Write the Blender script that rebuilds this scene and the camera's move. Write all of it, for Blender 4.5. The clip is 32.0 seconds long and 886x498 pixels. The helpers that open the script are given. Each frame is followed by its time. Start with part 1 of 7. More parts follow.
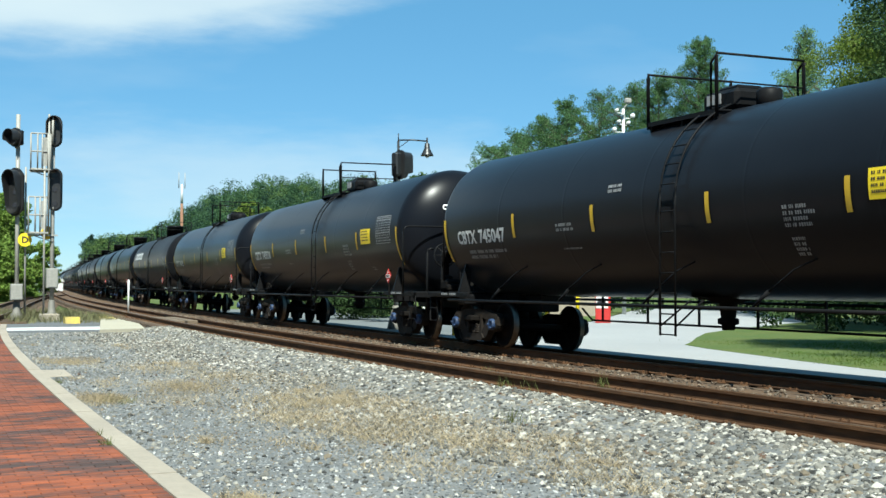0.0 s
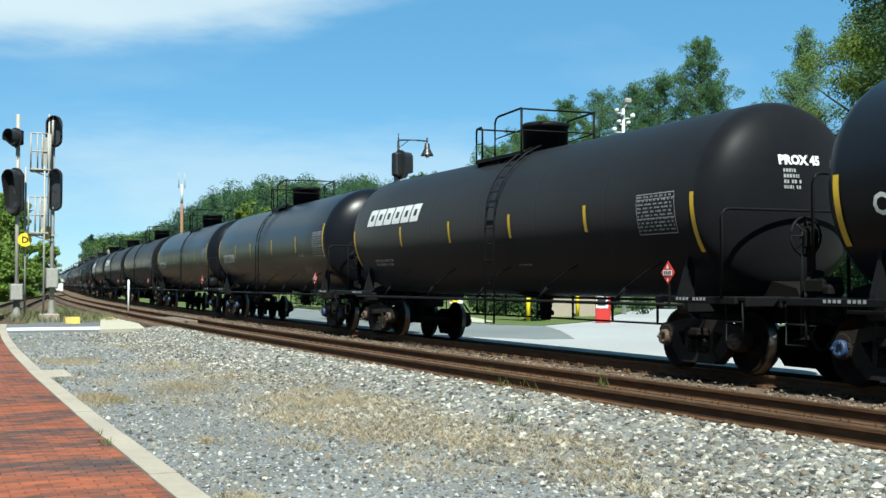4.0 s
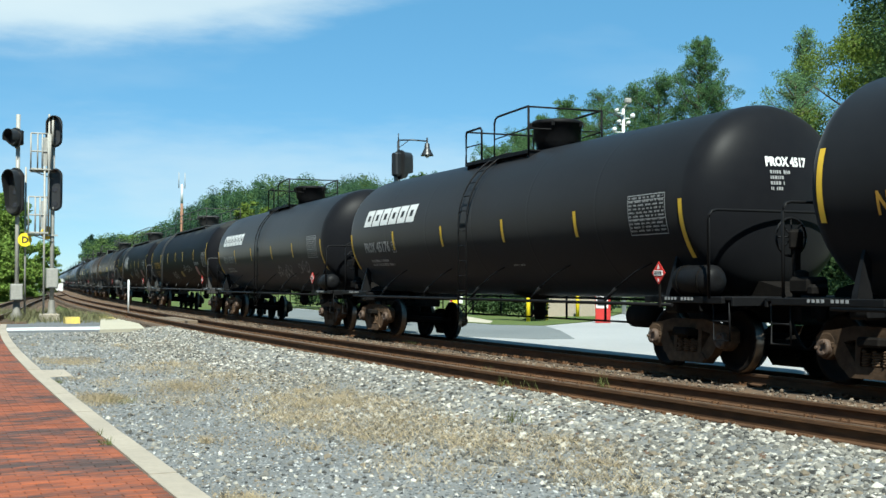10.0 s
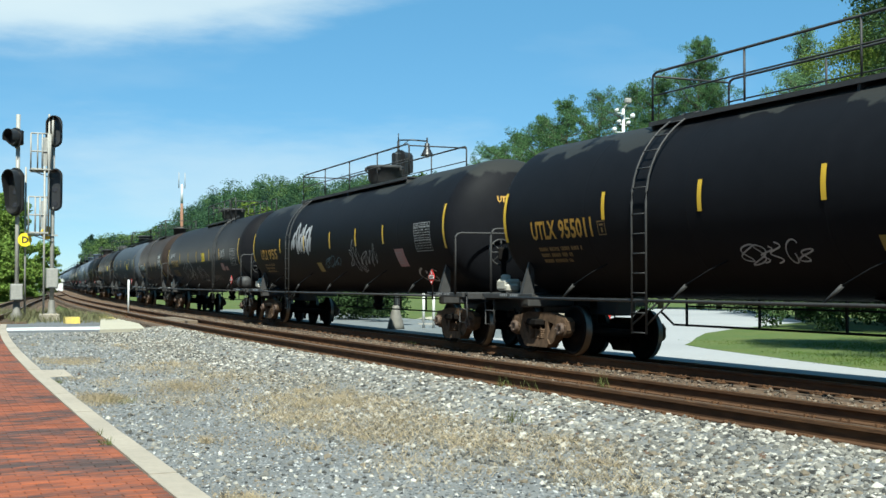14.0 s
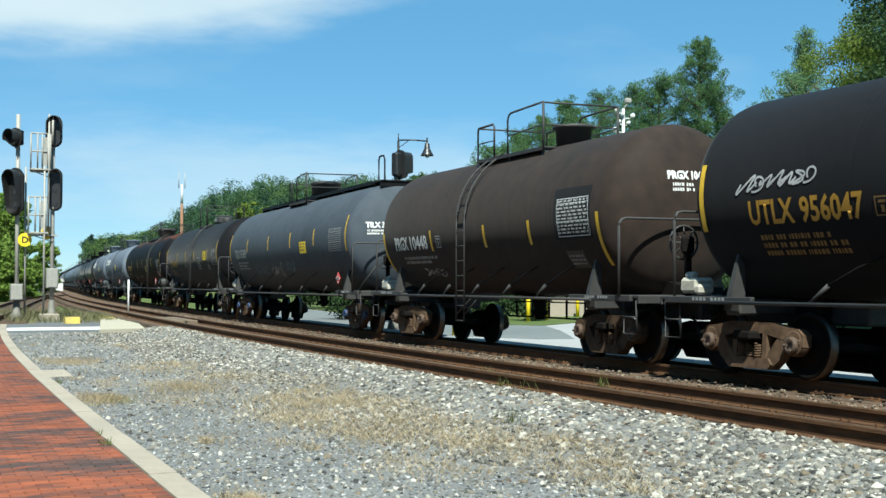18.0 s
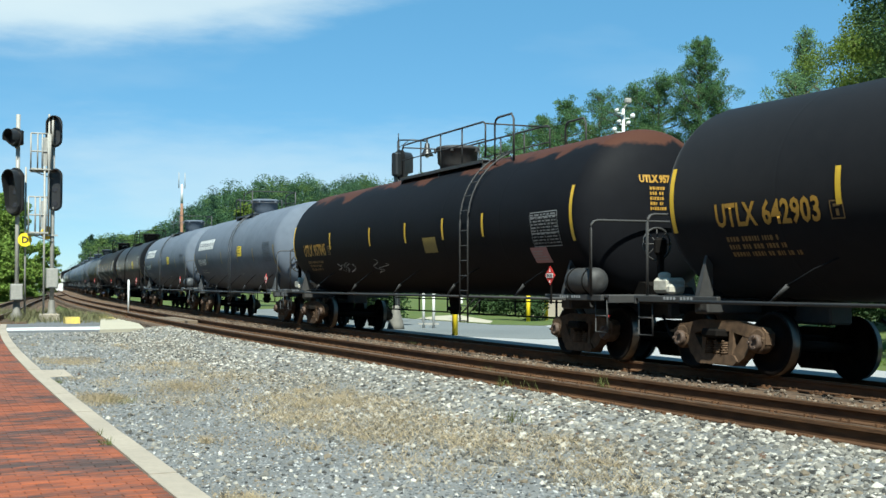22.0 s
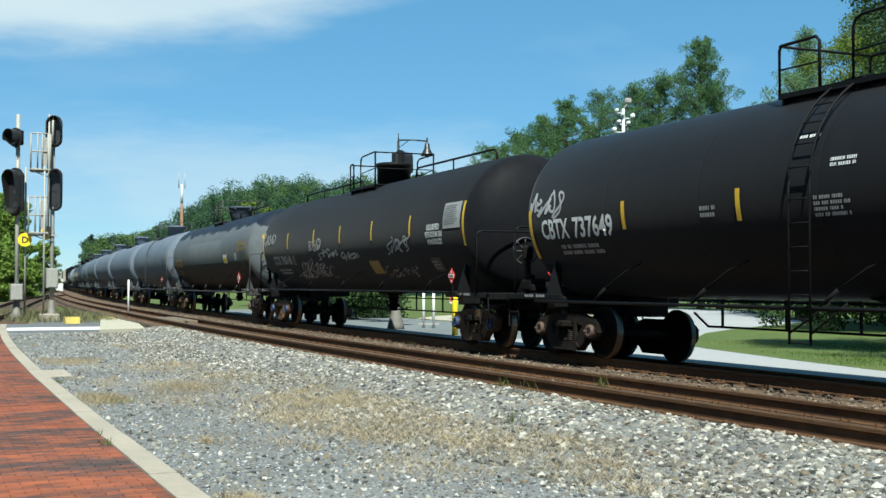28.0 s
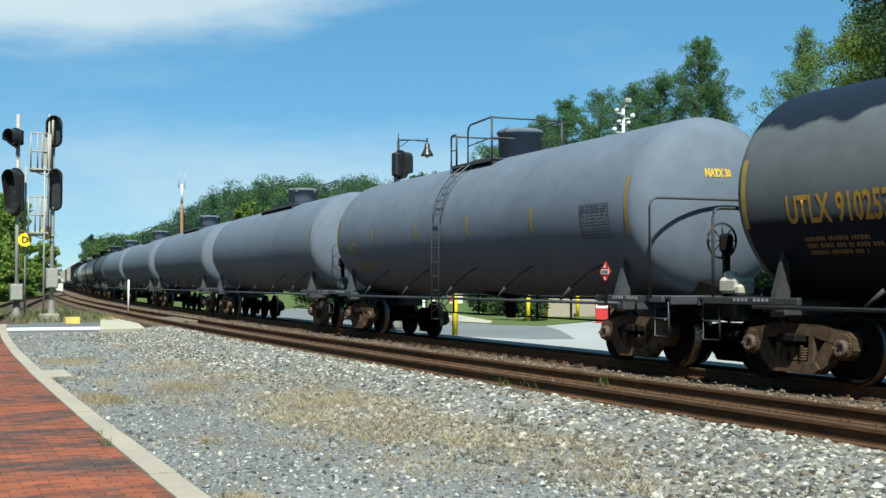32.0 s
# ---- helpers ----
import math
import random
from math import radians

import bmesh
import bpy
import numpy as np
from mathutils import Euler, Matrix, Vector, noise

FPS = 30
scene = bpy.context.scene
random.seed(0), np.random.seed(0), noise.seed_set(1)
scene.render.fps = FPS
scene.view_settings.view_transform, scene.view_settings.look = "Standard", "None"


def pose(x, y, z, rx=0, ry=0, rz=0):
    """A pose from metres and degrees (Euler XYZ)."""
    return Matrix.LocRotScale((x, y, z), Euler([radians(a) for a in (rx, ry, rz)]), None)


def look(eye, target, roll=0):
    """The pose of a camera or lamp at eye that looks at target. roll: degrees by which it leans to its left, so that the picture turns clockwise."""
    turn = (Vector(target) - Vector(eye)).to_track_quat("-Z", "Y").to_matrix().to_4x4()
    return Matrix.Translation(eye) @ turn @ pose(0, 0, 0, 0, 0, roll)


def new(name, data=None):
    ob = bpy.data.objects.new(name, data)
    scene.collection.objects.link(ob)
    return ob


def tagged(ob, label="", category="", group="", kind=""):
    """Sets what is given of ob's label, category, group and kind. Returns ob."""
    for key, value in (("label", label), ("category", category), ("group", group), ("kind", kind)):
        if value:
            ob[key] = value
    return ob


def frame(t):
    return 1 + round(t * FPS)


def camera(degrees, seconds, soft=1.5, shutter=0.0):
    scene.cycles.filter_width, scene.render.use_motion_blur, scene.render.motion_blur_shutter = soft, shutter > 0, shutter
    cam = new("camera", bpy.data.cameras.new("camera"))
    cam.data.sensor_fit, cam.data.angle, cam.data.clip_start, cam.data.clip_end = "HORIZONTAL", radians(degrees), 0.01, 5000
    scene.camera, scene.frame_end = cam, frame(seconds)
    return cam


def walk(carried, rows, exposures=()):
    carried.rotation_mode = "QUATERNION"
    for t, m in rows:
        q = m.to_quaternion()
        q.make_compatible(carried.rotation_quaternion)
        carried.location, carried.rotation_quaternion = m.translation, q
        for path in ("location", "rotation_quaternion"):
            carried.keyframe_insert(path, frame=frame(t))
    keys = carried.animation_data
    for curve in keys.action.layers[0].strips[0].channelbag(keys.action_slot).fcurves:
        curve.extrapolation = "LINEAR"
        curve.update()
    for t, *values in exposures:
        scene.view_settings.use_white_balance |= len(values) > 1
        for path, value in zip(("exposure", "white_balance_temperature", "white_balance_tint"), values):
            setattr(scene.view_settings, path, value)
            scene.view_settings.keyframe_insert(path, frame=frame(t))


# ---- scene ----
cam = camera(40.361, 32.0, soft=1.5)
EYE = (0.0, 0.0, 1.27)
YAW, PITCH = radians(64.264), radians(1.637)
AIM = (-math.sin(YAW) * math.cos(PITCH), math.cos(YAW) * math.cos(PITCH), EYE[2] + math.sin(PITCH))
walk(cam, [(0.0, look(EYE, AIM)), (32.0, look(EYE, AIM))], [(0.0, 1.07, 6100, -2), (22.0, 1.05, 6100, -2), (24.0, 1.0, 6100, -2), (25.2, 0.92, 6100, -2), (28.0, 0.97, 6100, -2), (30.0, 1.02, 6100, -2), (31.0, 0.93, 6100, -2), (32.0, 0.92, 6100, -2)])

# ---- light ----
SUN = Vector((0.55, -0.245, 0.80)).normalized()
world = bpy.data.worlds.new("sky")
scene.world = world
world.use_nodes = True
wn, wl = world.node_tree.nodes, world.node_tree.links
wn.clear()
w_out = wn.new("ShaderNodeOutputWorld")
w_bg = wn.new("ShaderNodeBackground")
w_sky = wn.new("ShaderNodeTexSky")
w_sky.sky_type = "NISHITA"
w_sky.sun_disc = False
w_sky.sun_elevation = math.asin(SUN.z)
w_sky.sun_rotation = math.atan2(SUN.x, SUN.y)
w_sky.altitude = 2500.0
w_sky.air_density, w_sky.dust_density, w_sky.ozone_density = 1.0, 0.0, 2.0
w_bg.inputs["Strength"].default_value = 0.065
# thin white clouds drawn out along the horizon
w_co = wn.new("ShaderNodeTexCoord")
w_map = wn.new("ShaderNodeMapping")
w_map.inputs["Rotation"].default_value = (0.0, radians(8), radians(20))
w_map.inputs["Scale"].default_value = (2.2, 2.2, 9.0)
w_no = wn.new("ShaderNodeTexNoise")
w_no.inputs["Scale"].default_value = 1.1
w_no.inputs["Detail"].default_value = 5.0
w_no.inputs["Roughness"].default_value = 0.5
w_ra = wn.new("ShaderNodeValToRGB")
w_ra.color_ramp.elements[0].position, w_ra.color_ramp.elements[0].color = 0.55, (0, 0, 0, 1)
w_ra.color_ramp.elements[1].position, w_ra.color_ramp.elements[1].color = 0.90, (0.4, 0.4, 0.4, 1)
w_mix = wn.new("ShaderNodeMixRGB")
w_mix.inputs["Color2"].default_value = (5.7, 6.35, 6.9, 1)
wl.new(w_co.outputs["Generated"], w_map.inputs["Vector"])
wl.new(w_map.outputs["Vector"], w_no.inputs["Vector"])
wl.new(w_no.outputs["Fac"], w_ra.inputs["Fac"])
# finer streaks that fray the edges of the cloud banks
w_map2 = wn.new("ShaderNodeMapping")
w_map2.inputs["Rotation"].default_value = (0.0, radians(5), radians(30))
w_map2.inputs["Scale"].default_value = (5.0, 5.0, 22.0)
w_fine = wn.new("ShaderNodeTexNoise")
w_fine.inputs["Scale"].default_value, w_fine.inputs["Detail"].default_value, w_fine.inputs["Roughness"].default_value = 1.6, 7.0, 0.58
wl.new(w_co.outputs["Generated"], w_map2.inputs["Vector"])
wl.new(w_map2.outputs["Vector"], w_fine.inputs["Vector"])


def cloud_bank(centre, tilt, size, fray, low, high, most):
    """A long soft bank of cloud round a direction of the sky, frayed by the streaks."""
    sub = wn.new("ShaderNodeVectorMath")
    sub.operation = "SUBTRACT"
    sub.inputs[1].default_value = centre
    turn, scl = wn.new("ShaderNodeMapping"), wn.new("ShaderNodeMapping")
    turn.inputs["Rotation"].default_value = (0, 0, -YAW)
    scl.inputs["Rotation"].default_value = (radians(tilt[0]), radians(tilt[1]), 0)
    scl.inputs["Scale"].default_value = size
    ball = wn.new("ShaderNodeTexGradient")
    ball.gradient_type = "SPHERICAL"
    wisp = wn.new("ShaderNodeMath")
    wisp.operation, wisp.inputs[1].default_value = "MULTIPLY_ADD", fray
    soft = wn.new("ShaderNodeMapRange")
    soft.interpolation_type = "SMOOTHSTEP"
    soft.inputs["From Min"].default_value, soft.inputs["From Max"].default_value, soft.inputs["To Max"].default_value = low + fray / 2, high + fray / 2, most
    wl.new(w_co.outputs["Generated"], sub.inputs[0])
    wl.new(sub.outputs[0], turn.inputs["Vector"])
    wl.new(turn.outputs[0], scl.inputs["Vector"])
    wl.new(scl.outputs[0], ball.inputs["Vector"])
    wl.new(w_fine.outputs["Fac"], wisp.inputs[0])
    wl.new(ball.outputs["Fac"], wisp.inputs[2])
    wl.new(wisp.outputs[0], soft.inputs["Value"])
    return soft.outputs["Result"]


# a white bank high over the signals, and a thin veil low over the hill
banks = [cloud_bank((-0.975, 0.07, 0.245), (0, -9), (2.3, 2.3, 11.5), 0.50, 0.16, 0.56, 0.84),
         cloud_bank((-0.950, 0.301, 0.083), (0, 0), (2.2, 2.2, 13.0), 1.0, 0.16, 0.95, 0.50)]
w_sum = w_ra.outputs["Color"]
for bank in banks:
    w_add = wn.new("ShaderNodeMath")
    w_add.operation, w_add.use_clamp = "ADD", True
    wl.new(w_sum, w_add.inputs[0])
    wl.new(bank, w_add.inputs[1])
    w_sum = w_add.outputs[0]
wl.new(w_sum, w_mix.inputs["Fac"])
w_hs = wn.new("ShaderNodeHueSaturation")
w_hs.inputs["Saturation"].default_value = 1.15
w_hs.inputs["Value"].default_value = 1.0
wl.new(w_sky.outputs["Color"], w_hs.inputs["Color"])
w_blue = wn.new("ShaderNodeMixRGB")
w_blue.inputs["Fac"].default_value = 0.52
w_blue.inputs["Color2"].default_value = (1.25, 3.5, 5.6, 1)
wl.new(w_hs.outputs["Color"], w_blue.inputs["Color1"])
wl.new(w_blue.outputs["Color"], w_mix.inputs["Color1"])
wl.new(w_mix.outputs["Color"], w_bg.inputs["Color"])
wl.new(w_bg.outputs["Background"], w_out.inputs["Surface"])

sun_data = bpy.data.lights.new("sun", "SUN")
sun_data.energy, sun_data.angle, sun_data.color = 5.0, radians(0.6), (1.0, 0.95, 0.87)
sun = new("sun", sun_data)
sun.matrix_world = look(SUN * 50, (0, 0, 0))


# ---- materials ----
def mat(name, c1, c2=None, rough=0.6, metal=0.0, scale=6.0, big=0.5, bump=0.15, bump_scale=40.0, vary=0.0, island=0.0, spec=0.5, stretch=(1, 1, 1), coat=0.0, mix=(0.35, 0.65), place=False):
    """Two colours mixed by a coarse and a fine noise, with a fine relief."""
    m = bpy.data.materials.new(name)
    m.use_nodes = True
    n, l = m.node_tree.nodes, m.node_tree.links
    b = n["Principled BSDF"]
    c2 = c2 or tuple(v * 0.75 for v in c1)
    co = n.new("ShaderNodeTexCoord")
    mp = n.new("ShaderNodeMapping")
    mp.inputs["Scale"].default_value = stretch
    if place:
        l.new(n.new("ShaderNodeNewGeometry").outputs["Position"], mp.inputs["Vector"])
    else:
        l.new(co.outputs["Object"], mp.inputs["Vector"])
    fine, coarse = n.new("ShaderNodeTexNoise"), n.new("ShaderNodeTexNoise")
    fine.inputs["Scale"].default_value, fine.inputs["Detail"].default_value = scale, 6.0
    coarse.inputs["Scale"].default_value, coarse.inputs["Detail"].default_value = big, 4.0
    for t in (fine, coarse):
        l.new(mp.outputs["Vector"], t.inputs["Vector"])
    add = n.new("ShaderNodeMath")
    add.operation = "ADD"
    l.new(fine.outputs["Fac"], add.inputs[0])
    l.new(coarse.outputs["Fac"], add.inputs[1])
    half = n.new("ShaderNodeMapRange")
    half.inputs["From Min"].default_value, half.inputs["From Max"].default_value = mix[0] * 2, mix[1] * 2
    l.new(add.outputs[0], half.inputs["Value"])
    mx = n.new("ShaderNodeMixRGB")
    mx.inputs["Color1"].default_value, mx.inputs["Color2"].default_value = (*c1, 1), (*c2, 1)
    l.new(half.outputs["Result"], mx.inputs["Fac"])
    colour = mx.outputs["Color"]
    if vary or island:
        hs = n.new("ShaderNodeHueSaturation")
        mr = n.new("ShaderNodeMapRange")
        if island:
            g = n.new("ShaderNodeNewGeometry")
            l.new(g.outputs["Random Per Island"], mr.inputs["Value"])
        else:
            g = n.new("ShaderNodeObjectInfo")
            l.new(g.outputs["Random"], mr.inputs["Value"])
        k = vary or island
        mr.inputs["To Min"].default_value, mr.inputs["To Max"].default_value = 1 - k, 1 + k
        l.new(mr.outputs["Result"], hs.inputs["Value"])
        l.new(colour, hs.inputs["Color"])
        colour = hs.outputs["Color"]
    l.new(colour, b.inputs["Base Color"])
    b.inputs["Roughness"].default_value, b.inputs["Metallic"].default_value = rough, metal
    b.inputs["Specular IOR Level"].default_value = spec
    b.inputs["Coat Weight"].default_value = coat
    if bump:
        bn = n.new("ShaderNodeTexNoise")
        bn.inputs["Scale"].default_value, bn.inputs["Detail"].default_value = bump_scale, 4.0
        bp = n.new("ShaderNodeBump")
        bp.inputs["Strength"].default_value, bp.inputs["Distance"].default_value = bump, 0.02
        l.new(mp.outputs["Vector"], bn.inputs["Vector"])
        l.new(bn.outputs["Fac"], bp.inputs["Height"])
        l.new(bp.outputs["Normal"], b.inputs["Normal"])
    return m


def clear(name, c, rough=0.5, metal=0.0):
    return mat(name, c, tuple(v * 0.88 for v in c), rough=rough, metal=metal, scale=9, bump=0.03)


M_GRASS = mat("grass_ground", (0.040, 0.076, 0.008), (0.080, 0.094, 0.015), rough=0.95, scale=3, big=0.45, bump=0.6, bump_scale=25)
M_GRAVEL = mat("gravel", (0.172, 0.172, 0.162), (0.095, 0.096, 0.093), rough=0.95, scale=22, big=0.5, bump=1.0, bump_scale=35)
M_BED = mat("track_bed", (0.1210, 0.0717, 0.0369), (0.0595, 0.0359, 0.0205), rough=0.95, scale=16, big=0.8, bump=0.9, bump_scale=40)
M_ROAD = mat("pale_concrete_road", (0.300, 0.302, 0.300), (0.235, 0.238, 0.240), rough=0.9, scale=30, big=0.18, bump=0.2, bump_scale=90)
M_ROADGREY = mat("grey_road_asphalt", (0.140, 0.152, 0.152), (0.105, 0.116, 0.118), rough=0.9, scale=24, big=0.25, bump=0.2, bump_scale=90)
M_ROADDARK = mat("grey_asphalt", (0.112, 0.115, 0.118), (0.0842, 0.0874, 0.0897), rough=0.9, scale=30, big=0.3, bump=0.2, bump_scale=90)
M_CONC = mat("concrete", (0.32, 0.275, 0.215), (0.25, 0.215, 0.17), rough=0.9, scale=14, big=0.8, bump=0.25, bump_scale=60)
M_CREAM = mat("cream_concrete", (0.37, 0.337, 0.253), (0.309, 0.281, 0.214), rough=0.9, scale=10, big=0.5, bump=0.2)
M_BRICK = mat("red_brick", (0.21, 0.055, 0.0205), (0.05, 0.03, 0.0255), rough=0.9, scale=7, big=0.8, bump=0.35, bump_scale=70, vary=0.22, mix=(0.44, 0.58), place=True, stretch=(1.6, 0.45, 1))
M_MORTAR = mat("brick_joint", (0.165, 0.050, 0.022), (0.085, 0.036, 0.022), rough=0.95, scale=25, bump=0.4)
M_RAIL = mat("rusty_rail", (0.118, 0.060, 0.029), (0.052, 0.029, 0.017), rough=0.85, scale=20, big=1.5, bump=0.2, stretch=(0.2, 1, 1), spec=0.15)
M_RAILTOP = mat("worn_rail_head", (0.112, 0.070, 0.040), (0.064, 0.040, 0.024), rough=0.5, metal=0.3, scale=8, bump=0.05)
M_TIE = mat("weathered_tie", (0.085, 0.058, 0.036), (0.042, 0.029, 0.020), rough=0.95, scale=14, big=1, bump=0.7, stretch=(1, 0.2, 1), vary=0.25)
M_TIMBER = mat("crossing_timber", (0.146, 0.107, 0.0702), (0.0952, 0.0702, 0.0477), rough=0.9, scale=10, bump=0.5, stretch=(0.15, 1, 1))
M_BLACKPAINT = mat("black_steel", (0.0060, 0.0062, 0.0070), (0.0095, 0.0092, 0.0095), rough=0.5, scale=7, bump=0.06, spec=0.08)
M_DARKSTEEL = mat("dirty_dark_steel", (0.0055, 0.0050, 0.0048), (0.0105, 0.0088, 0.0076), rough=0.75, scale=10, bump=0.2, spec=0.06)
M_TRUCK = mat("dusty_cast_steel", (0.105, 0.066, 0.041), (0.036, 0.024, 0.016), rough=0.85, scale=9, big=2, bump=0.3, vary=0.3, spec=0.1)
M_TRUCKBLACK = mat("black_cast_steel", (0.0105, 0.0092, 0.0085), (0.0240, 0.0185, 0.0145), rough=0.7, scale=7, big=2, bump=0.3, vary=0.3, spec=0.1)
M_WHEEL = mat("wheel_steel", (0.013, 0.0085, 0.0066), (0.006, 0.005, 0.0046), rough=0.65, spec=0.08, scale=8, bump=0.08)
M_TREAD = mat("bright_wheel_tread", (0.14, 0.122, 0.102), (0.0936, 0.0806, 0.0665), rough=0.35, metal=1.0, scale=10, bump=0.02)
M_CAP = mat("bearing_cap_rust", (0.085, 0.05, 0.032), (0.045, 0.03, 0.022), rough=0.7, scale=20, bump=0.2)
M_CAPBLUE = mat("bearing_cap_blue", (0.018, 0.045, 0.120), (0.012, 0.022, 0.050), rough=0.55, scale=14, bump=0.1)
M_YELLOW = mat("yellow_reflector", (0.562, 0.36, 0.0216), (0.446, 0.274, 0.0216), rough=0.5, scale=6, bump=0.02)
M_DULLYELLOW = mat("faded_yellow", (0.236, 0.168, 0.0281), (0.179, 0.123, 0.0281), rough=0.6, scale=9, bump=0.02)
M_SIGNYELLOW = clear("sign_yellow", (0.85, 0.62, 0.02), 0.45)
M_DIRTYYELLOW = mat("dirty_yellow_paint", (0.52, 0.385, 0.045), (0.30, 0.235, 0.08), rough=0.7, scale=8, big=2, bump=0.1)
M_WHITE = mat("white_paint", (0.608, 0.608, 0.593), (0.515, 0.515, 0.499), rough=0.55, scale=9, bump=0.03)
M_DULLWHITE = mat("faded_white", (0.29, 0.29, 0.285), (0.20, 0.20, 0.20), rough=0.6, scale=9, bump=0.03)
M_RED = mat("red_paint", (0.429, 0.0234, 0.0195), (0.351, 0.0234, 0.0195), rough=0.45, scale=8, bump=0.02)
M_PINK = mat("faded_red_notice", (0.351, 0.172, 0.172), (0.296, 0.156, 0.156), rough=0.6, scale=8, bump=0.02)
M_GALV = mat("galvanised_steel", (0.34, 0.325, 0.29), (0.235, 0.228, 0.205), rough=0.6, metal=0.15, scale=12, bump=0.05)
M_SIGNAL = mat("signal_black", (0.012, 0.012, 0.013), (0.02, 0.02, 0.02), rough=0.4, scale=8, bump=0.02)
M_LENS = clear("dark_lens", (0.03, 0.03, 0.035), 0.1)
M_WOODPOLE = mat("utility_pole_wood", (0.225, 0.118, 0.0674), (0.158, 0.0842, 0.0505), rough=0.9, scale=10, bump=0.4, stretch=(1, 1, 0.1))
M_BARK = mat("bark", (0.0858, 0.0663, 0.0468), (0.0468, 0.0374, 0.0281), rough=0.95, scale=12, bump=0.8, stretch=(1, 1, 0.25))
M_PINE = mat("pine_needles", (0.052, 0.112, 0.046), (0.098, 0.172, 0.062), rough=0.8, scale=1.5, big=0.3, bump=0, island=0.35)
M_LEAF = mat("broad_leaves", (0.072, 0.118, 0.018), (0.128, 0.166, 0.028), rough=0.7, scale=1.2, big=0.3, bump=0, island=0.35)
M_LEAFDARK = mat("dark_leaves", (0.038, 0.074, 0.026), (0.074, 0.118, 0.036), rough=0.75, scale=1.2, big=0.2, bump=0, island=0.35)
M_FARLEAF = mat("far_leaves", (0.0394, 0.0892, 0.0415), (0.0684, 0.1244, 0.0539), rough=0.85, scale=0.5, big=0.05, bump=0, island=0.2)
M_PINEPALE = mat("pale_pine_needles", (0.092, 0.165, 0.072), (0.142, 0.225, 0.095), rough=0.8, scale=1.5, big=0.3, bump=0, island=0.3)
# broad leaf green made brighter: sunlight put into the colour of the far trees
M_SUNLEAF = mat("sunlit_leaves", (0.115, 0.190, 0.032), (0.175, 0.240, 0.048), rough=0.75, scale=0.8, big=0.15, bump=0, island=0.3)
M_FARLIGHT = mat("far_pale_leaves", (0.0626, 0.1141, 0.0331), (0.0994, 0.1454, 0.0460), rough=0.85, scale=0.5, big=0.05, bump=0, island=0.2)
M_FARDARK = mat("far_dark_leaves", (0.0196, 0.0469, 0.0323), (0.0352, 0.0704, 0.0430), rough=0.85, scale=0.5, big=0.05, bump=0, island=0.2)
M_LAWN = mat("lawn_blades", (0.055, 0.105, 0.011), (0.100, 0.126, 0.020), rough=0.8, scale=2, big=0.3, bump=0, island=0.25)
M_STRAW = mat("dry_grass", (0.42, 0.34, 0.215), (0.29, 0.228, 0.14), rough=0.9, scale=5, bump=0, island=0.3)
M_WEED = mat("green_weed", (0.0897, 0.118, 0.0337), (0.146, 0.14, 0.0505), rough=0.85, scale=5, bump=0, island=0.3)
for leafy in (M_PINE, M_PINEPALE, M_LEAF, M_LEAFDARK, M_FARLEAF, M_FARLIGHT, M_FARDARK, M_SUNLEAF, M_LAWN, M_STRAW, M_WEED):
    ln, ll = leafy.node_tree.nodes, leafy.node_tree.links
    lb = ln["Principled BSDF"]
    lb.inputs["Specular IOR Level"].default_value = 0.2
    lt, lm = ln.new("ShaderNodeBsdfTranslucent"), ln.new("ShaderNodeMixShader")
    lm.inputs["Fac"].default_value = 0.35
    ll.new(lb.inputs["Base Color"].links[0].from_socket, lt.inputs["Color"])
    ll.new(lb.outputs[0], lm.inputs[1])
    ll.new(lt.outputs[0], lm.inputs[2])
    ll.new(lm.outputs[0], ln["Material Output"].inputs["Surface"])


def stone_tones(m, tones):
    """Give each stone its own tone out of several."""
    n, l = m.node_tree.nodes, m.node_tree.links
    geo, ramp, mix = n.new("ShaderNodeNewGeometry"), n.new("ShaderNodeValToRGB"), n.new("ShaderNodeMixRGB")
    ramp.color_ramp.interpolation = "CONSTANT"
    els = ramp.color_ramp.elements
    while len(els) < len(tones):
        els.new(0.5)
    for e, (at, c) in zip(els, tones):
        e.position, e.color = at, (*c, 1)
    mix.blend_type, mix.inputs["Fac"].default_value = "MULTIPLY", 1.0
    l.new(geo.outputs["Random Per Island"], ramp.inputs["Fac"])
    b = n["Principled BSDF"]
    l.new(b.inputs["Base Color"].links[0].from_socket, mix.inputs["Color1"])
    l.new(ramp.outputs["Color"], mix.inputs["Color2"])
    l.new(mix.outputs["Color"], b.inputs["Base Color"])


M_STONE = mat("ballast_stone", (0.7957, 0.7957, 0.7957), (0.5189, 0.5189, 0.5189), rough=0.9, scale=14, big=0.3, bump=0.3, spec=0.3)
stone_tones(M_STONE, [(0.0, (0.055, 0.054, 0.050)), (0.10, (0.124, 0.119, 0.105)), (0.30, (0.197, 0.189, 0.166)), (0.50, (0.277, 0.262, 0.225)), (0.67, (0.375, 0.354, 0.302)), (0.78, (0.570, 0.538, 0.468)), (0.90, (0.215, 0.176, 0.125)), (0.95, (0.285, 0.240, 0.180)), (0.985, (0.140, 0.087, 0.059))])
M_FINE = mat("blue_grey_chippings", (0.8740, 0.8740, 0.8740), (0.5890, 0.5890, 0.5890), rough=0.9, scale=14, big=0.4, bump=0.2, spec=0.3)
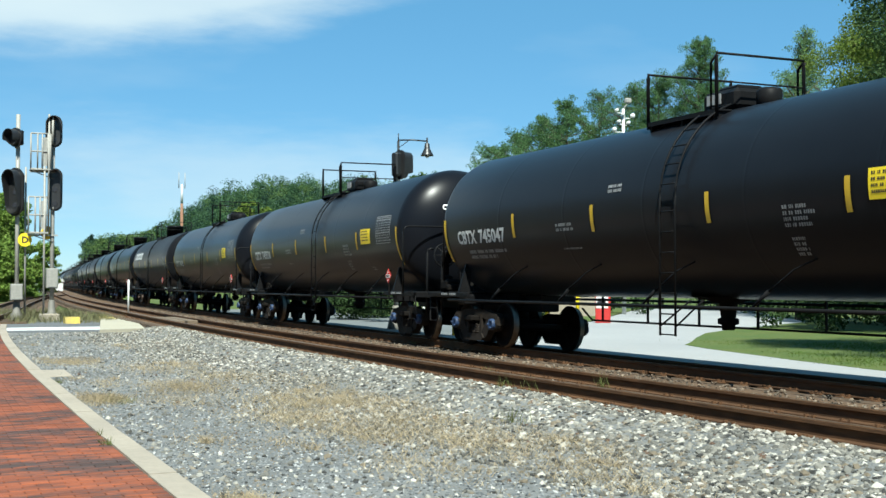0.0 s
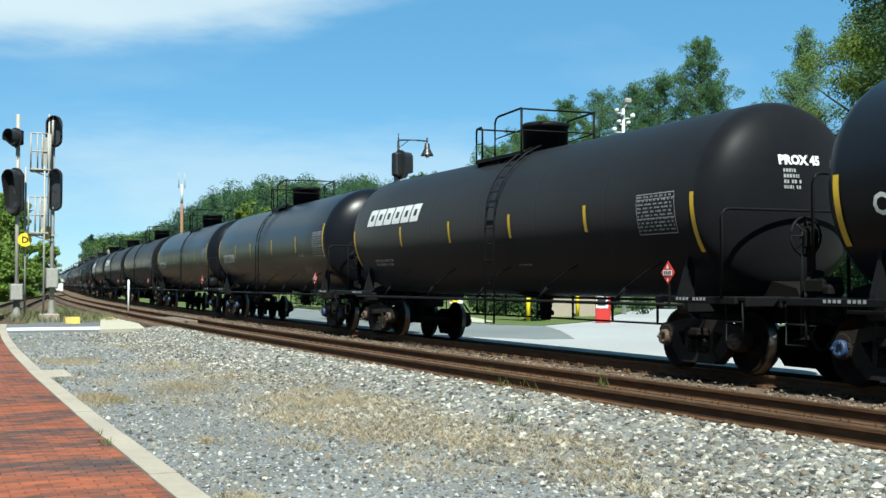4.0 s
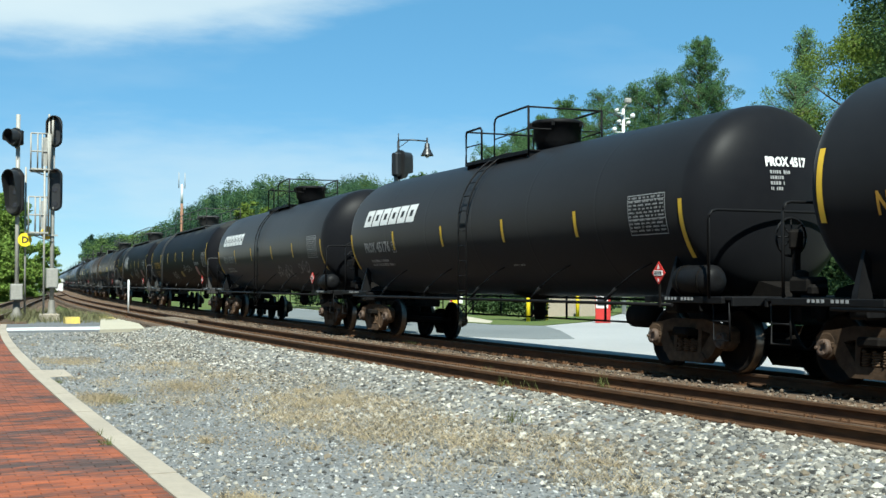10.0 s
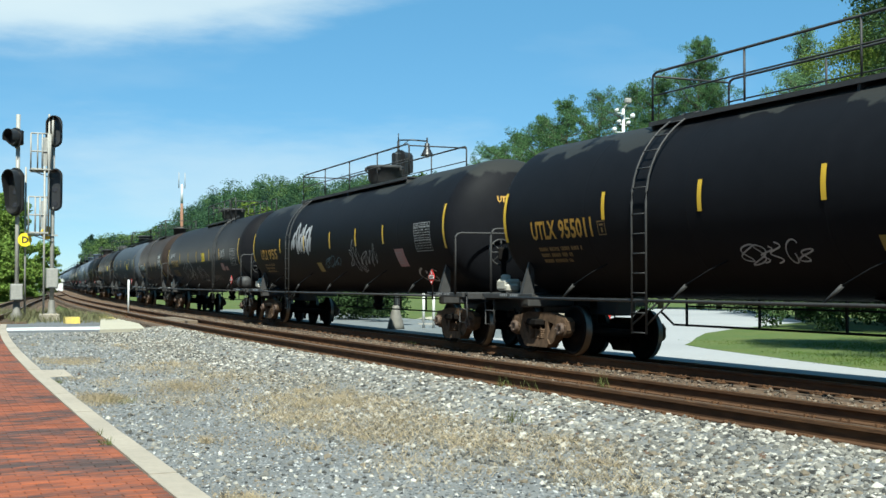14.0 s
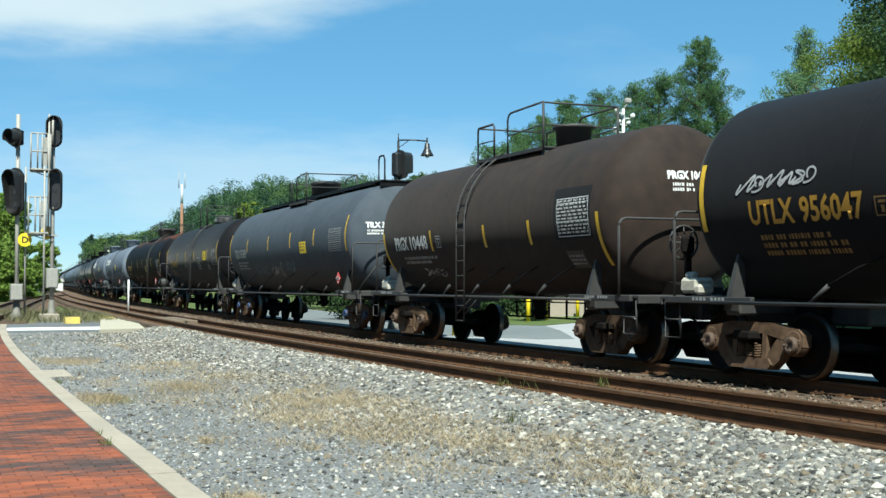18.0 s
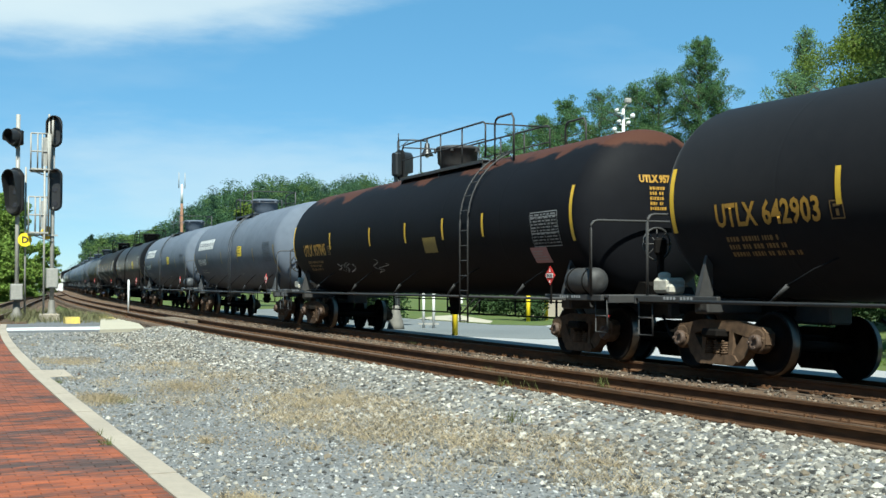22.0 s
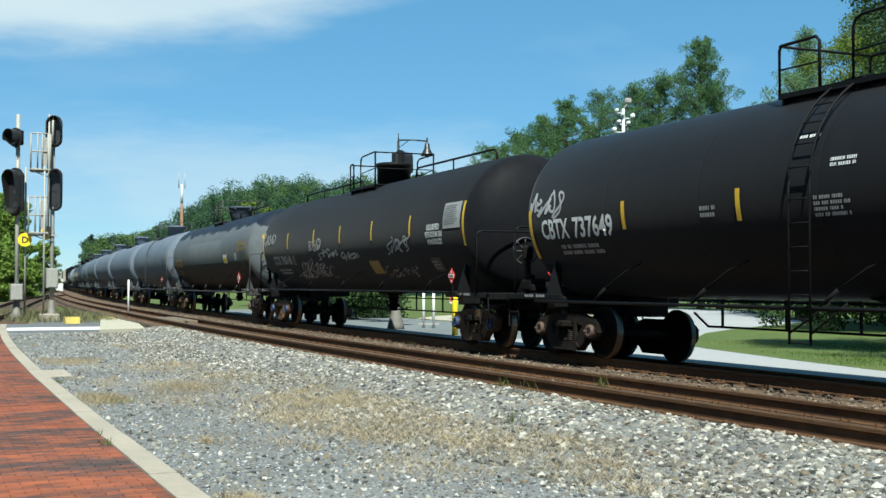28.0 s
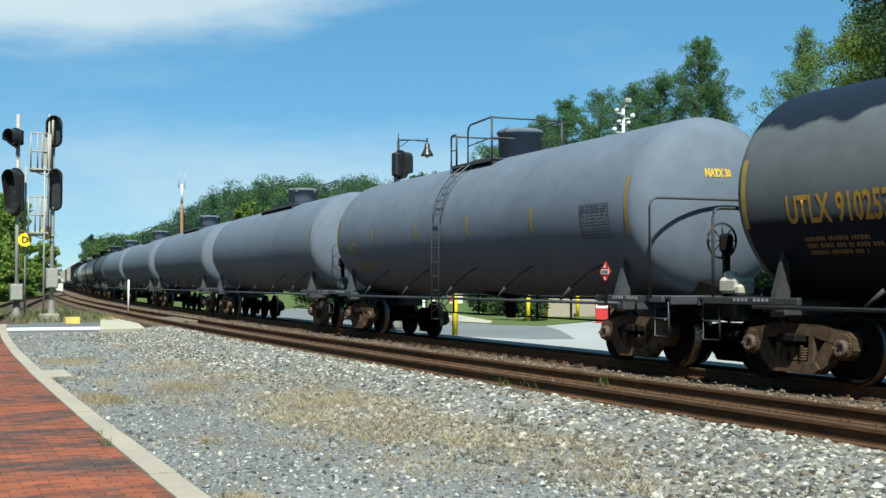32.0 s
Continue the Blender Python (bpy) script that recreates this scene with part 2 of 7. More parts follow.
stone_tones(M_FINE, [(0.0, (0.060, 0.063, 0.066)), (0.16, (0.130, 0.138, 0.144)), (0.38, (0.20, 0.21, 0.215)), (0.62, (0.28, 0.288, 0.288)), (0.80, (0.50, 0.50, 0.485)), (0.91, (0.205, 0.170, 0.130))])


# ---- mesh building ----
class Build:
    """Vertices and faces gathered piece by piece into one mesh."""

    def __init__(self):
        self.v, self.f, self.smooth = [], [], []

    def add(self, verts, faces, smooth=False):
        o = len(self.v)
        self.v += [tuple(p) for p in verts]
        self.f += [tuple(i + o for i in f) for f in faces]
        self.smooth += [smooth] * len(faces)
        return self

    def box(self, c, s, rz=0.0, ry=0.0, bevel=0.0):
        hx, hy, hz = s[0] / 2, s[1] / 2, s[2] / 2
        b = min(bevel, hx * 0.8, hy * 0.8, hz * 0.8)
        rot = Euler((0, ry, rz)).to_matrix()
        if b <= 0:
            pts = [(x, y, z) for z in (-hz, hz) for x, y in ((-hx, -hy), (hx, -hy), (hx, hy), (-hx, hy))]
            fs = [(3, 2, 1, 0), (4, 5, 6, 7), (0, 1, 5, 4), (1, 2, 6, 5), (2, 3, 7, 6), (3, 0, 4, 7)]
        else:
            def ring(z, i):
                return [(-hx + i, -hy, z), (hx - i, -hy, z), (hx, -hy + i, z), (hx, hy - i, z), (hx - i, hy, z), (-hx + i, hy, z), (-hx, hy - i, z), (-hx, -hy + i, z)]
            def small(z):
                return [(-hx + b, -hy + b, z), (hx - b, -hy + b, z), (hx - b, -hy + b, z), (hx - b, hy - b, z), (hx - b, hy - b, z), (-hx + b, hy - b, z), (-hx + b, hy - b, z), (-hx + b, -hy + b, z)]
            pts = small(-hz) + ring(-hz + b, b) + ring(hz - b, b) + small(hz)
            fs = [tuple(range(7, -1, -1)), tuple(range(24, 32))]
            for r in range(3):
                fs += [(r * 8 + i, r * 8 + (i + 1) % 8, r * 8 + 8 + (i + 1) % 8, r * 8 + 8 + i) for i in range(8)]
        return self.add([Vector(c) + rot @ Vector(p) for p in pts], fs)

    def tube(self, path, r, n=8, caps=True):
        path = [Vector(p) for p in path]
        rings = []
        up = Vector((0, 0, 1))
        for i, p in enumerate(path):
            d = (path[min(i + 1, len(path) - 1)] - path[max(i - 1, 0)]).normalized()
            a = d.cross(up)
            if a.length < 0.05:
                a = d.cross(Vector((0, 1, 0)))
            a.normalize()
            bb = a.cross(d).normalized()
            rr = r[i] if isinstance(r, (list, tuple)) else r
            rings.append([p + (a * math.cos(2 * math.pi * k / n) + bb * math.sin(2 * math.pi * k / n)) * rr for k in range(n)])
        fs = []
        for i in range(len(rings) - 1):
            fs += [(i * n + k, i * n + n + k, i * n + n + (k + 1) % n, i * n + (k + 1) % n) for k in range(n)]
        if caps:
            self.add([q for g in rings for q in g], [], True)
            o = len(self.v) - n * len(rings)
            self.f += [tuple(i + o for i in f) for f in fs]
            self.smooth += [True] * len(fs)
            self.f += [tuple(o + k for k in range(n)), tuple(o + len(self.v) - o - n + k for k in range(n - 1, -1, -1))]
            self.smooth += [False, False]
            return self
        return self.add([q for g in rings for q in g], fs, True)

    def lathe(self, prof, n=24, axis="z", at=(0, 0, 0), smooth=True):
        """Profile of (radius, height) turned about an axis through at."""
        pts = []
        for r, h in prof:
            for k in range(n):
                a = 2 * math.pi * k / n
                c, s = r * math.cos(a), r * math.sin(a)
                q = {"z": (c, s, h), "x": (h, c, s), "y": (s, h, c)}[axis]
                pts.append((q[0] + at[0], q[1] + at[1], q[2] + at[2]))
        fs = []
        for i in range(len(prof) - 1):
            fs += [(i * n + k, i * n + (k + 1) % n, i * n + n + (k + 1) % n, i * n + n + k) for k in range(n)]
        self.add(pts, fs, smooth)
        o = len(self.v) - len(pts)
        self.f += [tuple(o + k for k in range(n - 1, -1, -1)), tuple(o + (len(prof) - 1) * n + k for k in range(n))]
        self.smooth += [False, False]
        return self

    def prism(self, outline, y0, y1):
        """An outline in x and z, drawn out along y."""
        n = len(outline)
        pts = [(x, y0, z) for x, z in outline] + [(x, y1, z) for x, z in outline]
        fs = [tuple(range(n)), tuple(range(2 * n - 1, n - 1, -1))]
        fs += [(i, i + n, (i + 1) % n + n, (i + 1) % n) for i in range(n)]
        return self.add(pts, fs)

    def mesh(self, name):
        me = bpy.data.meshes.new(name)
        me.from_pydata(self.v, [], self.f)
        me.polygons.foreach_set("use_smooth", self.smooth)
        me.update()
        return me


def part(name, b, material, parent=None, label="", at=None):
    me = b if isinstance(b, bpy.types.Mesh) else b.mesh(name)
    if not me.materials:
        me.materials.append(material)
    ob = new(name, me)
    if at is not None:
        ob.matrix_basis = at
    if parent is not None:
        ob.parent = parent
    if label:
        ob["label"] = label
    return ob


def thing(name, label, category, m=None, group="", kind=""):
    ob = new(name)
    ob.empty_display_size = 0.2
    if m is not None:
        ob.matrix_basis = m
    return tagged(ob, label, category, group, kind)


def bulk(name, verts, faces, material, label, category="", kind="stuff", smooth=False):
    """A large mesh from arrays: verts (n,3), faces (m,k)."""
    verts, faces = np.asarray(verts, np.float32), np.asarray(faces, np.int32)
    me = bpy.data.meshes.new(name)
    k = faces.shape[1]
    me.vertices.add(len(verts))
    me.vertices.foreach_set("co", verts.ravel())
    me.loops.add(faces.size)
    me.loops.foreach_set("vertex_index", faces.ravel())
    me.polygons.add(len(faces))
    me.polygons.foreach_set("loop_start", np.arange(len(faces), dtype=np.int32) * k)
    me.polygons.foreach_set("use_smooth", np.full(len(faces), smooth))
    me.update(calc_edges=True)
    me.materials.append(material)
    return tagged(new(name, me), label, category, "", kind)


# ---- the line of the tracks ----
D0, S1, S2, K0, K1 = 12.333, -38.245, -142.0, 1.928e-3, 0.5356e-3


def bend(s, k):
    return (math.sin(k * s) / k, (1 - math.cos(k * s)) / k, k * s) if abs(k) > 1e-9 else (s, 0.0, 0.0)


def chain(pieces):
    x = y = a = 0.0
    for s, k in pieces:
        u, w, t = bend(s, k)
        x, y, a = x + u * math.cos(a) - w * math.sin(a), y + u * math.sin(a) + w * math.cos(a), a + t
    return x, y, a


def track(s, off=0.0):
    """The place and heading of the train's track s metres along it; off metres to its far side."""
    if s >= 0:
        x, y, a = chain([(s, 0)])
    elif s >= S1:
        x, y, a = chain([(s, K0)])
    elif s >= S2:
        x, y, a = chain([(S1, K0), (s - S1, K1)])
    else:
        x, y, a = chain([(S1, K0), (S2 - S1, K1), (s - S2, 0)])
    return x - off * math.sin(a), D0 + y + off * math.cos(a), a


SPEED, SLOW = 11.8503, -0.013975


def travel(t):
    return SPEED * (t - 16) + SLOW * (t - 16) ** 2 / 2


# ---- ground ----
GZ = -0.30


SKYLINE = [(40, 0.10), (61, 0.097), (64, 0.094), (66.8, 0.0875), (67.9, 0.0915), (68.6, 0.0895), (69.5, 0.0855), (70.3, 0.088), (71.1, 0.092), (71.9, 0.0865), (72.7, 0.091), (73.5, 0.081), (74.1, 0.0855), (75.1, 0.078), (75.9, 0.0715), (76.8, 0.0545), (77.7, 0.049), (78.6, 0.041), (80, 0.0405), (81, 0.0405), (82.2, 0.037), (84, 0.045), (88, 0.05)]


def skyline(az):
    """How high the woods stand on the horizon, as a slope, by the angle from north to west."""
    for (p, u), (q, w) in zip(SKYLINE, SKYLINE[1:]):
        if p <= az <= q:
            return u + (w - u) * (az - p) / (q - p)
    return 0.05


def hill(x, y):
    d = math.hypot(x, y)
    if y < 0 or d < 120:
        return 0.0
    az = math.degrees(math.atan2(-x, y))
    rise = max(0.0, 200 * skyline(az) - 11.5) * max(0.0, min(1.0, (az - 40) / 20))
    k = max(0.0, min(1.0, (d - 120) / 90))
    return rise * k * k * (3 - 2 * k) * (1.0 + max(0, min(d, 340) - 210) / 260)


def make_ground():
    xs = [-2600, -1500, -900] + list(range(-400, 101, 10)) + [300, 900, 2000]
    ys = [-2000, -800, -300, -100, -40] + list(range(-20, 301, 10)) + [700, 1200, 2600]
    v = [(x, y, GZ - 0.12 + hill(x, y)) for y in ys for x in xs]
    n = len(xs)
    f = [(j * n + i, j * n + i + 1, j * n + n + i + 1, j * n + n + i) for j in range(len(ys) - 1) for i in range(n - 1)]
    bulk("ground", v, f, M_GRASS, "grassy earth ground rising to a wooded hill", "ground", "structure", True)


make_ground()


def sheet(name, outline, z, thick, material, label, kind="structure", category=""):
    """A flat slab with its outline in x and y, top at z."""
    n = len(outline)
    b = Build()
    b.add([(x, y, z) for x, y in outline] + [(x, y, z - thick) for x, y in outline],
          [tuple(range(n)), tuple(range(2 * n - 1, n - 1, -1))] + [(i, i + n, (i + 1) % n + n, (i + 1) % n) for i in range(n)])
    me = b.mesh(name)
    bm = bmesh.new()
    bm.from_mesh(me)
    bmesh.ops.recalc_face_normals(bm, faces=bm.faces)
    bm.to_mesh(me)
    bm.free()
    return tagged(part(name, me, material), label, category, "", kind)


def strip(name, line, profile, material, label, kind="structure", category="", cap=True):
    """A profile of (across, height) swept along line, a list of (x, y, heading)."""
    m = len(profile)
    v, f = [], []
    for x, y, a in line:
        v += [(x - u * math.sin(a), y + u * math.cos(a), z) for u, z in profile]
    for i in range(len(line) - 1):
        f += [(i * m + k, i * m + (k + 1) % m, i * m + m + (k + 1) % m, i * m + m + k) for k in range(m)]
    b = Build().add(v, f)
    b.f += [tuple(range(m - 1, -1, -1)), tuple((len(line) - 1) * m + k for k in range(m))]
    b.smooth += [False, False]
    return b


# ---- tracks ----
RAIL = [(-0.07, -0.17), (0.07, -0.17), (0.07, -0.155), (0.012, -0.14), (0.01, -0.045), (0.036, -0.038), (0.036, -0.006), (0.028, 0.0),
        (-0.028, 0.0), (-0.036, -0.006), (-0.036, -0.038), (-0.01, -0.045), (-0.012, -0.14), (-0.07, -0.155)]
NEAR = -3.95


def branch_off(s):
    pts = [(-152, -3.95), (-140, -4.6), (-125, -6.0), (-95, -7.6), (-66, -9.2), (-46, -10.8)]
    for (a, u), (b, w) in zip(pts, pts[1:]):
        if a <= s <= b:
            return u + (w - u) * (s - a) / (b - a)
    return pts[0][1] if s < -152 else pts[-1][1]


def line_of(off, s0, s1, step):
    n = max(2, int(abs(s1 - s0) / step) + 1)
    out = []
    for i in range(n):
        s = s0 + (s1 - s0) * i / (n - 1)
        o = off(s) if callable(off) else off
        out.append(track(s, o))
    return out


def tie_mesh():
    return Build().box((0, 0, 0), (0.23, 2.6, 0.18), bevel=0.015).mesh("tie")


MAIN_DROP, MAIN_CANT = -0.10, 0.0665
NEAR_DROP, NEAR_CANT = 0.0275, 0.0365


def make_track(nm, off, s0, s1, label, ties, near=-1.75, far=1.8, drop=0.0, cant=0.0, bed_z=-0.20):
    """A track whose near rail lies higher than the far one by its cant."""
    def lay(profile):
        return [(u, z + drop - cant * u) for u, z in profile]
    bed = strip(nm, line_of(off, s0, s1, 6), lay([(near - 0.5, -0.42), (far + 0.5, -0.42), (far, bed_z), (near, bed_z)]), M_BED, label)
    root = tagged(part(nm, bed, M_BED), label, "railway track", "", "structure")
    for side in (-0.7525, 0.7525):
        part("rail", strip("rail", line_of(off, s0, s1, 4), lay([(u + side, z) for u, z in RAIL]), M_RAIL, ""), M_RAIL, root, "rusty steel rail")
        part("rail_head", strip("rail_head", line_of(off, s0, s1, 4), lay([(side - 0.03, 0.0015), (side + 0.03, 0.0015), (side + 0.03, -0.004), (side - 0.03, -0.004)]), M_RAILTOP, ""), M_RAILTOP, root, "worn bright running surface of a rail")
    tie = tie_mesh()
    plate = Build().box((0, -0.7525, 0), (0.19, 0.36, 0.016)).box((0, 0.7525, 0), (0.19, 0.36, 0.016))
    for dx in (-0.06, 0.06):
        for dy in (-0.085, 0.085):
            for sd in (-0.7525, 0.7525):
                plate.box((dx, sd + dy, 0.022), (0.03, 0.045, 0.04))
    plate = plate.mesh("tie_plate")
    n = int(abs(s1 - s0) / 0.52)
    rng = random.Random(len(nm))
    rest_v, rest_f = [], []
    cube_v = np.array([(x, y, z) for z in (-.09, .09) for x, y in ((-.115, -1.3), (.115, -1.3), (.115, 1.3), (-.115, 1.3))])
    cube_f = np.array([(3, 2, 1, 0), (4, 5, 6, 7), (0, 1, 5, 4), (1, 2, 6, 5), (2, 3, 7, 6), (3, 0, 4, 7)])
    for i in range(n):
        s = max(s0, s1) - 0.26 - i * 0.52
        o = off(s) if callable(off) else off
        x, y, a = track(s, o)
        a += rng.uniform(-0.02, 0.02)
        y += rng.uniform(-0.05, 0.05)
        if -14 - ties * 0.52 < s < -8 and ties:
            lean = Matrix.Rotation(a, 4, "Z") @ Matrix.Rotation(-math.atan(cant), 4, "X")
            m = Matrix.Translation((x, y, drop - 0.276 + rng.uniform(-0.01, 0.004))) @ lean
            part("tie", tie, M_TIE, root, "", m)
            part("tie_plate", plate, M_RAIL, root, "", Matrix.Translation((x, y, drop - 0.177)) @ lean)
        else:
            c, sn = math.cos(a), math.sin(a)
            q = cube_v @ np.array([[1, 0, 0], [0, 1, -cant], [0, 0, 1]]) @ np.array([[c, sn, 0], [-sn, c, 0], [0, 0, 1]]) + (x, y, drop - 0.276)
            rest_f.append(cube_f + 8 * len(rest_v))
            rest_v.append(q)
    if rest_v:
        far = bulk("ties", np.concatenate(rest_v), np.concatenate(rest_f), M_TIE, "", "", "stuff")
        far.parent = root
    return root


make_track("main_track", 0.0, 20, -700, "rusty rails on weathered ties under the train", 110, far=0.9, drop=MAIN_DROP, cant=MAIN_CANT)
make_track("near_track", NEAR, 20, -700, "empty rusty track on weathered ties and ballast", 150, -0.92, drop=NEAR_DROP, cant=NEAR_CANT, bed_z=-0.168)
make_track("branch_track", branch_off, -47, -150, "rusty side track leaving by a turnout", 0)


# ---- platform, gravel, crossing ----
def kerb_out(x):
    u = -x
    return 1.891 + 0.0312 * u + 0.000227 * u * u + 9.48e-6 * u ** 3


def kerb_in(x):
    return kerb_out(x) - 0.215


PZ = -0.20
kerb = Build()
for i in range(48):
    xa, xb = 12.64 - i * 1.22, 12.64 - (i + 1) * 1.22 + (0.010 if i % 2 else 0.0)
    q = [(xa, kerb_in(xa)), (xb, kerb_in(xb)), (xb, kerb_out(xb)), (xa, kerb_out(xa))]
    z = PZ + 0.012 + 0.004 * math.sin(i // 2 * 2.3)
    kerb.add([(x, y, z) for x, y in q] + [(x, y, z - 0.3) for x, y in q], [(3, 2, 1, 0), (4, 5, 6, 7), (0, 1, 5, 4), (1, 2, 6, 5), (2, 3, 7, 6), (3, 0, 4, 7)])
tagged(part("kerb", kerb, M_CONC), "pale concrete kerb along the brick platform", "kerb", "", "structure")
platform = sheet("platform", [(x, kerb_in(x)) for x in range(-46, 23, 2)] + [(22, -9), (-46, -9)], PZ - 0.012, 0.3, M_MORTAR, "red brick station platform, stained and weathered", category="platform")

gx = [-46.2 + i * 2.0 for i in range(34)]


def near_edge(x):
    """The foot of the near track's ballast at x."""
    s = x
    for _ in range(4):
        px, py, a = track(s, NEAR - 2.25)
        s += x - px
    return track(s, NEAR - 2.25)[1]


sheet("gravel", [(x, kerb_out(x) + 0.004) for x in reversed(gx)] + [(x, near_edge(x) + 0.15) for x in gx], -0.262, 0.2, M_GRAVEL, "grey and white loose gravel beside the track", category="gravel")
tagged(part("gravel_bank", strip("gravel_bank", line_of(NEAR, 20, -37, 3), [(-2.5, -0.45), (-0.84, -0.45), (-0.84, -0.128), (-1.42, -0.108), (-2.3, -0.265)], M_GRAVEL, ""), M_GRAVEL), "gravel bank sloping up to the near rail", "gravel", "", "structure")
sheet("lawn", [(-25.3, 19.3), (-24.3, 18.35), (-22.7, 17.77), (-18.6, 16.66), (-15.8, 16.04), (-10, 15.4), (22, 15.1), (22, 44), (-30, 44), (-36.5, 33.4), (-32.2, 26.4), (-29.7, 23.2), (-27.3, 21.0)], -0.246, 0.2, M_GRASS, "mown green lawn beside the station road", category="lawn")
sheet("verge", [(-39.3, 21.05), (-37.6, 22.1), (-40.8, 26.1), (-60, 41.9), (-74, 41.9), (-74, 25), (-52, 21.55)], -0.236, 0.2, M_GRASS, "green grass verge beyond the road", category="verge")
sheet("path", [(-39.5, 4.1), (-39.0, 9.6), (-60, 14.0), (-60, 8.5), (-46.5, 4.5)], -0.245, 0.15, M_ROADDARK, "grey asphalt footpath to the track crossing", category="path")
sheet("path_edge", [(-43.4, 4.45), (-43.2, 7.6), (-40.6, 7.4), (-40.9, 4.2)], -0.236, 0.1, M_WHITE, "white painted edge of the footpath", category="path")
sheet("crossing_panel", [(-38.0, 6.6), (-38.5, 8.1), (-44.0, 9.0), (-49.5, 9.9), (-50.1, 8.75)], -0.150, 0.1, M_CREAM, "cream concrete walkway panel", category="walkway")
sheet("tactile_strip", [(-50.1, 8.75), (-49.5, 9.9), (-53.6, 10.7), (-54.4, 9.3)], -0.146, 0.1, M_DIRTYYELLOW, "yellow tactile warning strip", category="tactile strip")
sheet("road", [(x, track(x, 1.0)[1]) for x in range(22, -70, -4)] + [(-70, 24), (-52, 21.5), (-39.3, 21.0), (-37.5, 22.1), (-40.7, 26.2), (-60, 42), (-55, 46), (-36.5, 33.5), (-27.0, 21), (-24.3, 18.9), (-18.3, 16.9), (-13, 16.4), (22, 15.9)], -0.25, 0.2, M_ROAD, "pale sunlit asphalt of the station road", category="road")


sheet("road_asphalt", [(x, track(x, 1.02)[1]) for x in range(-33, -70, -4)] + [(-69, 23.6), (-52, 21.35), (-39.5, 20.85), (-37.3, 22.0), (-33.6, 20.4), (-30.1, 18.6), (-28.2, 17.6), (-28.4, 16.6), (-30.2, 15.9), (-31.8, 15.0)], -0.244, 0.1, M_ROADGREY, "older grey asphalt of the station road", category="road")
sheet("walkway_apron", [(-40.4, 21.45), (-42.6, 22.75), (-51.5, 25.7), (-50.5, 24.0), (-47.0, 21.4)], -0.230, 0.1, M_CREAM, "pale concrete apron beside the verge", category="pavement")


# ---- tank cars ----
def pane(x0, x1, w0, w1, R, zc, eps=0.006, nx=1, nw=8):
    """A curved patch on a tank's near side: x0..x1 along it, heights w0..w1."""
    a0, a1 = math.asin(max(-1, min(1, (w0 - zc) / R))), math.asin(max(-1, min(1, (w1 - zc) / R)))
    b = Build()
    pts = []
    for j in range(nw + 1):
        a = a0 + (a1 - a0) * j / nw
        for i in range(nx + 1):
            pts.append((x0 + (x1 - x0) * i / nx, -(R + eps) * math.cos(a), zc + (R + eps) * math.sin(a)))
    f = [(j * (nx + 1) + i, j * (nx + 1) + i + 1, (j + 1) * (nx + 1) + i + 1, (j + 1) * (nx + 1) + i) for j in range(nw) for i in range(nx)]
    return b.add(pts, f, True)


SHARED = {}


def shared(key, make):
    if key not in SHARED:
        SHARED[key] = make()
    return SHARED[key]


def wheelset_mesh():
    b = Build()
    b.tube([(0, -1.08, 0), (0, 1.08, 0)], 0.075, 12)
    for s in (-1, 1):
        prof = [(0.10, 0.70), (0.16, 0.70), (0.20, 0.735), (0.36, 0.74), (0.40, 0.695), (0.485, 0.695), (0.485, 0.722), (0.462, 0.74), (0.457, 0.83), (0.40, 0.832), (0.375, 0.79), (0.21, 0.765), (0.17, 0.80), (0.10, 0.80)]
        b.lathe([(r, s * h) for r, h in prof], 32, "y")
    me = b.mesh("wheelset")
    me.materials.append(M_WHEEL)
    me.materials.append(M_TREAD)
    for p in me.polygons:
        c = p.center
        if math.hypot(c.x, c.z) > 0.44 and 0.715 < abs(c.y) < 0.836:
            p.material_index = 1
    return me


def side_frame_mesh():
    """A cast side frame with its pedestals, spring seat and two windows, bearing centres 0.89 m from the middle."""
    b = Build()
    top = [(-1.08, 0.44), (-1.08, 0.60), (-0.98, 0.68), (-0.74, 0.70), (-0.42, 0.76), (0.42, 0.76), (0.74, 0.70), (0.98, 0.68), (1.08, 0.60), (1.08, 0.44), (1.0, 0.44), (0.98, 0.53), (0.76, 0.52), (0.60, 0.54), (0.30, 0.60), (-0.30, 0.60), (-0.60, 0.54), (-0.76, 0.52), (-0.98, 0.53), (-1.0, 0.44)]
    b.prism(top, -0.08, 0.08)
    for s in (-1, 1):
        b.prism([(s * x, z) for x, z in [(0.86, 0.56), (0.60, 0.58), (0.38, 0.32), (0.32, 0.16), (0.46, 0.13), (0.64, 0.24)]], -0.075, 0.075)
        b.prism([(s * x, z) for x, z in [(0.36, 0.64), (0.27, 0.64), (0.27, 0.22), (0.36, 0.22)]], -0.085, 0.085)
        b.box((s * 0.89, 0, 0.50), (0.30, 0.19, 0.09), bevel=0.02)
        b.lathe([(0.13, -0.075), (0.17, -0.085), (0.185, -0.06), (0.185, 0.06), (0.17, 0.085)], 16, "y", (s * 0.89, 0, 0.49))
    b.prism([(-0.50, 0.17), (-0.42, 0.10), (0.42, 0.10), (0.50, 0.17), (0.42, 0.255), (-0.42, 0.255)], -0.11, 0.11)
    return b.mesh("side_frame")


def spring_mesh():
    b = Build()
    p = []
    for i in range(33):
        a = i / 5.5 * 2 * math.pi
        p.append((0.062 * math.cos(a), 0.062 * math.sin(a), 0.25 + i / 32 * 0.20))
    b.tube(p, 0.016, 4)
    return b.mesh("spring")


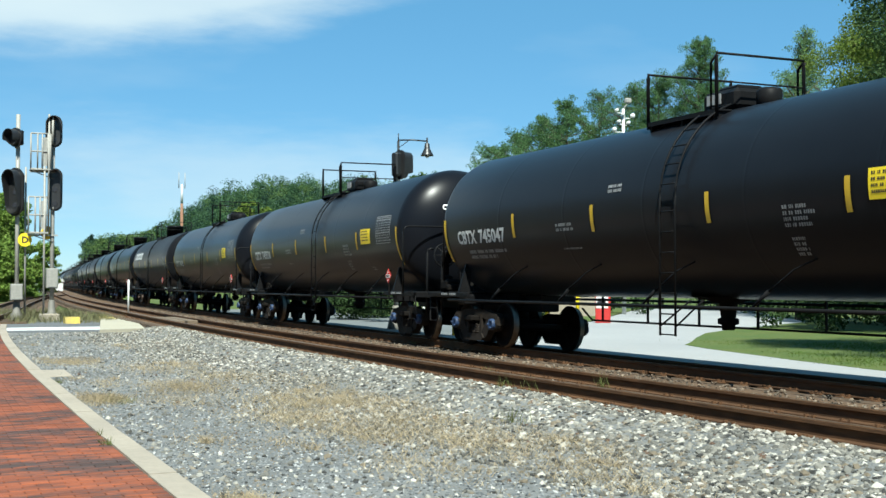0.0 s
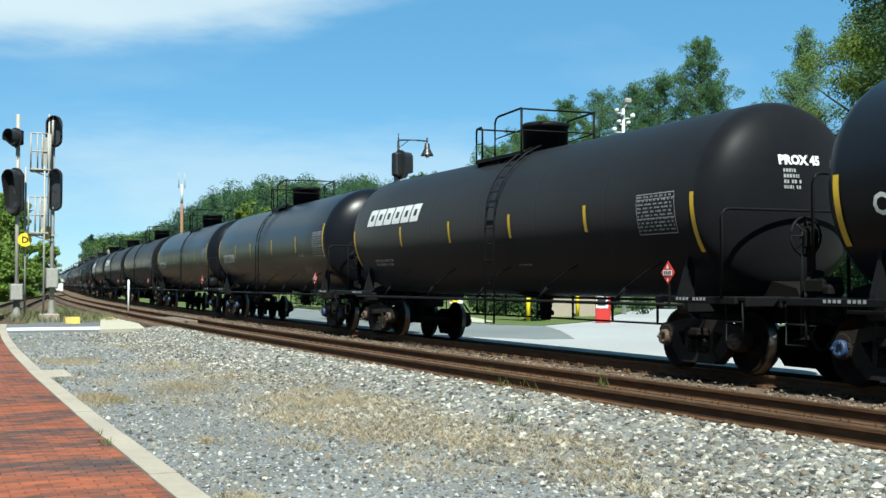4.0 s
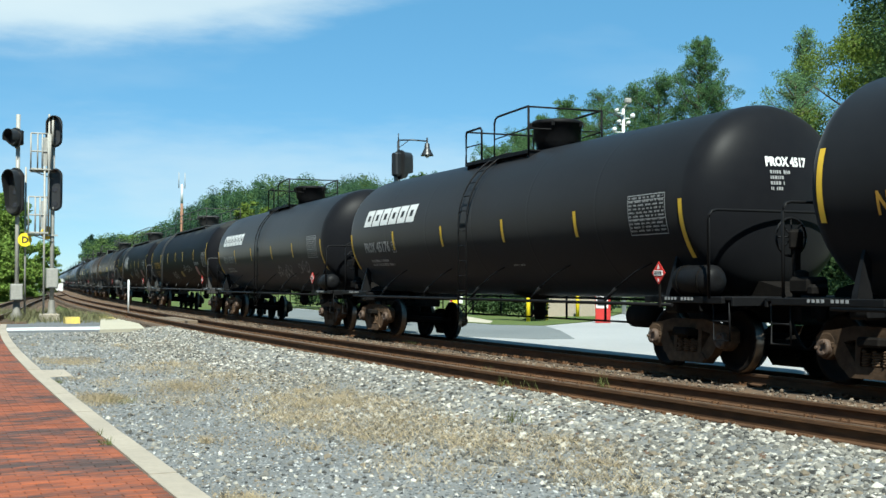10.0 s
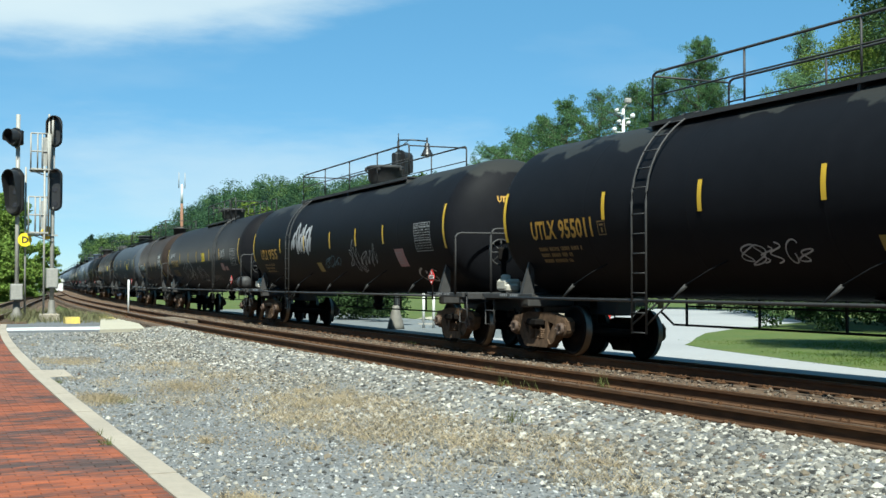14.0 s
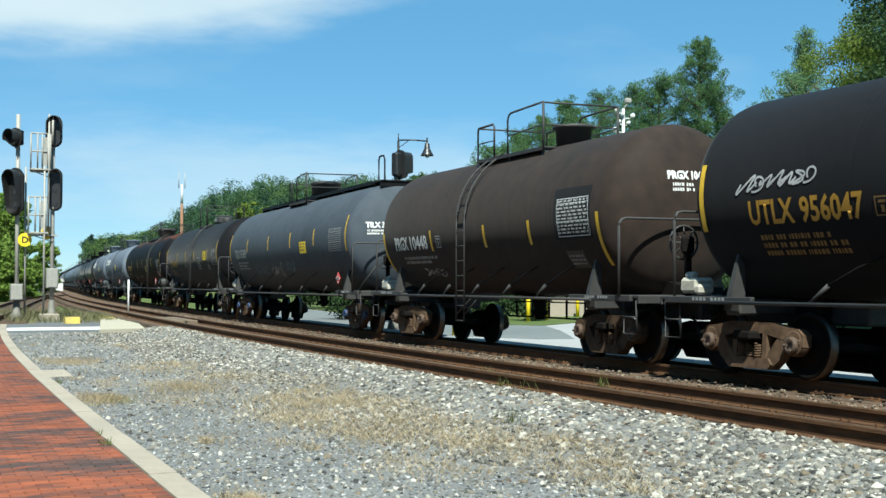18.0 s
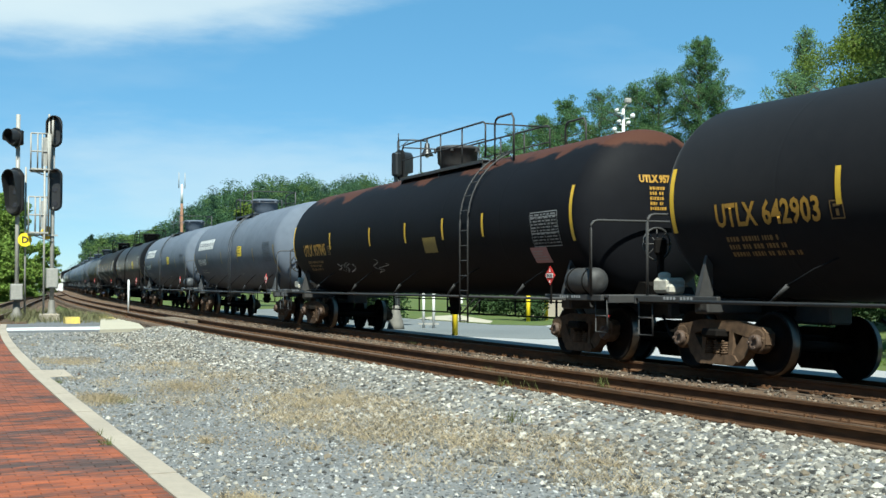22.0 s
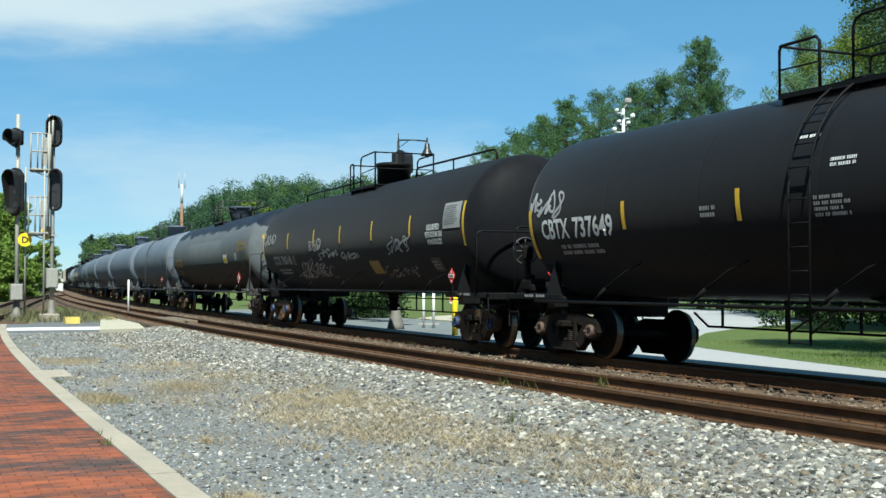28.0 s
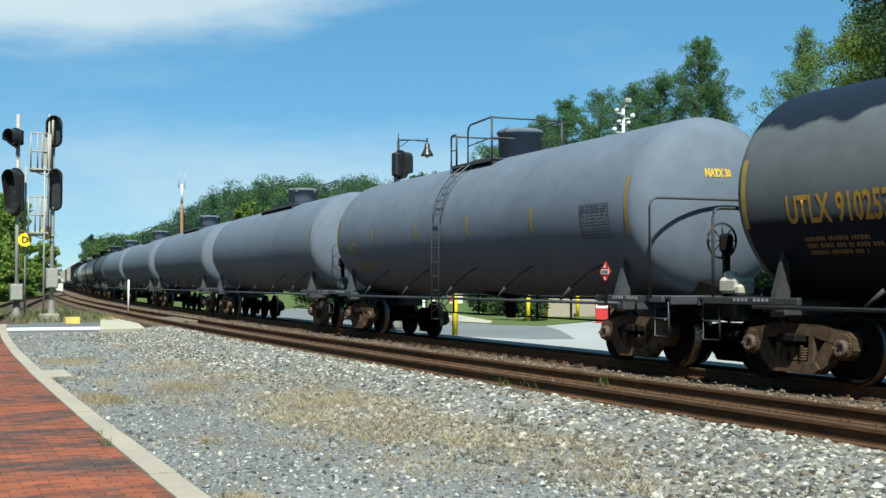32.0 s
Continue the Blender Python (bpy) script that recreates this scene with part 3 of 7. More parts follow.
def truck_bolster_mesh():
    b = Build()
    b.box((0, 0, 0.56), (0.40, 2.5, 0.13), bevel=0.03)
    b.box((0, 0, 0.50), (0.34, 1.7, 0.14), bevel=0.03)
    b.lathe([(0.20, 0.62), (0.20, 0.80)], 16)
    for s in (-1, 1):
        b.box((s * 0.42, 0, 0.40), (0.10, 1.55, 0.10), bevel=0.02)
        for t in (-1, 1):
            b.box((s * 0.40, t * 0.745, 0.44), (0.06, 0.10, 0.34), bevel=0.015)
    return b.mesh("truck_bolster")


def cap_mesh():
    """A round bearing cap with its three bolts."""
    b = Build().lathe([(0.045, -0.062), (0.07, -0.085), (0.112, -0.082), (0.118, -0.06), (0.118, 0.06), (0.09, 0.09)], 18, "y")
    for k in range(3):
        q = 2 * math.pi * k / 3 + 0.5
        b.lathe([(0.022, -0.112), (0.022, -0.08)], 6, "y", (0.085 * math.sin(q), 0, 0.085 * math.cos(q)))
    return b.mesh("bearing_cap")


def make_truck(car, x, detail, blue, cast):
    t = thing("truck", "", "", Matrix.Translation((x, 0, MAIN_DROP)) @ Matrix.Rotation(-math.atan(MAIN_CANT), 4, "X"))
    del_keys = [k for k in t.keys()]
    for k in del_keys:
        del t[k]
    t.parent = car
    t["label"] = "two-axle cast steel truck, black" if cast is M_TRUCKBLACK else "two-axle cast steel truck, dusty brown"
    part("bolster", shared("bolster", truck_bolster_mesh), M_DARKSTEEL, t)
    axles = []
    for s in (-1, 1):
        fr = part("side_frame", shared(("side_frame", cast.name), side_frame_mesh), cast, t, "", Matrix.Translation((0, s * 1.0, 0)))
        for a in (-1, 1):
            cap = shared("cap", cap_mesh)
            cp = cap
            if blue:
                cp = shared("cap_blue", lambda: cap.copy())
                if not cp.materials or cp.materials[0] != M_CAPBLUE:
                    cp.materials.clear()
                    cp.materials.append(M_CAPBLUE)
            part("bearing_cap", cp, M_CAP, t, "", Matrix.Translation((a * 0.89, s * 1.07, 0.457)))
        if detail:
            for a in (-0.17, 0.0, 0.17):
                for yy in (0.93, 1.06):
                    part("spring", shared(("spring", cast.name), spring_mesh), cast, t, "", Matrix.Translation((a, s * yy, 0)))
    for a in (-1, 1):
        axles.append(part("wheelset", shared("wheelset", wheelset_mesh), M_WHEEL, t, "wheels with a bright worn rim on one axle", Matrix.Translation((a * 0.89, 0, 0.457))))
    return t, axles


def tank_mesh(h, R, zc):
    """A shell of half length h with elliptical heads, weld seams as slight rings."""
    hd = R * 0.46
    prof = []
    n = 12
    for i in range(n + 1):
        a = math.pi / 2 * i / n
        prof.append((max(0.004, R * math.sin(a)), -h - hd * math.cos(a)))
    rings = 6
    for i in range(1, rings):
        x = -h + 2 * h * i / rings
        prof += [(R, x - 0.30), (R, x - 0.06), (R, x - 0.02), (R + 0.0015, x - 0.006), (R + 0.0015, x + 0.006), (R, x + 0.02), (R, x + 0.06), (R, x + 0.30)]
    for i in range(n + 1):
        a = math.pi / 2 * (1 - i / n)
        prof.append((max(0.004, R * math.sin(a)), h + hd * math.cos(a)))
    return Build().lathe(prof, 72, "x", (0, 0, zc)).mesh("tank")


def arc_path(x, R, zc, z0, z1, n=10):
    """Points up a tank's near side at x, from height z0 to z1 (past the top where z1 is above zc + R)."""
    a0 = math.asin(max(-1.0, min(1.0, (z0 - zc) / R)))
    a1 = math.asin(max(-1.0, min(1.0, (z1 - zc) / R)))
    return [(x, -R * math.cos(a0 + (a1 - a0) * i / n), zc + R * math.sin(a0 + (a1 - a0) * i / n)) for i in range(n + 1)]


CARS = []


def make_car(spec):
    """spec: s (middle at 16 s), L (between couplings), a, b (shell ends from the left coupling), paint, steel, dome and fittings."""
    L, R, zc = spec["L"], spec.get("R", 1.50), spec.get("zc", 2.52)
    near = spec.get("near", True)
    paint, steel = spec["paint"], spec.get("steel", M_BLACKPAINT)
    car = thing("tank_car", spec["label"], "tank car", None, "tank cars of the freight train")
    car["half"], car["len"] = (spec["b"] - spec["a"]) / 2, L
    X = lambda d: d - L / 2
    a, b = X(spec["a"]), X(spec["b"])
    mid, h = (a + b) / 2, (b - a) / 2
    tank = part("tank", shared(("tank", round(h, 2), R, zc, paint.name), lambda: tank_mesh(h, R, zc)), paint, car, "", Matrix.Translation((mid, 0, 0)))
    # stub sills, bolsters and end decks
    for s in (-1, 1):
        end = s * L / 2
        tc = end - s * 1.95
        b1 = Build()
        b1.box((end - s * 1.9, 0, 0.86), (3.0, 0.42, 0.36), bevel=0.03)
        b1.box((end - s * 0.50, 0, 0.88), (0.34, 0.50, 0.42), bevel=0.04)
        part("stub_sill", b1, steel, car)
        b2 = Build()
        b2.box((tc, 0, 0.93), (0.34, 2.7, 0.22), bevel=0.03)
        for t in (-1, 1):
            o = [(t * 1.16, 1.08), (t * 1.42, 1.02), (t * 1.40, 1.14), (t * 1.20, 1.84), (t * 1.13, 1.82)]
            pts = [(tc - 0.05, y, z) for y, z in o] + [(tc + 0.05, y, z) for y, z in o]
            b2.add([(p[0] if p[2] < 1.5 else (tc + (p[0] - tc) * 0.35), p[1], p[2]) for p in pts],
                   [tuple(range(5)), tuple(range(9, 4, -1))] + [(i, i + 5, (i + 1) % 5 + 5, (i + 1) % 5) for i in range(5)])
        part("body_bolster", b2, steel, car, "welded saddle over the truck")
        b3 = Build()
        b3.box((end - s * 0.80, 0, 1.055), (0.95, 2.85, 0.05), bevel=0.01)
        b3.box((end - s * 0.34, 0, 1.01), (0.06, 2.85, 0.13), bevel=0.01)
        for t in (-1, 1):
            b3.box((end - s * 1.5, t * 1.44, 1.03), (2.0, 0.07, 0.10), bevel=0.01)
        part("end_deck", b3, steel, car)
        b4 = Build()
        b4.box((end - s * 0.14, 0, 0.86), (0.36, 0.16, 0.18), bevel=0.03)
        b4.box((end + s * 0.02, 0.07 * s, 0.86), (0.20, 0.22, 0.28), bevel=0.05)
        part("coupler", b4, M_DARKSTEEL, car, "rusty knuckle coupler")
        if near:
            hose = [(end - s * (0.45 - 0.4 * i / 8), -0.30 + 0.1 * i / 8, 0.74 - 0.42 * math.sin(math.pi * i / 8 * 0.75)) for i in range(9)]
            part("air_hose", Build().tube(hose, 0.022, 6), M_BLACKPAINT, car)
            for t in (-1, 1):
                w = 1.40 * t
                st = [(end - s * 0.42, w, 1.0), (end - s * 0.42, w, 0.46), (end - s * 0.80, w, 0.46), (end - s * 0.80, w, 1.0)]
                bb = Build().tube(st, 0.017, 6).tube([(end - s * 0.42, w, 0.73), (end - s * 0.80, w, 0.73)], 0.015, 6)
                part("sill_step", bb, steel, car)
            xr, yr, zr = spec.get("rails", ((0.70, 1.55, 2.33), (0.66, 1.40, 2.36)))[0 if s > 0 else 1]
            xr = end - s * xr
            cross = [(xr, -yr, 1.05), (xr, -yr, zr - 0.14), (xr, -yr + 0.015, zr - 0.07), (xr, -yr + 0.06, zr - 0.02), (xr, -yr + 0.14, zr), (xr, yr - 0.14, zr), (xr, yr - 0.06, zr - 0.02), (xr, yr, zr - 0.14), (xr, yr, 1.05)]
            part("end_handrail", Build().tube(cross, 0.023, 6), steel, car, "bent crossover handrail over the end deck")
            # dark pad added to close the gap under the head, which lies in shadow
            web = [(end - s * 0.40, 0.95), (end - s * 0.55, 1.20), (end - s * 1.05, 1.30), (end - s * 1.60, 1.34), (end - s * 2.7, 1.20), (end - s * 2.7, 0.80)]
            part("draft_pad", Build().prism(web if s > 0 else web[::-1], -0.36, 0.36), M_DARKSTEEL, car, "welded pad between sill and tank")
            if spec.get("grabs"):
                for gy in (-1.12, -0.30):
                    gx = end - s * 0.42
                    part("grab_iron", Build().tube([(gx, gy, 0.55), (gx, gy, 1.98), (gx, gy + 0.02, 2.05), (gx, gy + 0.10, 2.08), (gx, gy + 0.16, 2.06)], 0.026, 6), steel, car)
            elif s > 0 and spec.get("brace"):
                part("brace_rod", Build().tube([(end - 0.98, -1.30, 1.08), (end - 0.36, -0.95, 1.78)], 0.022, 6), steel, car, "slanting brace rod on the end deck")
            marks = Build()
            for k in range(9):
                if k != 4:
                    marks.box((end - s * (1.9 - 0.085 * k), -1.479, 1.045), (0.05, 0.004, 0.045))
            tagged(part("deck_marking", marks, M_DULLWHITE, car, "small white stencilled print"), kind="stuff")
    # walkway pipe along each side, with its sloping struts
    rz = spec.get("rail_z", 0.95)
    for t in (-1, 1):
        part("side_rail", Build().tube([(a + 0.2, t * 1.52, rz), (mid, t * 1.52, rz), (b - 0.2, t * 1.52, rz)], 0.03, 6), steel, car)
        n = spec.get("struts", 5)
        if near or t < 0:
            for i in range(n):
                x = a + 2.2 + (b - a - 4.4) * i / (n - 1)
                z1 = 1.60
                y1 = math.sqrt(max(0.1, R * R - (z1 - zc) ** 2))
                foot = shared(("strut", steel.name, t, R, rz), lambda: Build().tube([(0, t * 1.52, rz), (0.30, t * 1.46, rz + 0.24)], [0.018, 0.032], 6).mesh("strut"))
                st = part("strut", foot, steel, car, "", Matrix.Translation((x, 0, 0)))
                # upper brace coloured black to stand for shade; the lit foot keeps its steel
                brace = shared(("strut_brace", t, R, rz), lambda: Build().tube([(0.30, t * 1.46, rz + 0.24), (0.62, t * (y1 + 0.10), z1 - 0.14), (0.95, t * (y1 - 0.01), z1)], [0.016, 0.014, 0.012], 5).mesh("strut_brace"))
                part("strut_brace", brace, M_BLACKPAINT, st)
    # brake pipe and gear below the tank
    if near:
        pz = 0.52
        bp = Build().tube([(X(3.4), 0.75, 0.75), (X(3.8), 0.75, pz), (X(L - 3.8), 0.75, pz), (X(L - 3.4), 0.75, 0.75)], 0.022, 6)
        for i in range(7):
            x = X(4.2) + (L - 8.4) * i / 6
            bp.box((x, 0.75, 0.80), (0.035, 0.035, 0.60))
        bp.tube([(X(4.2), 0.75, 0.86), (X(L - 4.2), 0.75, 0.86)], 0.018, 6)
        part("brake_pipe", bp, M_BLACKPAINT, car)
        ov = spec.get("valve", L / 2 + 0.2)
        part("bottom_outlet", Build().lathe([(0.10, 0.52), (0.11, 0.60), (0.17, 0.62), (0.17, 0.70), (0.12, 0.72), (0.15, 0.95), (0.62, 1.06)], 16, "z", (X(ov), 0, 0)), M_DARKSTEEL, car, "bottom outlet valve under the tank")
        rs = spec.get("tankend", "b")
        xr = (X(L - 3.9)) if rs == "b" else X(3.9)
        if spec.get("cylinder"):
            part("brake_cylinder", Build().lathe([(0.10, xr - 0.35), (0.20, xr - 0.31), (0.20, xr + 0.31), (0.10, xr + 0.35)], 16, "x", (0, -0.55, 0.72)), M_DARKSTEEL, car)
    # ladder, platform, dome
    lx = X(spec["ladder"])
    if near and not spec.get("noladder"):
        lad = part("ladder", Build().tube([(lx - 0.2, -1.60, 0.48), (lx - 0.2, -1.60, 2.4)] + arc_path(lx - 0.2, R + 0.10, zc, 2.55, zc + R), 0.018, 6)
                   .tube([(lx + 0.2, -1.60, 0.48), (lx + 0.2, -1.60, 2.4)] + arc_path(lx + 0.2, R + 0.10, zc, 2.55, zc + R), 0.018, 6), steel, car, "steel side ladder bent over the tank")
        rung = shared(("rung", steel.name), lambda: Build().tube([(-0.2, 0, 0), (0.2, 0, 0)], 0.012, 6).mesh("rung"))
        rp = [(-1.60, 0.50 + 0.31 * i) for i in range(7)] + [(-(R + 0.10) * math.cos(q), zc + (R + 0.10) * math.sin(q)) for q in (0.16, 0.36, 0.56, 0.76, 0.98, 1.2)]
        for y, z in rp:
            part("rung", rung, steel, lad, "", Matrix.Translation((lx, y, z)))
        part("ladder_brace", Build().tube([(lx - 0.2, -1.60, 0.62), (lx + 0.45, -1.50, 1.02)], 0.014, 6).tube([(lx + 0.2, -1.60, 0.62), (lx + 0.75, -1.5, 1.02)], 0.014, 6), steel, car)
    make_dome(car, spec, X, R, zc, steel, near)
    # yellow marks
    for d, z0, z1, *w in spec.get("stripes", ()):
        wd = w[0] if w else 0.10
        key = ("stripe", round(z0, 2), round(z1, 2), wd, R, zc, spec.get("mark", M_YELLOW).name)
        part("stripe", shared(key, lambda: pane(-wd / 2, wd / 2, z0, z1, R, zc, 0.014)), spec.get("mark", M_YELLOW), car, "yellow reflective stripe", Matrix.Translation((X(d), 0, 0)))
    for extra in spec.get("extras", ()):
        extra(car, X, R, zc)
    del car["half"], car["len"]
    trucks = []
    for s in (-1, 1):
        trucks.append(make_truck(car, s * (L / 2 - 1.95), near, spec.get("blue", False), spec.get("cast", M_TRUCK)))
    CARS.append((car, spec, trucks))
    return car


def make_dome(car, spec, X, R, zc, steel, near):
    kind, d0, d1, dx = spec["dome"]
    long = d1 - d0 > 7 or spec.get("long_rail", False)
    if near and not long:
        d1 = d0 + spec.get("deck", {"box": 1.85, "drum": 2.15}.get(kind, 3.0))
    top = zc + R
    x0, x1, xd = X(d0), X(d1), X(dx)
    for t in (-1, 1):
        deck = Build().box(((x0 + x1) / 2, t * 0.70, top - 0.10), (x1 - x0, 0.30, 0.035), bevel=0.008)
        deck.box(((x0 + x1) / 2, t * 0.85, top - 0.12), (x1 - x0, 0.02, 0.07))
        for x in (x0 + 0.06, (x0 + x1) / 2, x1 - 0.06):
            deck.box((x, t * 0.70, top - 0.19), (0.05, 0.26, 0.18))
        part("platform", deck, steel, car, "steel walkway beside the manway")
    shell = spec.get("dome_paint", spec["paint"] if steel is M_GREYSTEEL else steel)
    if kind == "drum":
        b = Build().lathe([(0.46, top - 0.10), (0.47, top + 0.46), (0.50, top + 0.47), (0.50, top + 0.54), (0.46, top + 0.57), (0.10, top + 0.59)], 28, "z", (xd, 0, 0))
        b.box((xd - 0.50, -0.06, top + 0.44), (0.10, 0.14, 0.10), bevel=0.02)
        part("dome", b, shell, car, "round valve housing")
    elif kind == "pan":
        b = Build().lathe([(0.42, top - 0.10), (0.43, top + 0.10), (0.48, top + 0.16), (0.50, top + 0.46), (0.53, top + 0.47), (0.53, top + 0.53), (0.48, top + 0.56), (0.10, top + 0.58)], 28, "z", (xd, 0, 0))
        for k in range(5):
            q = 2 * math.pi * k / 5 + 0.6
            b.box((xd + 0.54 * math.cos(q), 0.54 * math.sin(q), top + 0.46), (0.07, 0.07, 0.12), rz=q, bevel=0.015)
        part("dome", b, shell, car, "flared round valve housing")
    elif kind == "box":
        b = Build().box((xd, 0, top + 0.14), (0.9, 0.70, 0.34), bevel=0.07).box((xd + 0.1, 0, top + 0.33), (0.5, 0.5, 0.08), bevel=0.03)
        b.lathe([(0.20, top - 0.1), (0.20, top + 0.2), (0.16, top + 0.25)], 16, "z", (xd + 0.8, 0, 0))
        part("dome", b, shell, car, "low valve housing with hinged lids")
        part("notice", Build().box((xd - 0.1, -0.37, top + 0.17), (0.36, 0.012, 0.16)), M_DULLWHITE, car)
    else:
        part("dome", Build().lathe([(0.34, top - 0.1), (0.36, top + 0.3), (0.42, top + 0.32), (0.42, top + 0.38), (0.1, top + 0.42)], 20, "z", (xd, 0, 0)), steel, car, "manway with a bolted lid")
    z = top + 0.74
    if near and not long:
        y = 0.84
        xm = x0 + (0.43 if kind == "drum" else 0.48) * (x1 - x0)
        for t in (-1, 1):
            if kind == "box":
                for xx in (x0, x1):
                    part("rail_post", Build().tube([(xx, t * y, top - 0.2), (xx, t * y, z - 0.08), (xx + 0.02, t * y, z)], 0.03, 6), steel, car)
                part("rail_post", Build().tube([(x1 - 0.14, t * y, top - 0.2), (x1 - 0.14, t * y, z - 0.1), (x1, t * y, z)], 0.022, 6), steel, car)
                continue
            xb = x0 + (0.14 if kind == "drum" else 0.27) * (x1 - x0)
            part("hoop", Build().tube([(x0, t * y, top - 0.16), (x0, t * y, z - 0.20), (x0 + 0.04, t * y, z - 0.14), (xb - 0.06, t * y, z - 0.13), (xb, t * y, z - 0.20), (xb, t * y, top - 0.1)], 0.024, 6).tube([(x0, t * y, top + 0.26), (xb, t * y, top + 0.26)], 0.014, 6), steel, car)
            part("handrail", Build().tube([(xm, t * y, top - 0.1), (xm, t * y, z - 0.14), (xm + 0.05, t * y, z - 0.04), (xm + 0.16, t * y, z), (x1, t * y, z + 0.04)], 0.022, 6), steel, car)
            part("rail_post", Build().tube([(x1, t * y, top - 0.2), (x1, t * y, z + 0.04)], 0.024, 6), steel, car)
            part("mid_rail", Build().tube([(xm, t * y, top + 0.28), (x1, t * y, top + 0.34)], 0.014, 6), steel, car)
        part("cross_rail", Build().tube([(x1, -y, z + 0.03), (x1, y, z + 0.03)], 0.020, 6).tube([(x1, -y, top + 0.34), (x1, y, top + 0.34)], 0.014, 6), steel, car)
        part("cross_rail", Build().tube([(x0, -y, z - 0.02 if kind == "box" else z - 0.14), (x0, y, z - 0.02 if kind == "box" else z - 0.14)], 0.020, 6), steel, car)
        return
    for t in (-1, 1):
        pth = [(x0, t * 0.78, top - 0.05), (x0, t * 0.78, z - 0.10), (x0 + 0.04, t * 0.78, z - 0.03), (x0 + 0.12, t * 0.78, z), (x1 - 0.12, t * 0.78, z), (x1 - 0.04, t * 0.78, z - 0.03), (x1, t * 0.78, z - 0.10), (x1, t * 0.78, top - 0.05)]
        part("handrail", Build().tube(pth, 0.022, 6), steel, car)
        if near:
            for i in range(1, 4):
                xx = x0 + (x1 - x0) * i / 4
                part("rail_post", Build().tube([(xx, t * 0.78, top - 0.05), (xx, t * 0.78, z)], 0.018, 6), steel, car)
            part("mid_rail", Build().tube([(x0, t * 0.78, top + 0.36), (x1, t * 0.78, top + 0.36)], 0.014, 6), steel, car)
    if near:
        for xx in (x0, x1):
            part("cross_rail", Build().tube([(xx, -0.78, z - 0.05), (xx, 0.78, z - 0.05)], 0.018, 6), steel, car)


P_GLOSS = mat("glossy_black_paint", (0.0045, 0.0051, 0.0074), (0.0058, 0.0066, 0.0090), rough=0.30, scale=3, big=0.6, bump=0.008, bump_scale=3, spec=0.13)
P_SATIN = mat("satin_black_paint", (0.0061, 0.0065, 0.0081), (0.0083, 0.0086, 0.0101), rough=0.42, scale=4, big=0.6, bump=0.02, bump_scale=5, spec=0.05)
P_MATTE = mat("matte_black_paint", (0.0070, 0.0073, 0.0089), (0.0100, 0.0100, 0.0114), rough=0.55, scale=5, big=0.6, bump=0.04, bump_scale=10, spec=0.04)
P_BROWN = mat("sooty_brown_paint", (0.0350, 0.0250, 0.0200), (0.0205, 0.0165, 0.0150), rough=0.6, scale=4, big=0.5, bump=0.05, bump_scale=12, spec=0.04)
P_SLATE = mat("slate_grey_paint", (0.062, 0.073, 0.088), (0.045, 0.054, 0.065), rough=0.6, scale=3, big=0.5, bump=0.04, bump_scale=8, spec=0.05)
P_GREY = mat("light_grey_paint", (0.124, 0.145, 0.180), (0.097, 0.115, 0.143), rough=0.6, scale=3, big=0.5, bump=0.03, bump_scale=8, spec=0.05)
P_WHITEISH = mat("pale_grey_paint", (0.249, 0.261, 0.267), (0.201, 0.207, 0.214), rough=0.5, scale=3, big=0.5, bump=0.03)

for dusty, amount in ((P_GLOSS, 0.03), (P_SATIN, 0.06), (P_MATTE, 0.05), (P_BROWN, 0.05)):
    db = dusty.node_tree.nodes["Principled BSDF"]
    db.inputs["Sheen Weight"].default_value, db.inputs["Sheen Roughness"].default_value = amount, 0.45
# couplings of the train, from its first car back, at 16 s
GAPS = [184.75, 166.65, 148.5, 130.4, 112.4, 94.3, 76.2, 58.25, 40.3, 22.3, 1.9, -18.6, -39.2, -52.3, -70.35, -87.15, -107.6, -125.7, -143.8, -162.0, -182.0, -202.4, -220.1]


# ---- lettering, plates and tags on the tanks ----
def wrap(me, x0, z0, R, zc, eps=0.007, side=-1):
    """Bend a flat mesh (u, w) round a tank: u from x0 along it, w up from height z0."""
    a0 = math.asin((z0 - zc) / R)
    bm = bmesh.new()
    bm.from_mesh(me)
    top = max(v.co.y for v in bm.verts)
    if top > 0.12:
        k = 0.06
        while k < top:
            bmesh.ops.bisect_plane(bm, geom=bm.verts[:] + bm.edges[:] + bm.faces[:], plane_co=(0, k, 0), plane_no=(0, 1, 0))
            k += 0.06
    bm.to_mesh(me)
    bm.free()
    for v in me.vertices:
        a = a0 + v.co.y / R
        v.co = (x0 + v.co.x, -(R + eps) * math.cos(a), zc + (R + eps) * math.sin(a))
    me.update()
    return me


def on_head(me, y0, z0, h, R, zc, eps=0.008):
    """Lay a flat mesh (u, w) on the right-hand head of a tank whose shell ends at h."""
    for v in me.vertices:
        y, z = y0 + v.co.x, z0 + v.co.y
        k = max(0.02, 1 - (y * y + (z - zc) ** 2) / (R * R))
        v.co = (h + R * 0.46 * math.sqrt(k) + eps, y, z)
    me.update()
    return me


def letters(body, size, width=None, bold=0.012):
    cu = bpy.data.curves.new("letters", "FONT")
    cu.body, cu.size, cu.offset, cu.resolution_u = body, size, bold, 2
    ob = new("letters", cu)
    me = bpy.data.meshes.new_from_object(ob.evaluated_get(bpy.context.evaluated_depsgraph_get()))
    bpy.data.objects.remove(ob)
    me.name = "lettering"
    me.materials.clear()
    xs = [v.co.x for v in me.vertices]
    if width and xs:
        k = width / (max(xs) - min(xs))
        lo = min(xs)
        for v in me.vertices:
            v.co.x = (v.co.x - lo) * k
    return me


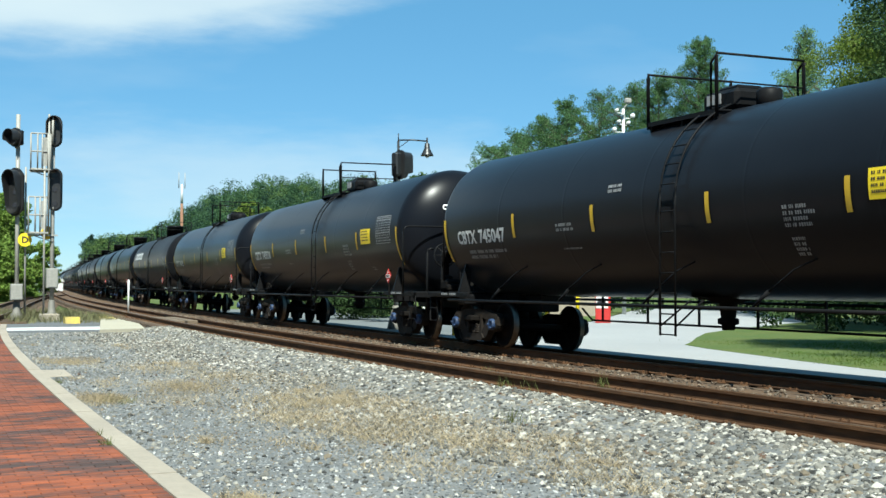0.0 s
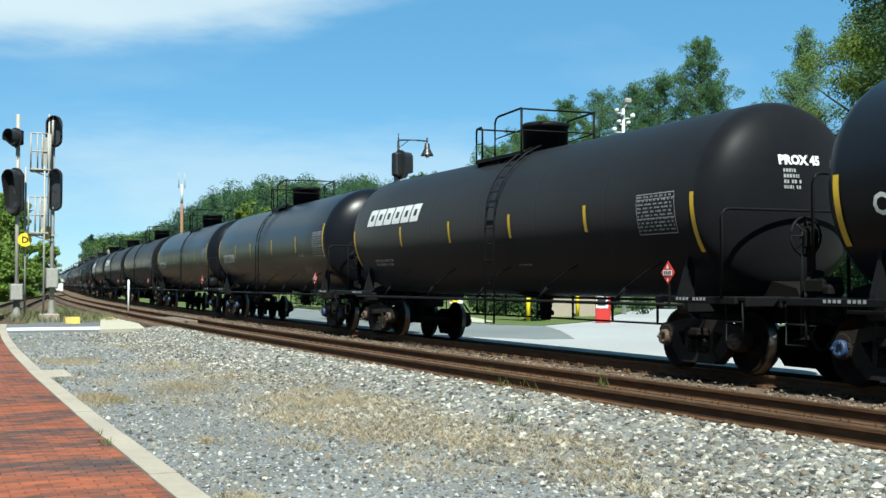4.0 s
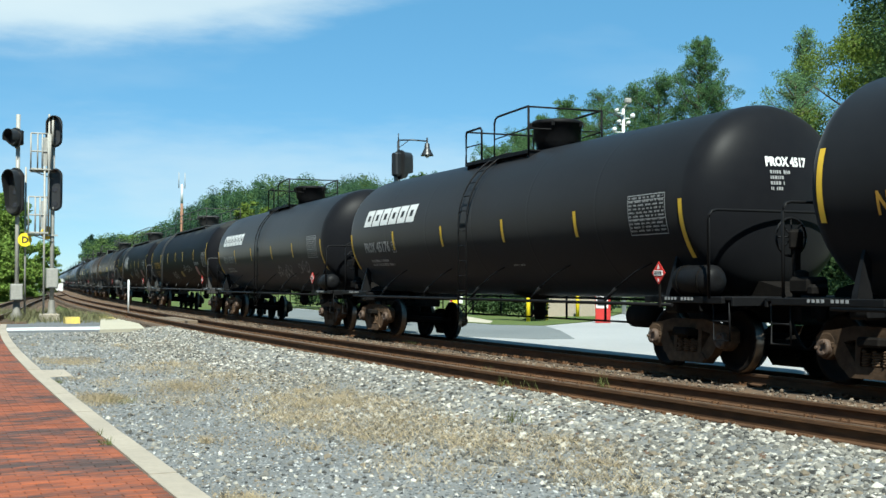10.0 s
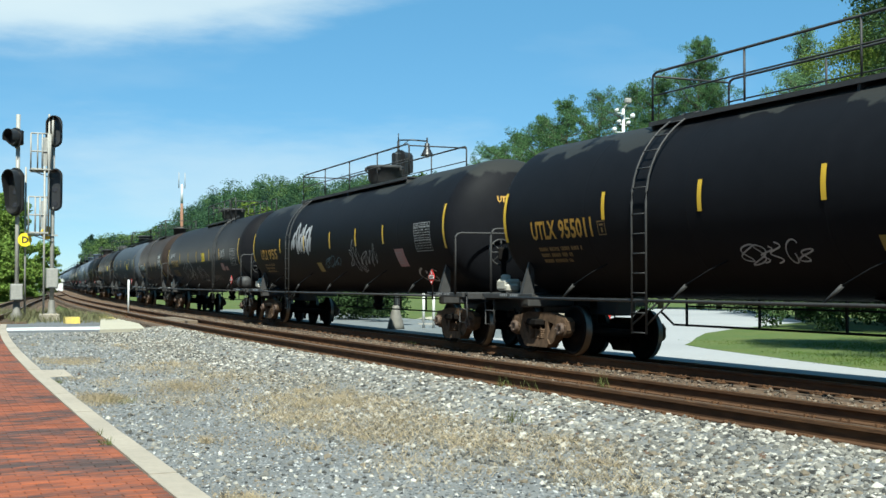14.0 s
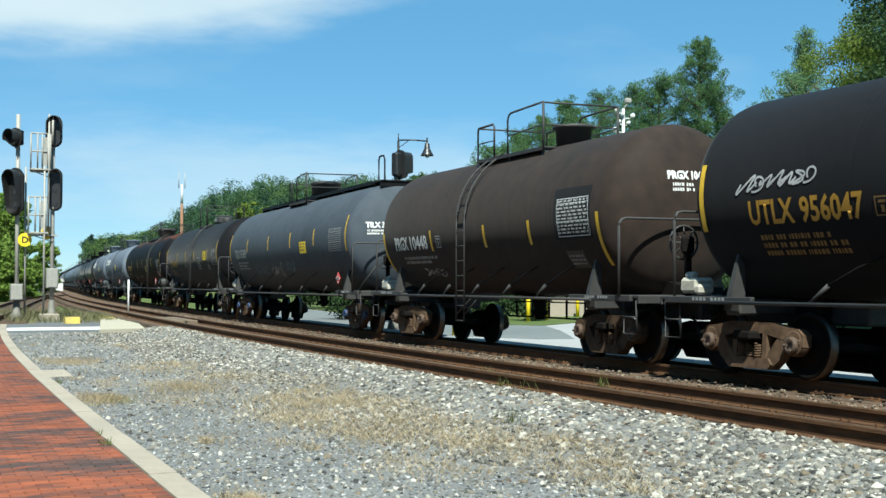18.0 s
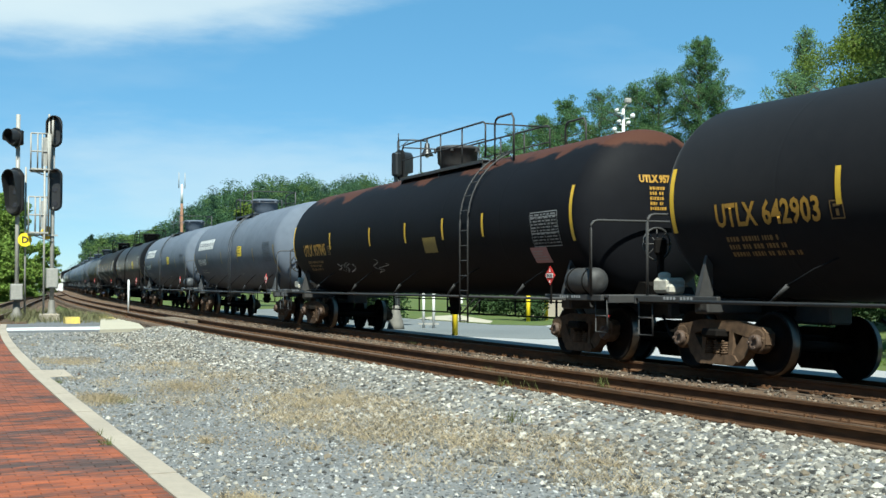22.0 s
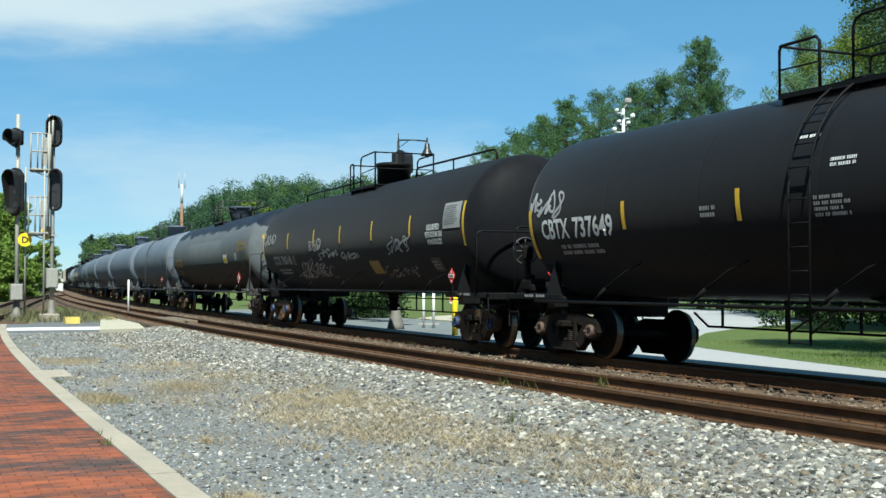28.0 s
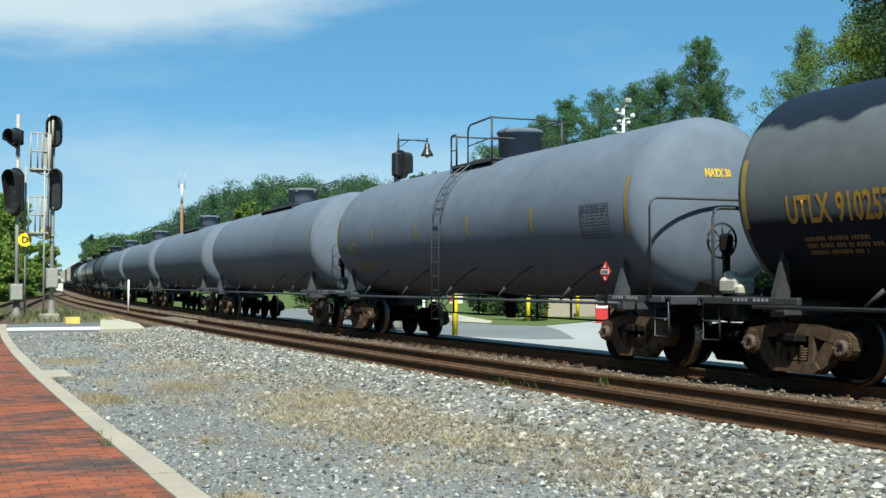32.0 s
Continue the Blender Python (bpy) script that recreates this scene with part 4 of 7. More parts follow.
def words(rows, width, height, seed, fill=0.62, gap=0.25, full=False):
    """Rows of short bars for print too small to read."""
    r = random.Random(seed)
    b = Build()
    step = height / rows
    for j in range(rows):
        z1 = height - j * step
        x = 0.0
        end = width if full else width * r.uniform(0.65, 1.0)
        while x < end - 0.02:
            for k in range(r.randint(2, 7)):
                w = step * fill * r.choice((0.35, 0.6, 0.6, 0.75))
                if x + w > end:
                    break
                b.add([(x, z1 - step * fill, 0), (x + w, z1 - step * fill, 0), (x + w, z1, 0), (x, z1, 0)], [(0, 1, 2, 3)])
                x += w + step * fill * 0.28
            x += step * gap * 1.6
    return b.mesh("print")


def text(body, d0, d1, z0, z1, material, bold=0.012):
    me = letters(body, (z1 - z0) / 0.70, d1 - d0, bold)
    return lambda car, X, R, zc: part("lettering", wrap(me, X(d0), z0, R, zc), material, car, "stencilled car mark and number")


def rows(n, d0, d1, z0, z1, material, seed):
    me = words(n, d1 - d0, z1 - z0, seed)
    return lambda car, X, R, zc: tagged(part("stencil", wrap(me, X(d0), z0, R, zc), material, car, "small stencilled print"), kind="stuff")


def plate(d0, d1, z0, z1, material, print_rows, ink, seed, label):
    def make(car, X, R, zc):
        p = part("panel", pane(X(d0), X(d1), z0, z1, R, zc, 0.010 if print_rows else 0.005, 1, 6 if print_rows else 14), material, car, label)
        if print_rows:
            w, h = d1 - d0, z1 - z0
            me = words(print_rows, w * 0.86, h * 0.80, seed, 0.5)
            tagged(part("print", wrap(me, X(d0 + w * 0.07), z0 + h * 0.1, R, zc, 0.014), ink, p), kind="stuff")
    return make


def grid(d0, d1, z0, z1, material, seed):
    """A data table: ruled rows of print straight on the paint."""
    me = words(10, (d1 - d0), (z1 - z0), seed, 0.50, 0.5, True)
    def make(car, X, R, zc):
        tagged(part("data_panel", wrap(me, X(d0), z0, R, zc), material, car, "table of stencilled test data"), kind="stuff")
        for u0, u1, w0, w1 in ((-0.03, d1 - d0 + 0.03, z1 + 0.012, z1 + 0.026), (-0.03, d1 - d0 + 0.03, z0 - 0.026, z0 - 0.012), (-0.02, d1 - d0 + 0.02, (z0 + z1) / 2 - 0.075, (z0 + z1) / 2 - 0.062), (-0.02, d1 - d0 + 0.02, z1 - 0.068, z1 - 0.058), (-0.03, -0.016, z0 - 0.012, z1 + 0.012), (d1 - d0 + 0.016, d1 - d0 + 0.03, z0 - 0.012, z1 + 0.012)):
            part("data_frame", pane(X(d0) + u0, X(d0) + u1, w0, w1, R, zc, 0.008, 1, 5), material, car)
    return make


def blocks(d0, d1, z0, z1, material):
    """A row of slanted block shapes in place of a company's mark."""
    n, h = 6, z1 - z0
    w = (d1 - d0) / n
    b = Build()
    for i in range(n):
        x, s, g, t = i * w, 0.14, 0.07, 0.165
        def q(u, v):
            return (x + u + s * v / h * 0.8, v, 0)
        o = [q(0, 0), q(w - g, 0), q(w - g, h), q(0, h)]
        k = [q(t, t * 0.8), q(w - g - t, t * 0.8), q(w - g - t, h - t * 0.8), q(t, h - t * 0.8)]
        b.add(o + k, [(0, 1, 5, 4), (7, 6, 2, 3), (0, 4, 7, 3)] + ([(1, 2, 6, 5)]))
    me = b.mesh("company_mark")
    return lambda car, X, R, zc: tagged(part("company_mark", wrap(me, X(d0), z0, R, zc), material, car, "row of slanted white block shapes"), kind="stuff")


def scrawl(d0, d1, z0, z1, material, seed, strokes=6, thick=0.028):
    """Sprayed loops and strokes."""
    r = random.Random(seed)
    w, h = d1 - d0, z1 - z0
    b = Build()
    for k in range(strokes):
        cx, pts, sw = w * (k + 0.5) / strokes, [], w / strokes
        n = 26
        kind = r.randrange(4)
        lean, tall, ph = r.uniform(-0.15, 0.35), r.uniform(0.45, 0.95), r.uniform(-2.4, 2.4)
        off, drop = r.uniform(0.0, 0.8), r.uniform(-0.1, 0.1)
        for i in range(n):
            t = i / (n - 1)
            if kind == 0:
                u, q = 0.42 * math.cos(6.6 * t + ph), math.sin(5.4 * t + ph)
            elif kind == 1:
                u, q = -0.3 + 0.35 * math.sin(9.4 * t), 1 - 2 * t
            elif kind == 2:
                u, q = -0.45 + 0.9 * t, math.sin(3.1 + 9.6 * t) * (0.95 - 0.3 * t)
            else:
                u, q = 0.40 * math.sin(12.6 * t + ph), math.cos(6.3 * t + ph) * 0.9
            pts.append((cx + sw * (u * (1.1 + 0.9 * off) + (lean + off) * q), h * (0.5 + drop + 0.46 * tall * q)))
        v, f = [], []
        for i, (x, y) in enumerate(pts):
            xa, ya = pts[max(0, i - 1)]
            xb, yb = pts[min(n - 1, i + 1)]
            l = math.hypot(xb - xa, yb - ya) or 1
            nx, ny = -(yb - ya) / l * thick / 2, (xb - xa) / l * thick / 2
            v += [(x - nx, y - ny, 0), (x + nx, y + ny, 0)]
            if i:
                f.append((2 * i - 2, 2 * i, 2 * i + 1, 2 * i - 1))
        b.add(v, f)
    me = b.mesh("graffiti")
    return lambda car, X, R, zc: part("graffiti", wrap(me, X(d0), z0, R, zc, 0.009), material, car, "sprayed graffiti tag")


def head_rows(n, y0, y1, z0, z1, material, seed):
    me = words(n, y1 - y0, z1 - z0, seed)
    def make(car, X, R, zc):
        hh = max(o.matrix_basis.translation.x for o in car.children if o.name.startswith("tank"))
        half = car["half"]
        tagged(part("stencil", on_head(me, y0, z0, hh + half, R, zc), material, car, "small stencilled print on the tank end"), kind="stuff")
    return make


def head_text(body, y0, y1, z0, z1, material):
    me = letters(body, (z1 - z0) / 0.70, y1 - y0, 0.01)
    def make(car, X, R, zc):
        hh = max(o.matrix_basis.translation.x for o in car.children if o.name.startswith("tank"))
        part("lettering", on_head(me, y0, z0, hh + car["half"], R, zc), material, car, "stencilled car mark on the tank end")
    return make


def placard(d, z, y=-1.60, on_end=False, size=0.15, empty=False, number=""):
    """A hazard diamond on a holder; on_end: in the middle of the end deck, facing along the train."""
    def make(car, X, R, zc):
        b = Build()
        def diamond(s, e):
            return [(-s, e, 0), (0, e, -s * 1.15), (s, e, 0), (0, e, s * 1.15)]
        if on_end:
            m = Matrix.Translation((X(car["len"]) - 0.36, 0.05, z)) @ Matrix.Rotation(radians(78), 4, "Z")
        else:
            m = Matrix.Translation((X(d + 0.65), y, z - 0.09)) @ Matrix.Rotation(radians(8), 4, "Z")
        b.add(diamond(size, -0.006) + diamond(size, 0.006), [(0, 1, 2, 3), (7, 6, 5, 4), (0, 4, 5, 1), (1, 5, 6, 2), (2, 6, 7, 3), (3, 7, 4, 0)])
        p = part("placard", b, M_DARKSTEEL if empty else M_RED, car, "empty dark diamond-shaped holder" if empty else "red and white hazard diamond on a holder", m)
        part("placard_holder", Build().box((0, 0.02, -(z - 1.0) / 2), (0.035, 0.02, z - 1.0)), M_DARKSTEEL, p)
        if empty:
            return
        part("placard_band", Build().box((0, -0.012, 0), (size * 1.30, 0.006, size * 0.52)), M_WHITE, p)
        part("placard_flame", Build().add([(-size * 0.22, -0.010, size * 0.42), (size * 0.22, -0.010, size * 0.42), (size * 0.10, -0.010, size * 0.66), (0, -0.010, size * 0.92), (-size * 0.12, -0.010, size * 0.62)], [(0, 1, 2, 3, 4)]), M_WHITE, p)
        part("placard_class", Build().box((0, -0.012, -size * 0.72), (size * 0.14, 0.006, size * 0.30)), M_WHITE, p)
        if number:
            me = letters(number, size * 0.52, size * 1.1, 0.004)
            for v in me.vertices:
                v.co = (v.co.x - size * 0.55, -0.017, v.co.y - size * 0.18)
            part("lettering", me, M_BLACKPRINT, p)
        else:
            ink = Build()
            for k in range(4):
                ink.box((size * (-0.42 + 0.28 * k), -0.017, 0), (size * 0.17, 0.004, size * 0.34))
            part("print", ink, M_BLACKPRINT, p)
    return make


def class_box(d, z, material=None, size=0.26):
    """A small framed square of print after a car's number."""
    def make(car, X, R, zc):
        m = material or M_DULLWHITE
        for u0, u1, w0, w1 in ((0, size, size * 0.92, size), (0, size, 0, size * 0.08), (0, size * 0.08, size * 0.08, size * 0.92), (size * 0.92, size, size * 0.08, size * 0.92), (size * 0.25, size * 0.75, size * 0.66, size * 0.80), (size * 0.40, size * 0.62, size * 0.18, size * 0.54)):
            part("class_mark", pane(X(d) + u0, X(d) + u1, z + w0, z + w1, R, zc, 0.008, 1, 3), m, car)
    return make


def reservoir(material):
    def make(car, X, R, zc):
        x = X(car["len"]) - 1.30
        part("air_reservoir", Build().lathe([(0.06, x - 0.48), (0.16, x - 0.46), (0.23, x - 0.36), (0.23, x + 0.36), (0.16, x + 0.46), (0.06, x + 0.48)], 20, "x", (0, -1.30, 1.31)), material, car, "round-ended air reservoir on the deck")
        for q in (-0.26, 0.26):
            part("reservoir_strap", Build().lathe([(0.238, x + q - 0.02), (0.238, x + q + 0.02)], 20, "x", (0, -1.30, 1.31)), M_DARKSTEEL, car)
    return make


def brake_stand(steel, valve, out=-1.05):
    def make(car, X, R, zc):
        x = X(0) + 0.42
        wheel = Build()
        ring = [(x, out + 0.26 * math.cos(2 * math.pi * i / 20), 1.90 + 0.26 * math.sin(2 * math.pi * i / 20)) for i in range(21)]
        wheel.tube(ring, 0.018, 6)
        for i in range(4):
            a = math.pi * i / 4
            wheel.tube([(x, out - 0.25 * math.cos(a), 1.90 - 0.25 * math.sin(a)), (x + 0.03, out, 1.90), (x, out + 0.25 * math.cos(a), 1.90 + 0.25 * math.sin(a))], 0.012, 5)
        part("brake_wheel", wheel, steel, car, "hand brake wheel")
        b = Build().box((x + 0.10, out, 1.86), (0.12, 0.22, 0.28), bevel=0.04).box((x + 0.10, out, 1.40), (0.07, 0.09, 0.72))
        part("brake_housing", b, M_DARKSTEEL, car)
        vb = Build().box((X(0) + 0.75, -1.05, 1.24), (0.42, 0.36, 0.24), bevel=0.05).box((X(0) + 0.98, -1.1, 1.18), (0.16, 0.28, 0.16), bevel=0.04)
        vb.lathe([(0.09, 1.3), (0.10, 1.42), (0.05, 1.45)], 12, "z", (X(0) + 0.62, -1.05, 0))
        part("control_valve", vb, valve, car, "cast brake control valve")
    return make


def head_ladder(steel):
    """A ladder over the right-hand head, with two hoops at its top."""
    def make(car, X, R, zc):
        hh = max(o.matrix_basis.translation.x for o in car.children if o.name.startswith("tank")) + car["half"]
        def at(y, z):
            k = max(0.0, 1 - (y * y + (z - zc) ** 2) / (R * R))
            return (hh + R * 0.46 * math.sqrt(k) + 0.07, y, z)
        b = Build()
        for y in (0.42, 0.82):
            b.tube([at(y, 1.3 + 2.45 * i / 10) for i in range(11)], 0.018, 6)
        lad = part("ladder", b, steel, car, "steel ladder on the tank end")
        for i in range(8):
            z = 1.45 + 0.29 * i
            part("rung", Build().tube([at(0.42, z), at(0.82, z)], 0.012, 6), steel, lad)
    return make


def top_walk(d0, d1, steel):
    """A low pipe rail along the top of a tank, bent down at its ends, on short posts."""
    def make(car, X, R, zc):
        t = zc + R
        y, x0, x1 = -0.42, X(d0), X(d1)
        part("top_rail", Build().tube([(x0, y, t - 0.10), (x0 + 0.04, y, t + 0.10), (x0 + 0.16, y, t + 0.17), (x1 - 0.16, y, t + 0.17), (x1 - 0.04, y, t + 0.10), (x1, y, t - 0.10)], 0.026, 6), steel, car, "low pipe rail along the top of the tank")
        n = int((d1 - d0) / 1.9)
        for i in range(1, n):
            x = x0 + (x1 - x0) * i / n
            part("rail_post", Build().tube([(x, y, t - 0.10), (x, y, t + 0.17)], 0.018, 6), steel, car)
    return make


def top_hoop(d0, d1, steel, tall=0.72):
    """Two bent hoops on top of a tank where its ladder comes up."""
    def make(car, X, R, zc):
        t, x0, x1 = zc + R, X(d0), X(d1)
        for y in (-0.84, 0.84):
            part("hoop", Build().tube([(x0, y, t - 0.3), (x0, y, t + tall - 0.14), (x0 + 0.05, y, t + tall - 0.04), (x0 + 0.16, y, t + tall), (x1 - 0.1, y, t + tall), (x1, y, t + tall - 0.12), (x1, y, t - 0.3)], 0.024, 6), steel, car)
    return make


def deck_walk(d0, d1, steel):
    """A plate walkway along the top of a tank, ending in a small platform over the head."""
    def make(car, X, R, zc):
        t = zc + R
        x0, x1 = X(d0), X(d1)
        b = Build().box(((x0 + x1) / 2, -0.30, t + 0.05), (x1 - x0, 0.46, 0.045), bevel=0.01)
        b.box(((x0 + x1) / 2, -0.53, t + 0.03), (x1 - x0, 0.02, 0.10))
        part("top_walkway", b, steel, car, "steel walkway along the top of the tank")
        n = int((d1 - d0) / 1.5)
        for i in range(n + 1):
            part("walkway_bracket", shared(("walkway_bracket", steel.name), lambda: Build().box((0, 0, 0), (0.06, 0.44, 0.14)).mesh("walkway_bracket")), steel, car, "", Matrix.Translation((x0 + (x1 - x0) * i / n, -0.30, t - 0.05)))
        part("end_platform", Build().box((x1 + 0.30, -0.05, t + 0.02), (0.75, 1.1, 0.05), bevel=0.01).box((x1 + 0.62, -0.05, t - 0.06), (0.05, 1.1, 0.16)), steel, car, "small platform over the tank end")
        part("hoop", Build().tube([(x1 + 0.05, -0.45, t), (x1 + 0.05, -0.45, t + 0.62), (x1 + 0.12, -0.45, t + 0.72), (x1 + 0.45, -0.45, t + 0.72), (x1 + 0.55, -0.45, t + 0.60), (x1 + 0.55, -0.45, t)], 0.024, 6), steel, car)
    return make


def zoned(name, body, top, top_z, bottom=None, bottom_z=0.0, rough=0.55, ragged=0.35, half=None):
    """Paint in zones by height, with ragged borders: a stained or repainted tank."""
    m = mat(name, body, tuple(v * 0.78 for v in body), rough=rough, scale=4, big=0.6, bump=0.05, bump_scale=10, spec=0.05)
    n, l = m.node_tree.nodes, m.node_tree.links
    b = n["Principled BSDF"]
    old = b.inputs["Base Color"].links[0].from_socket
    co = n.new("ShaderNodeTexCoord")
    sep = n.new("ShaderNodeSeparateXYZ")
    l.new(co.outputs["Object"], sep.inputs[0])
    no = n.new("ShaderNodeTexNoise")
    no.inputs["Scale"].default_value, no.inputs["Detail"].default_value = 0.9, 5.0
    l.new(co.outputs["Object"], no.inputs["Vector"])
    for col, z, up in ((top, top_z, 1), (bottom, bottom_z, -1)):
        if col is None:
            continue
        mul = n.new("ShaderNodeMath")
        mul.operation, mul.inputs[1].default_value = "MULTIPLY_ADD", ragged * 4 if up > 0 else 0.02
        l.new(no.outputs["Fac"], mul.inputs[0])
        l.new(sep.outputs["Z"], mul.inputs[2])
        rg = n.new("ShaderNodeMapRange")
        off = (ragged * 2 if up > 0 else 0.01)
        rg.inputs["From Min"].default_value, rg.inputs["From Max"].default_value = z + off - 0.04 * up, z + off + 0.04 * up
        l.new(mul.outputs[0], rg.inputs["Value"])
        mx = n.new("ShaderNodeMixRGB")
        mx.inputs["Color2"].default_value = (*col, 1)
        fac = rg.outputs["Result"]
        if half and up < 0:
            # the heads keep the body's colour
            ab, le, mu = n.new("ShaderNodeMath"), n.new("ShaderNodeMath"), n.new("ShaderNodeMath")
            ab.operation, le.operation, mu.operation = "ABSOLUTE", "LESS_THAN", "MULTIPLY"
            le.inputs[1].default_value = half
            l.new(sep.outputs["X"], ab.inputs[0])
            l.new(ab.outputs[0], le.inputs[0])
            l.new(le.outputs[0], mu.inputs[0])
            l.new(fac, mu.inputs[1])
            fac = mu.outputs[0]
        l.new(fac, mx.inputs["Fac"])
        l.new(old, mx.inputs["Color1"])
        old = mx.outputs["Color"]
    l.new(old, b.inputs["Base Color"])
    return m


P_RUSTTOP = zoned("rust_topped_black_paint", (0.0085, 0.0088, 0.0106), (0.058, 0.026, 0.018), 3.80, rough=0.6)
P_DUSTTOP = zoned("dust_topped_black_paint", (0.0085, 0.0088, 0.0106), (0.026, 0.027, 0.026), 3.8, rough=0.55, ragged=0.5)
# dark belly zone: black paint, with the underside's shade put into the colour too
P_TWOTONE = zoned("grey_black_paint_shaded_belly", (0.104, 0.113, 0.119), (0.013, 0.018, 0.028), 3.42, (0.010, 0.013, 0.020), 2.12, rough=0.5, ragged=0.25, half=8.76)
P_PATCH = mat("grey_patch_paint", (0.136, 0.148, 0.156), (0.112, 0.122, 0.129), rough=0.6, scale=3, big=0.5, bump=0.03, bump_scale=8, spec=0.08)
M_ORANGE = mat("orange_stencil", (0.363, 0.193, 0.0175), (0.292, 0.158, 0.0175), rough=0.55, scale=9, bump=0.02)
M_DIMORANGE = mat("worn_orange_stencil", (0.172, 0.101, 0.0234), (0.117, 0.0702, 0.0234), rough=0.6, scale=9, bump=0.02)
M_SPRAY = mat("white_spray", (0.40, 0.40, 0.40), (0.16, 0.16, 0.165), rough=0.6, scale=3, bump=0.02)
M_BLUESPRAY = mat("blue_spray", (0.0546, 0.148, 0.203), (0.0312, 0.078, 0.109), rough=0.6, scale=3, bump=0.02)
M_BLACKPRINT = mat("black_print", (0.0156, 0.0156, 0.0156), (0.0234, 0.0234, 0.0234), rough=0.6, scale=9, bump=0.02)
M_GREYSTEEL = mat("grey_painted_steel", (0.048, 0.053, 0.058), (0.026, 0.028, 0.031), rough=0.55, scale=7, bump=0.06)
M_VALVE = mat("pale_cast_valve", (0.46, 0.43, 0.36), (0.28, 0.255, 0.21), rough=0.7, scale=14, bump=0.2)
M_DUSTYSTEEL = mat("dusty_grey_steel", (0.0351, 0.0339, 0.0328), (0.0205, 0.0199, 0.0193), rough=0.65, scale=8, bump=0.1)

SPECS = []


def spec(i, paint, label, marks, z, ez, ladder, dome, extras, **more):
    g1, g0 = GAPS[i], GAPS[i + 1]
    L = g1 - g0
    a, b = 1.47, L - 1.47
    st = [(a, *ez), (b, *ez)] + [(d, *z) for d in marks]
    SPECS.append(dict(s=(g0 + g1) / 2, L=L, a=a, b=b, paint=paint, label=label, stripes=st, ladder=ladder, dome=dome, extras=extras, **more))


ZS, ZE = (2.15, 2.60), (1.74, 2.62)
ZU, ZEU = (2.22, 2.70), (2.04, 2.98)
W, DW = M_WHITE, M_DULLWHITE


def cbtx(num, seed):
    return [text("CBTX", 2.05, 2.93, 2.10, 2.36, W), text(num, 3.06, 4.22, 2.10, 2.36, W), rows(2, 2.45, 4.25, 1.75, 1.98, DW, seed), rows(2, 6.25, 7.05, 2.17, 2.34, DW, seed + 1), rows(1, 6.35, 7.0, 1.86, 1.91, DW, seed + 2), rows(2, 8.0, 8.6, 2.74, 2.90, DW, seed + 3), rows(4, 12.35, 13.05, 1.99, 2.32, DW, seed + 4), rows(4, 12.4, 12.75, 1.62, 1.93, DW, seed + 5),
            plate(13.95, 14.72, 2.28, 2.66, M_SIGNYELLOW, 4, M_BLACKPRINT, seed + 6, "yellow warning notice"), grid(15.2, 16.2, 2.28, 2.90, DW, seed + 7), rows(2, 14.2, 14.6, 1.60, 1.72, DW, seed + 8),
            placard(15.75, 1.54), placard(17.45, 1.50, on_end=True), head_rows(2, -0.5, 0.35, 2.62, 2.84, W, seed + 9), head_text("CBTX " + num[:5], -0.55, 0.25, 3.02, 3.14, W), brake_stand(M_BLACKPAINT, M_DARKSTEEL)]


BOXD = ("box", 8.25, 12.4, 9.5)
GLOSS = "glossy black tank car with white lettering and yellow stripes"
for i, num in enumerate(("745047", "745036", "744992")):
    spec(i, P_GLOSS, GLOSS, (4.62, 7.52, 10.74, 13.6), ZS, ZE, 9.88, BOXD, cbtx(num, 10 * i), blue=True, cast=M_TRUCKBLACK, rail_z=0.92, grabs=True, rails=((0.72, 1.60, 2.60), (0.72, 1.20, 2.72)))


def procor(mark, num, seed, white=W, tablem=DW, steel=M_BLACKPAINT):
    e = [blocks(2.40, 5.85, 2.70, 3.12, white), text(mark, 2.40, 3.15, 2.06, 2.30, W if steel is M_GREYSTEEL else DW), text(num, 3.22, 4.15, 2.06, 2.30, W if steel is M_GREYSTEEL else DW), rows(2, 2.6, 4.3, 1.68, 1.90, DW, seed), grid(15.05, 16.05, 2.06, 2.64, tablem, seed + 1), rows(1, 10.4, 11.0, 1.6, 1.66, DW, seed + 2), placard(15.4, 1.52), brake_stand(steel, M_DARKSTEEL), head_text("PROX " + num[:4], -0.42, 0.32, 3.02, 3.15, white), head_rows(4, -0.36, 0.0, 2.62, 2.95, DW, seed + 3)]
    return e


PRO = "satin black tank car with a white block-shaped company mark"
spec(3, P_SATIN, PRO, (4.75, 7.6, 10.5, 13.4), ZS, ZE, 9.84, ("drum", 7.6, 12.9, 9.2), procor("PROX", "45093", 40)[:1] + procor("PROX", "45", 40)[3:], cast=M_TRUCKBLACK)


def gatx(num, seed, extra=()):
    return [text("GATX", 2.22, 3.02, 2.08, 2.38, W), text(num, 3.12, 4.30, 2.08, 2.38, W), rows(2, 2.6, 4.2, 1.72, 1.95, DW, seed), text("SR-13450", 13.75, 14.4, 2.08, 2.20, DW, 0.004), grid(15.5, 16.5, 2.10, 2.74, DW, seed + 1), rows(3, 13.9, 14.8, 1.55, 1.80, DW, seed + 2), rows(1, 10.6, 11.4, 1.78, 1.83, DW, seed + 3), placard(15.55, 1.50), brake_stand(M_BLACKPAINT, M_DARKSTEEL), head_text("GATX " + num[:3], -0.50, 0.10, 3.02, 3.14, W), head_rows(2, -0.34, 0.1, 2.76, 2.94, W, seed + 4)] + list(extra)


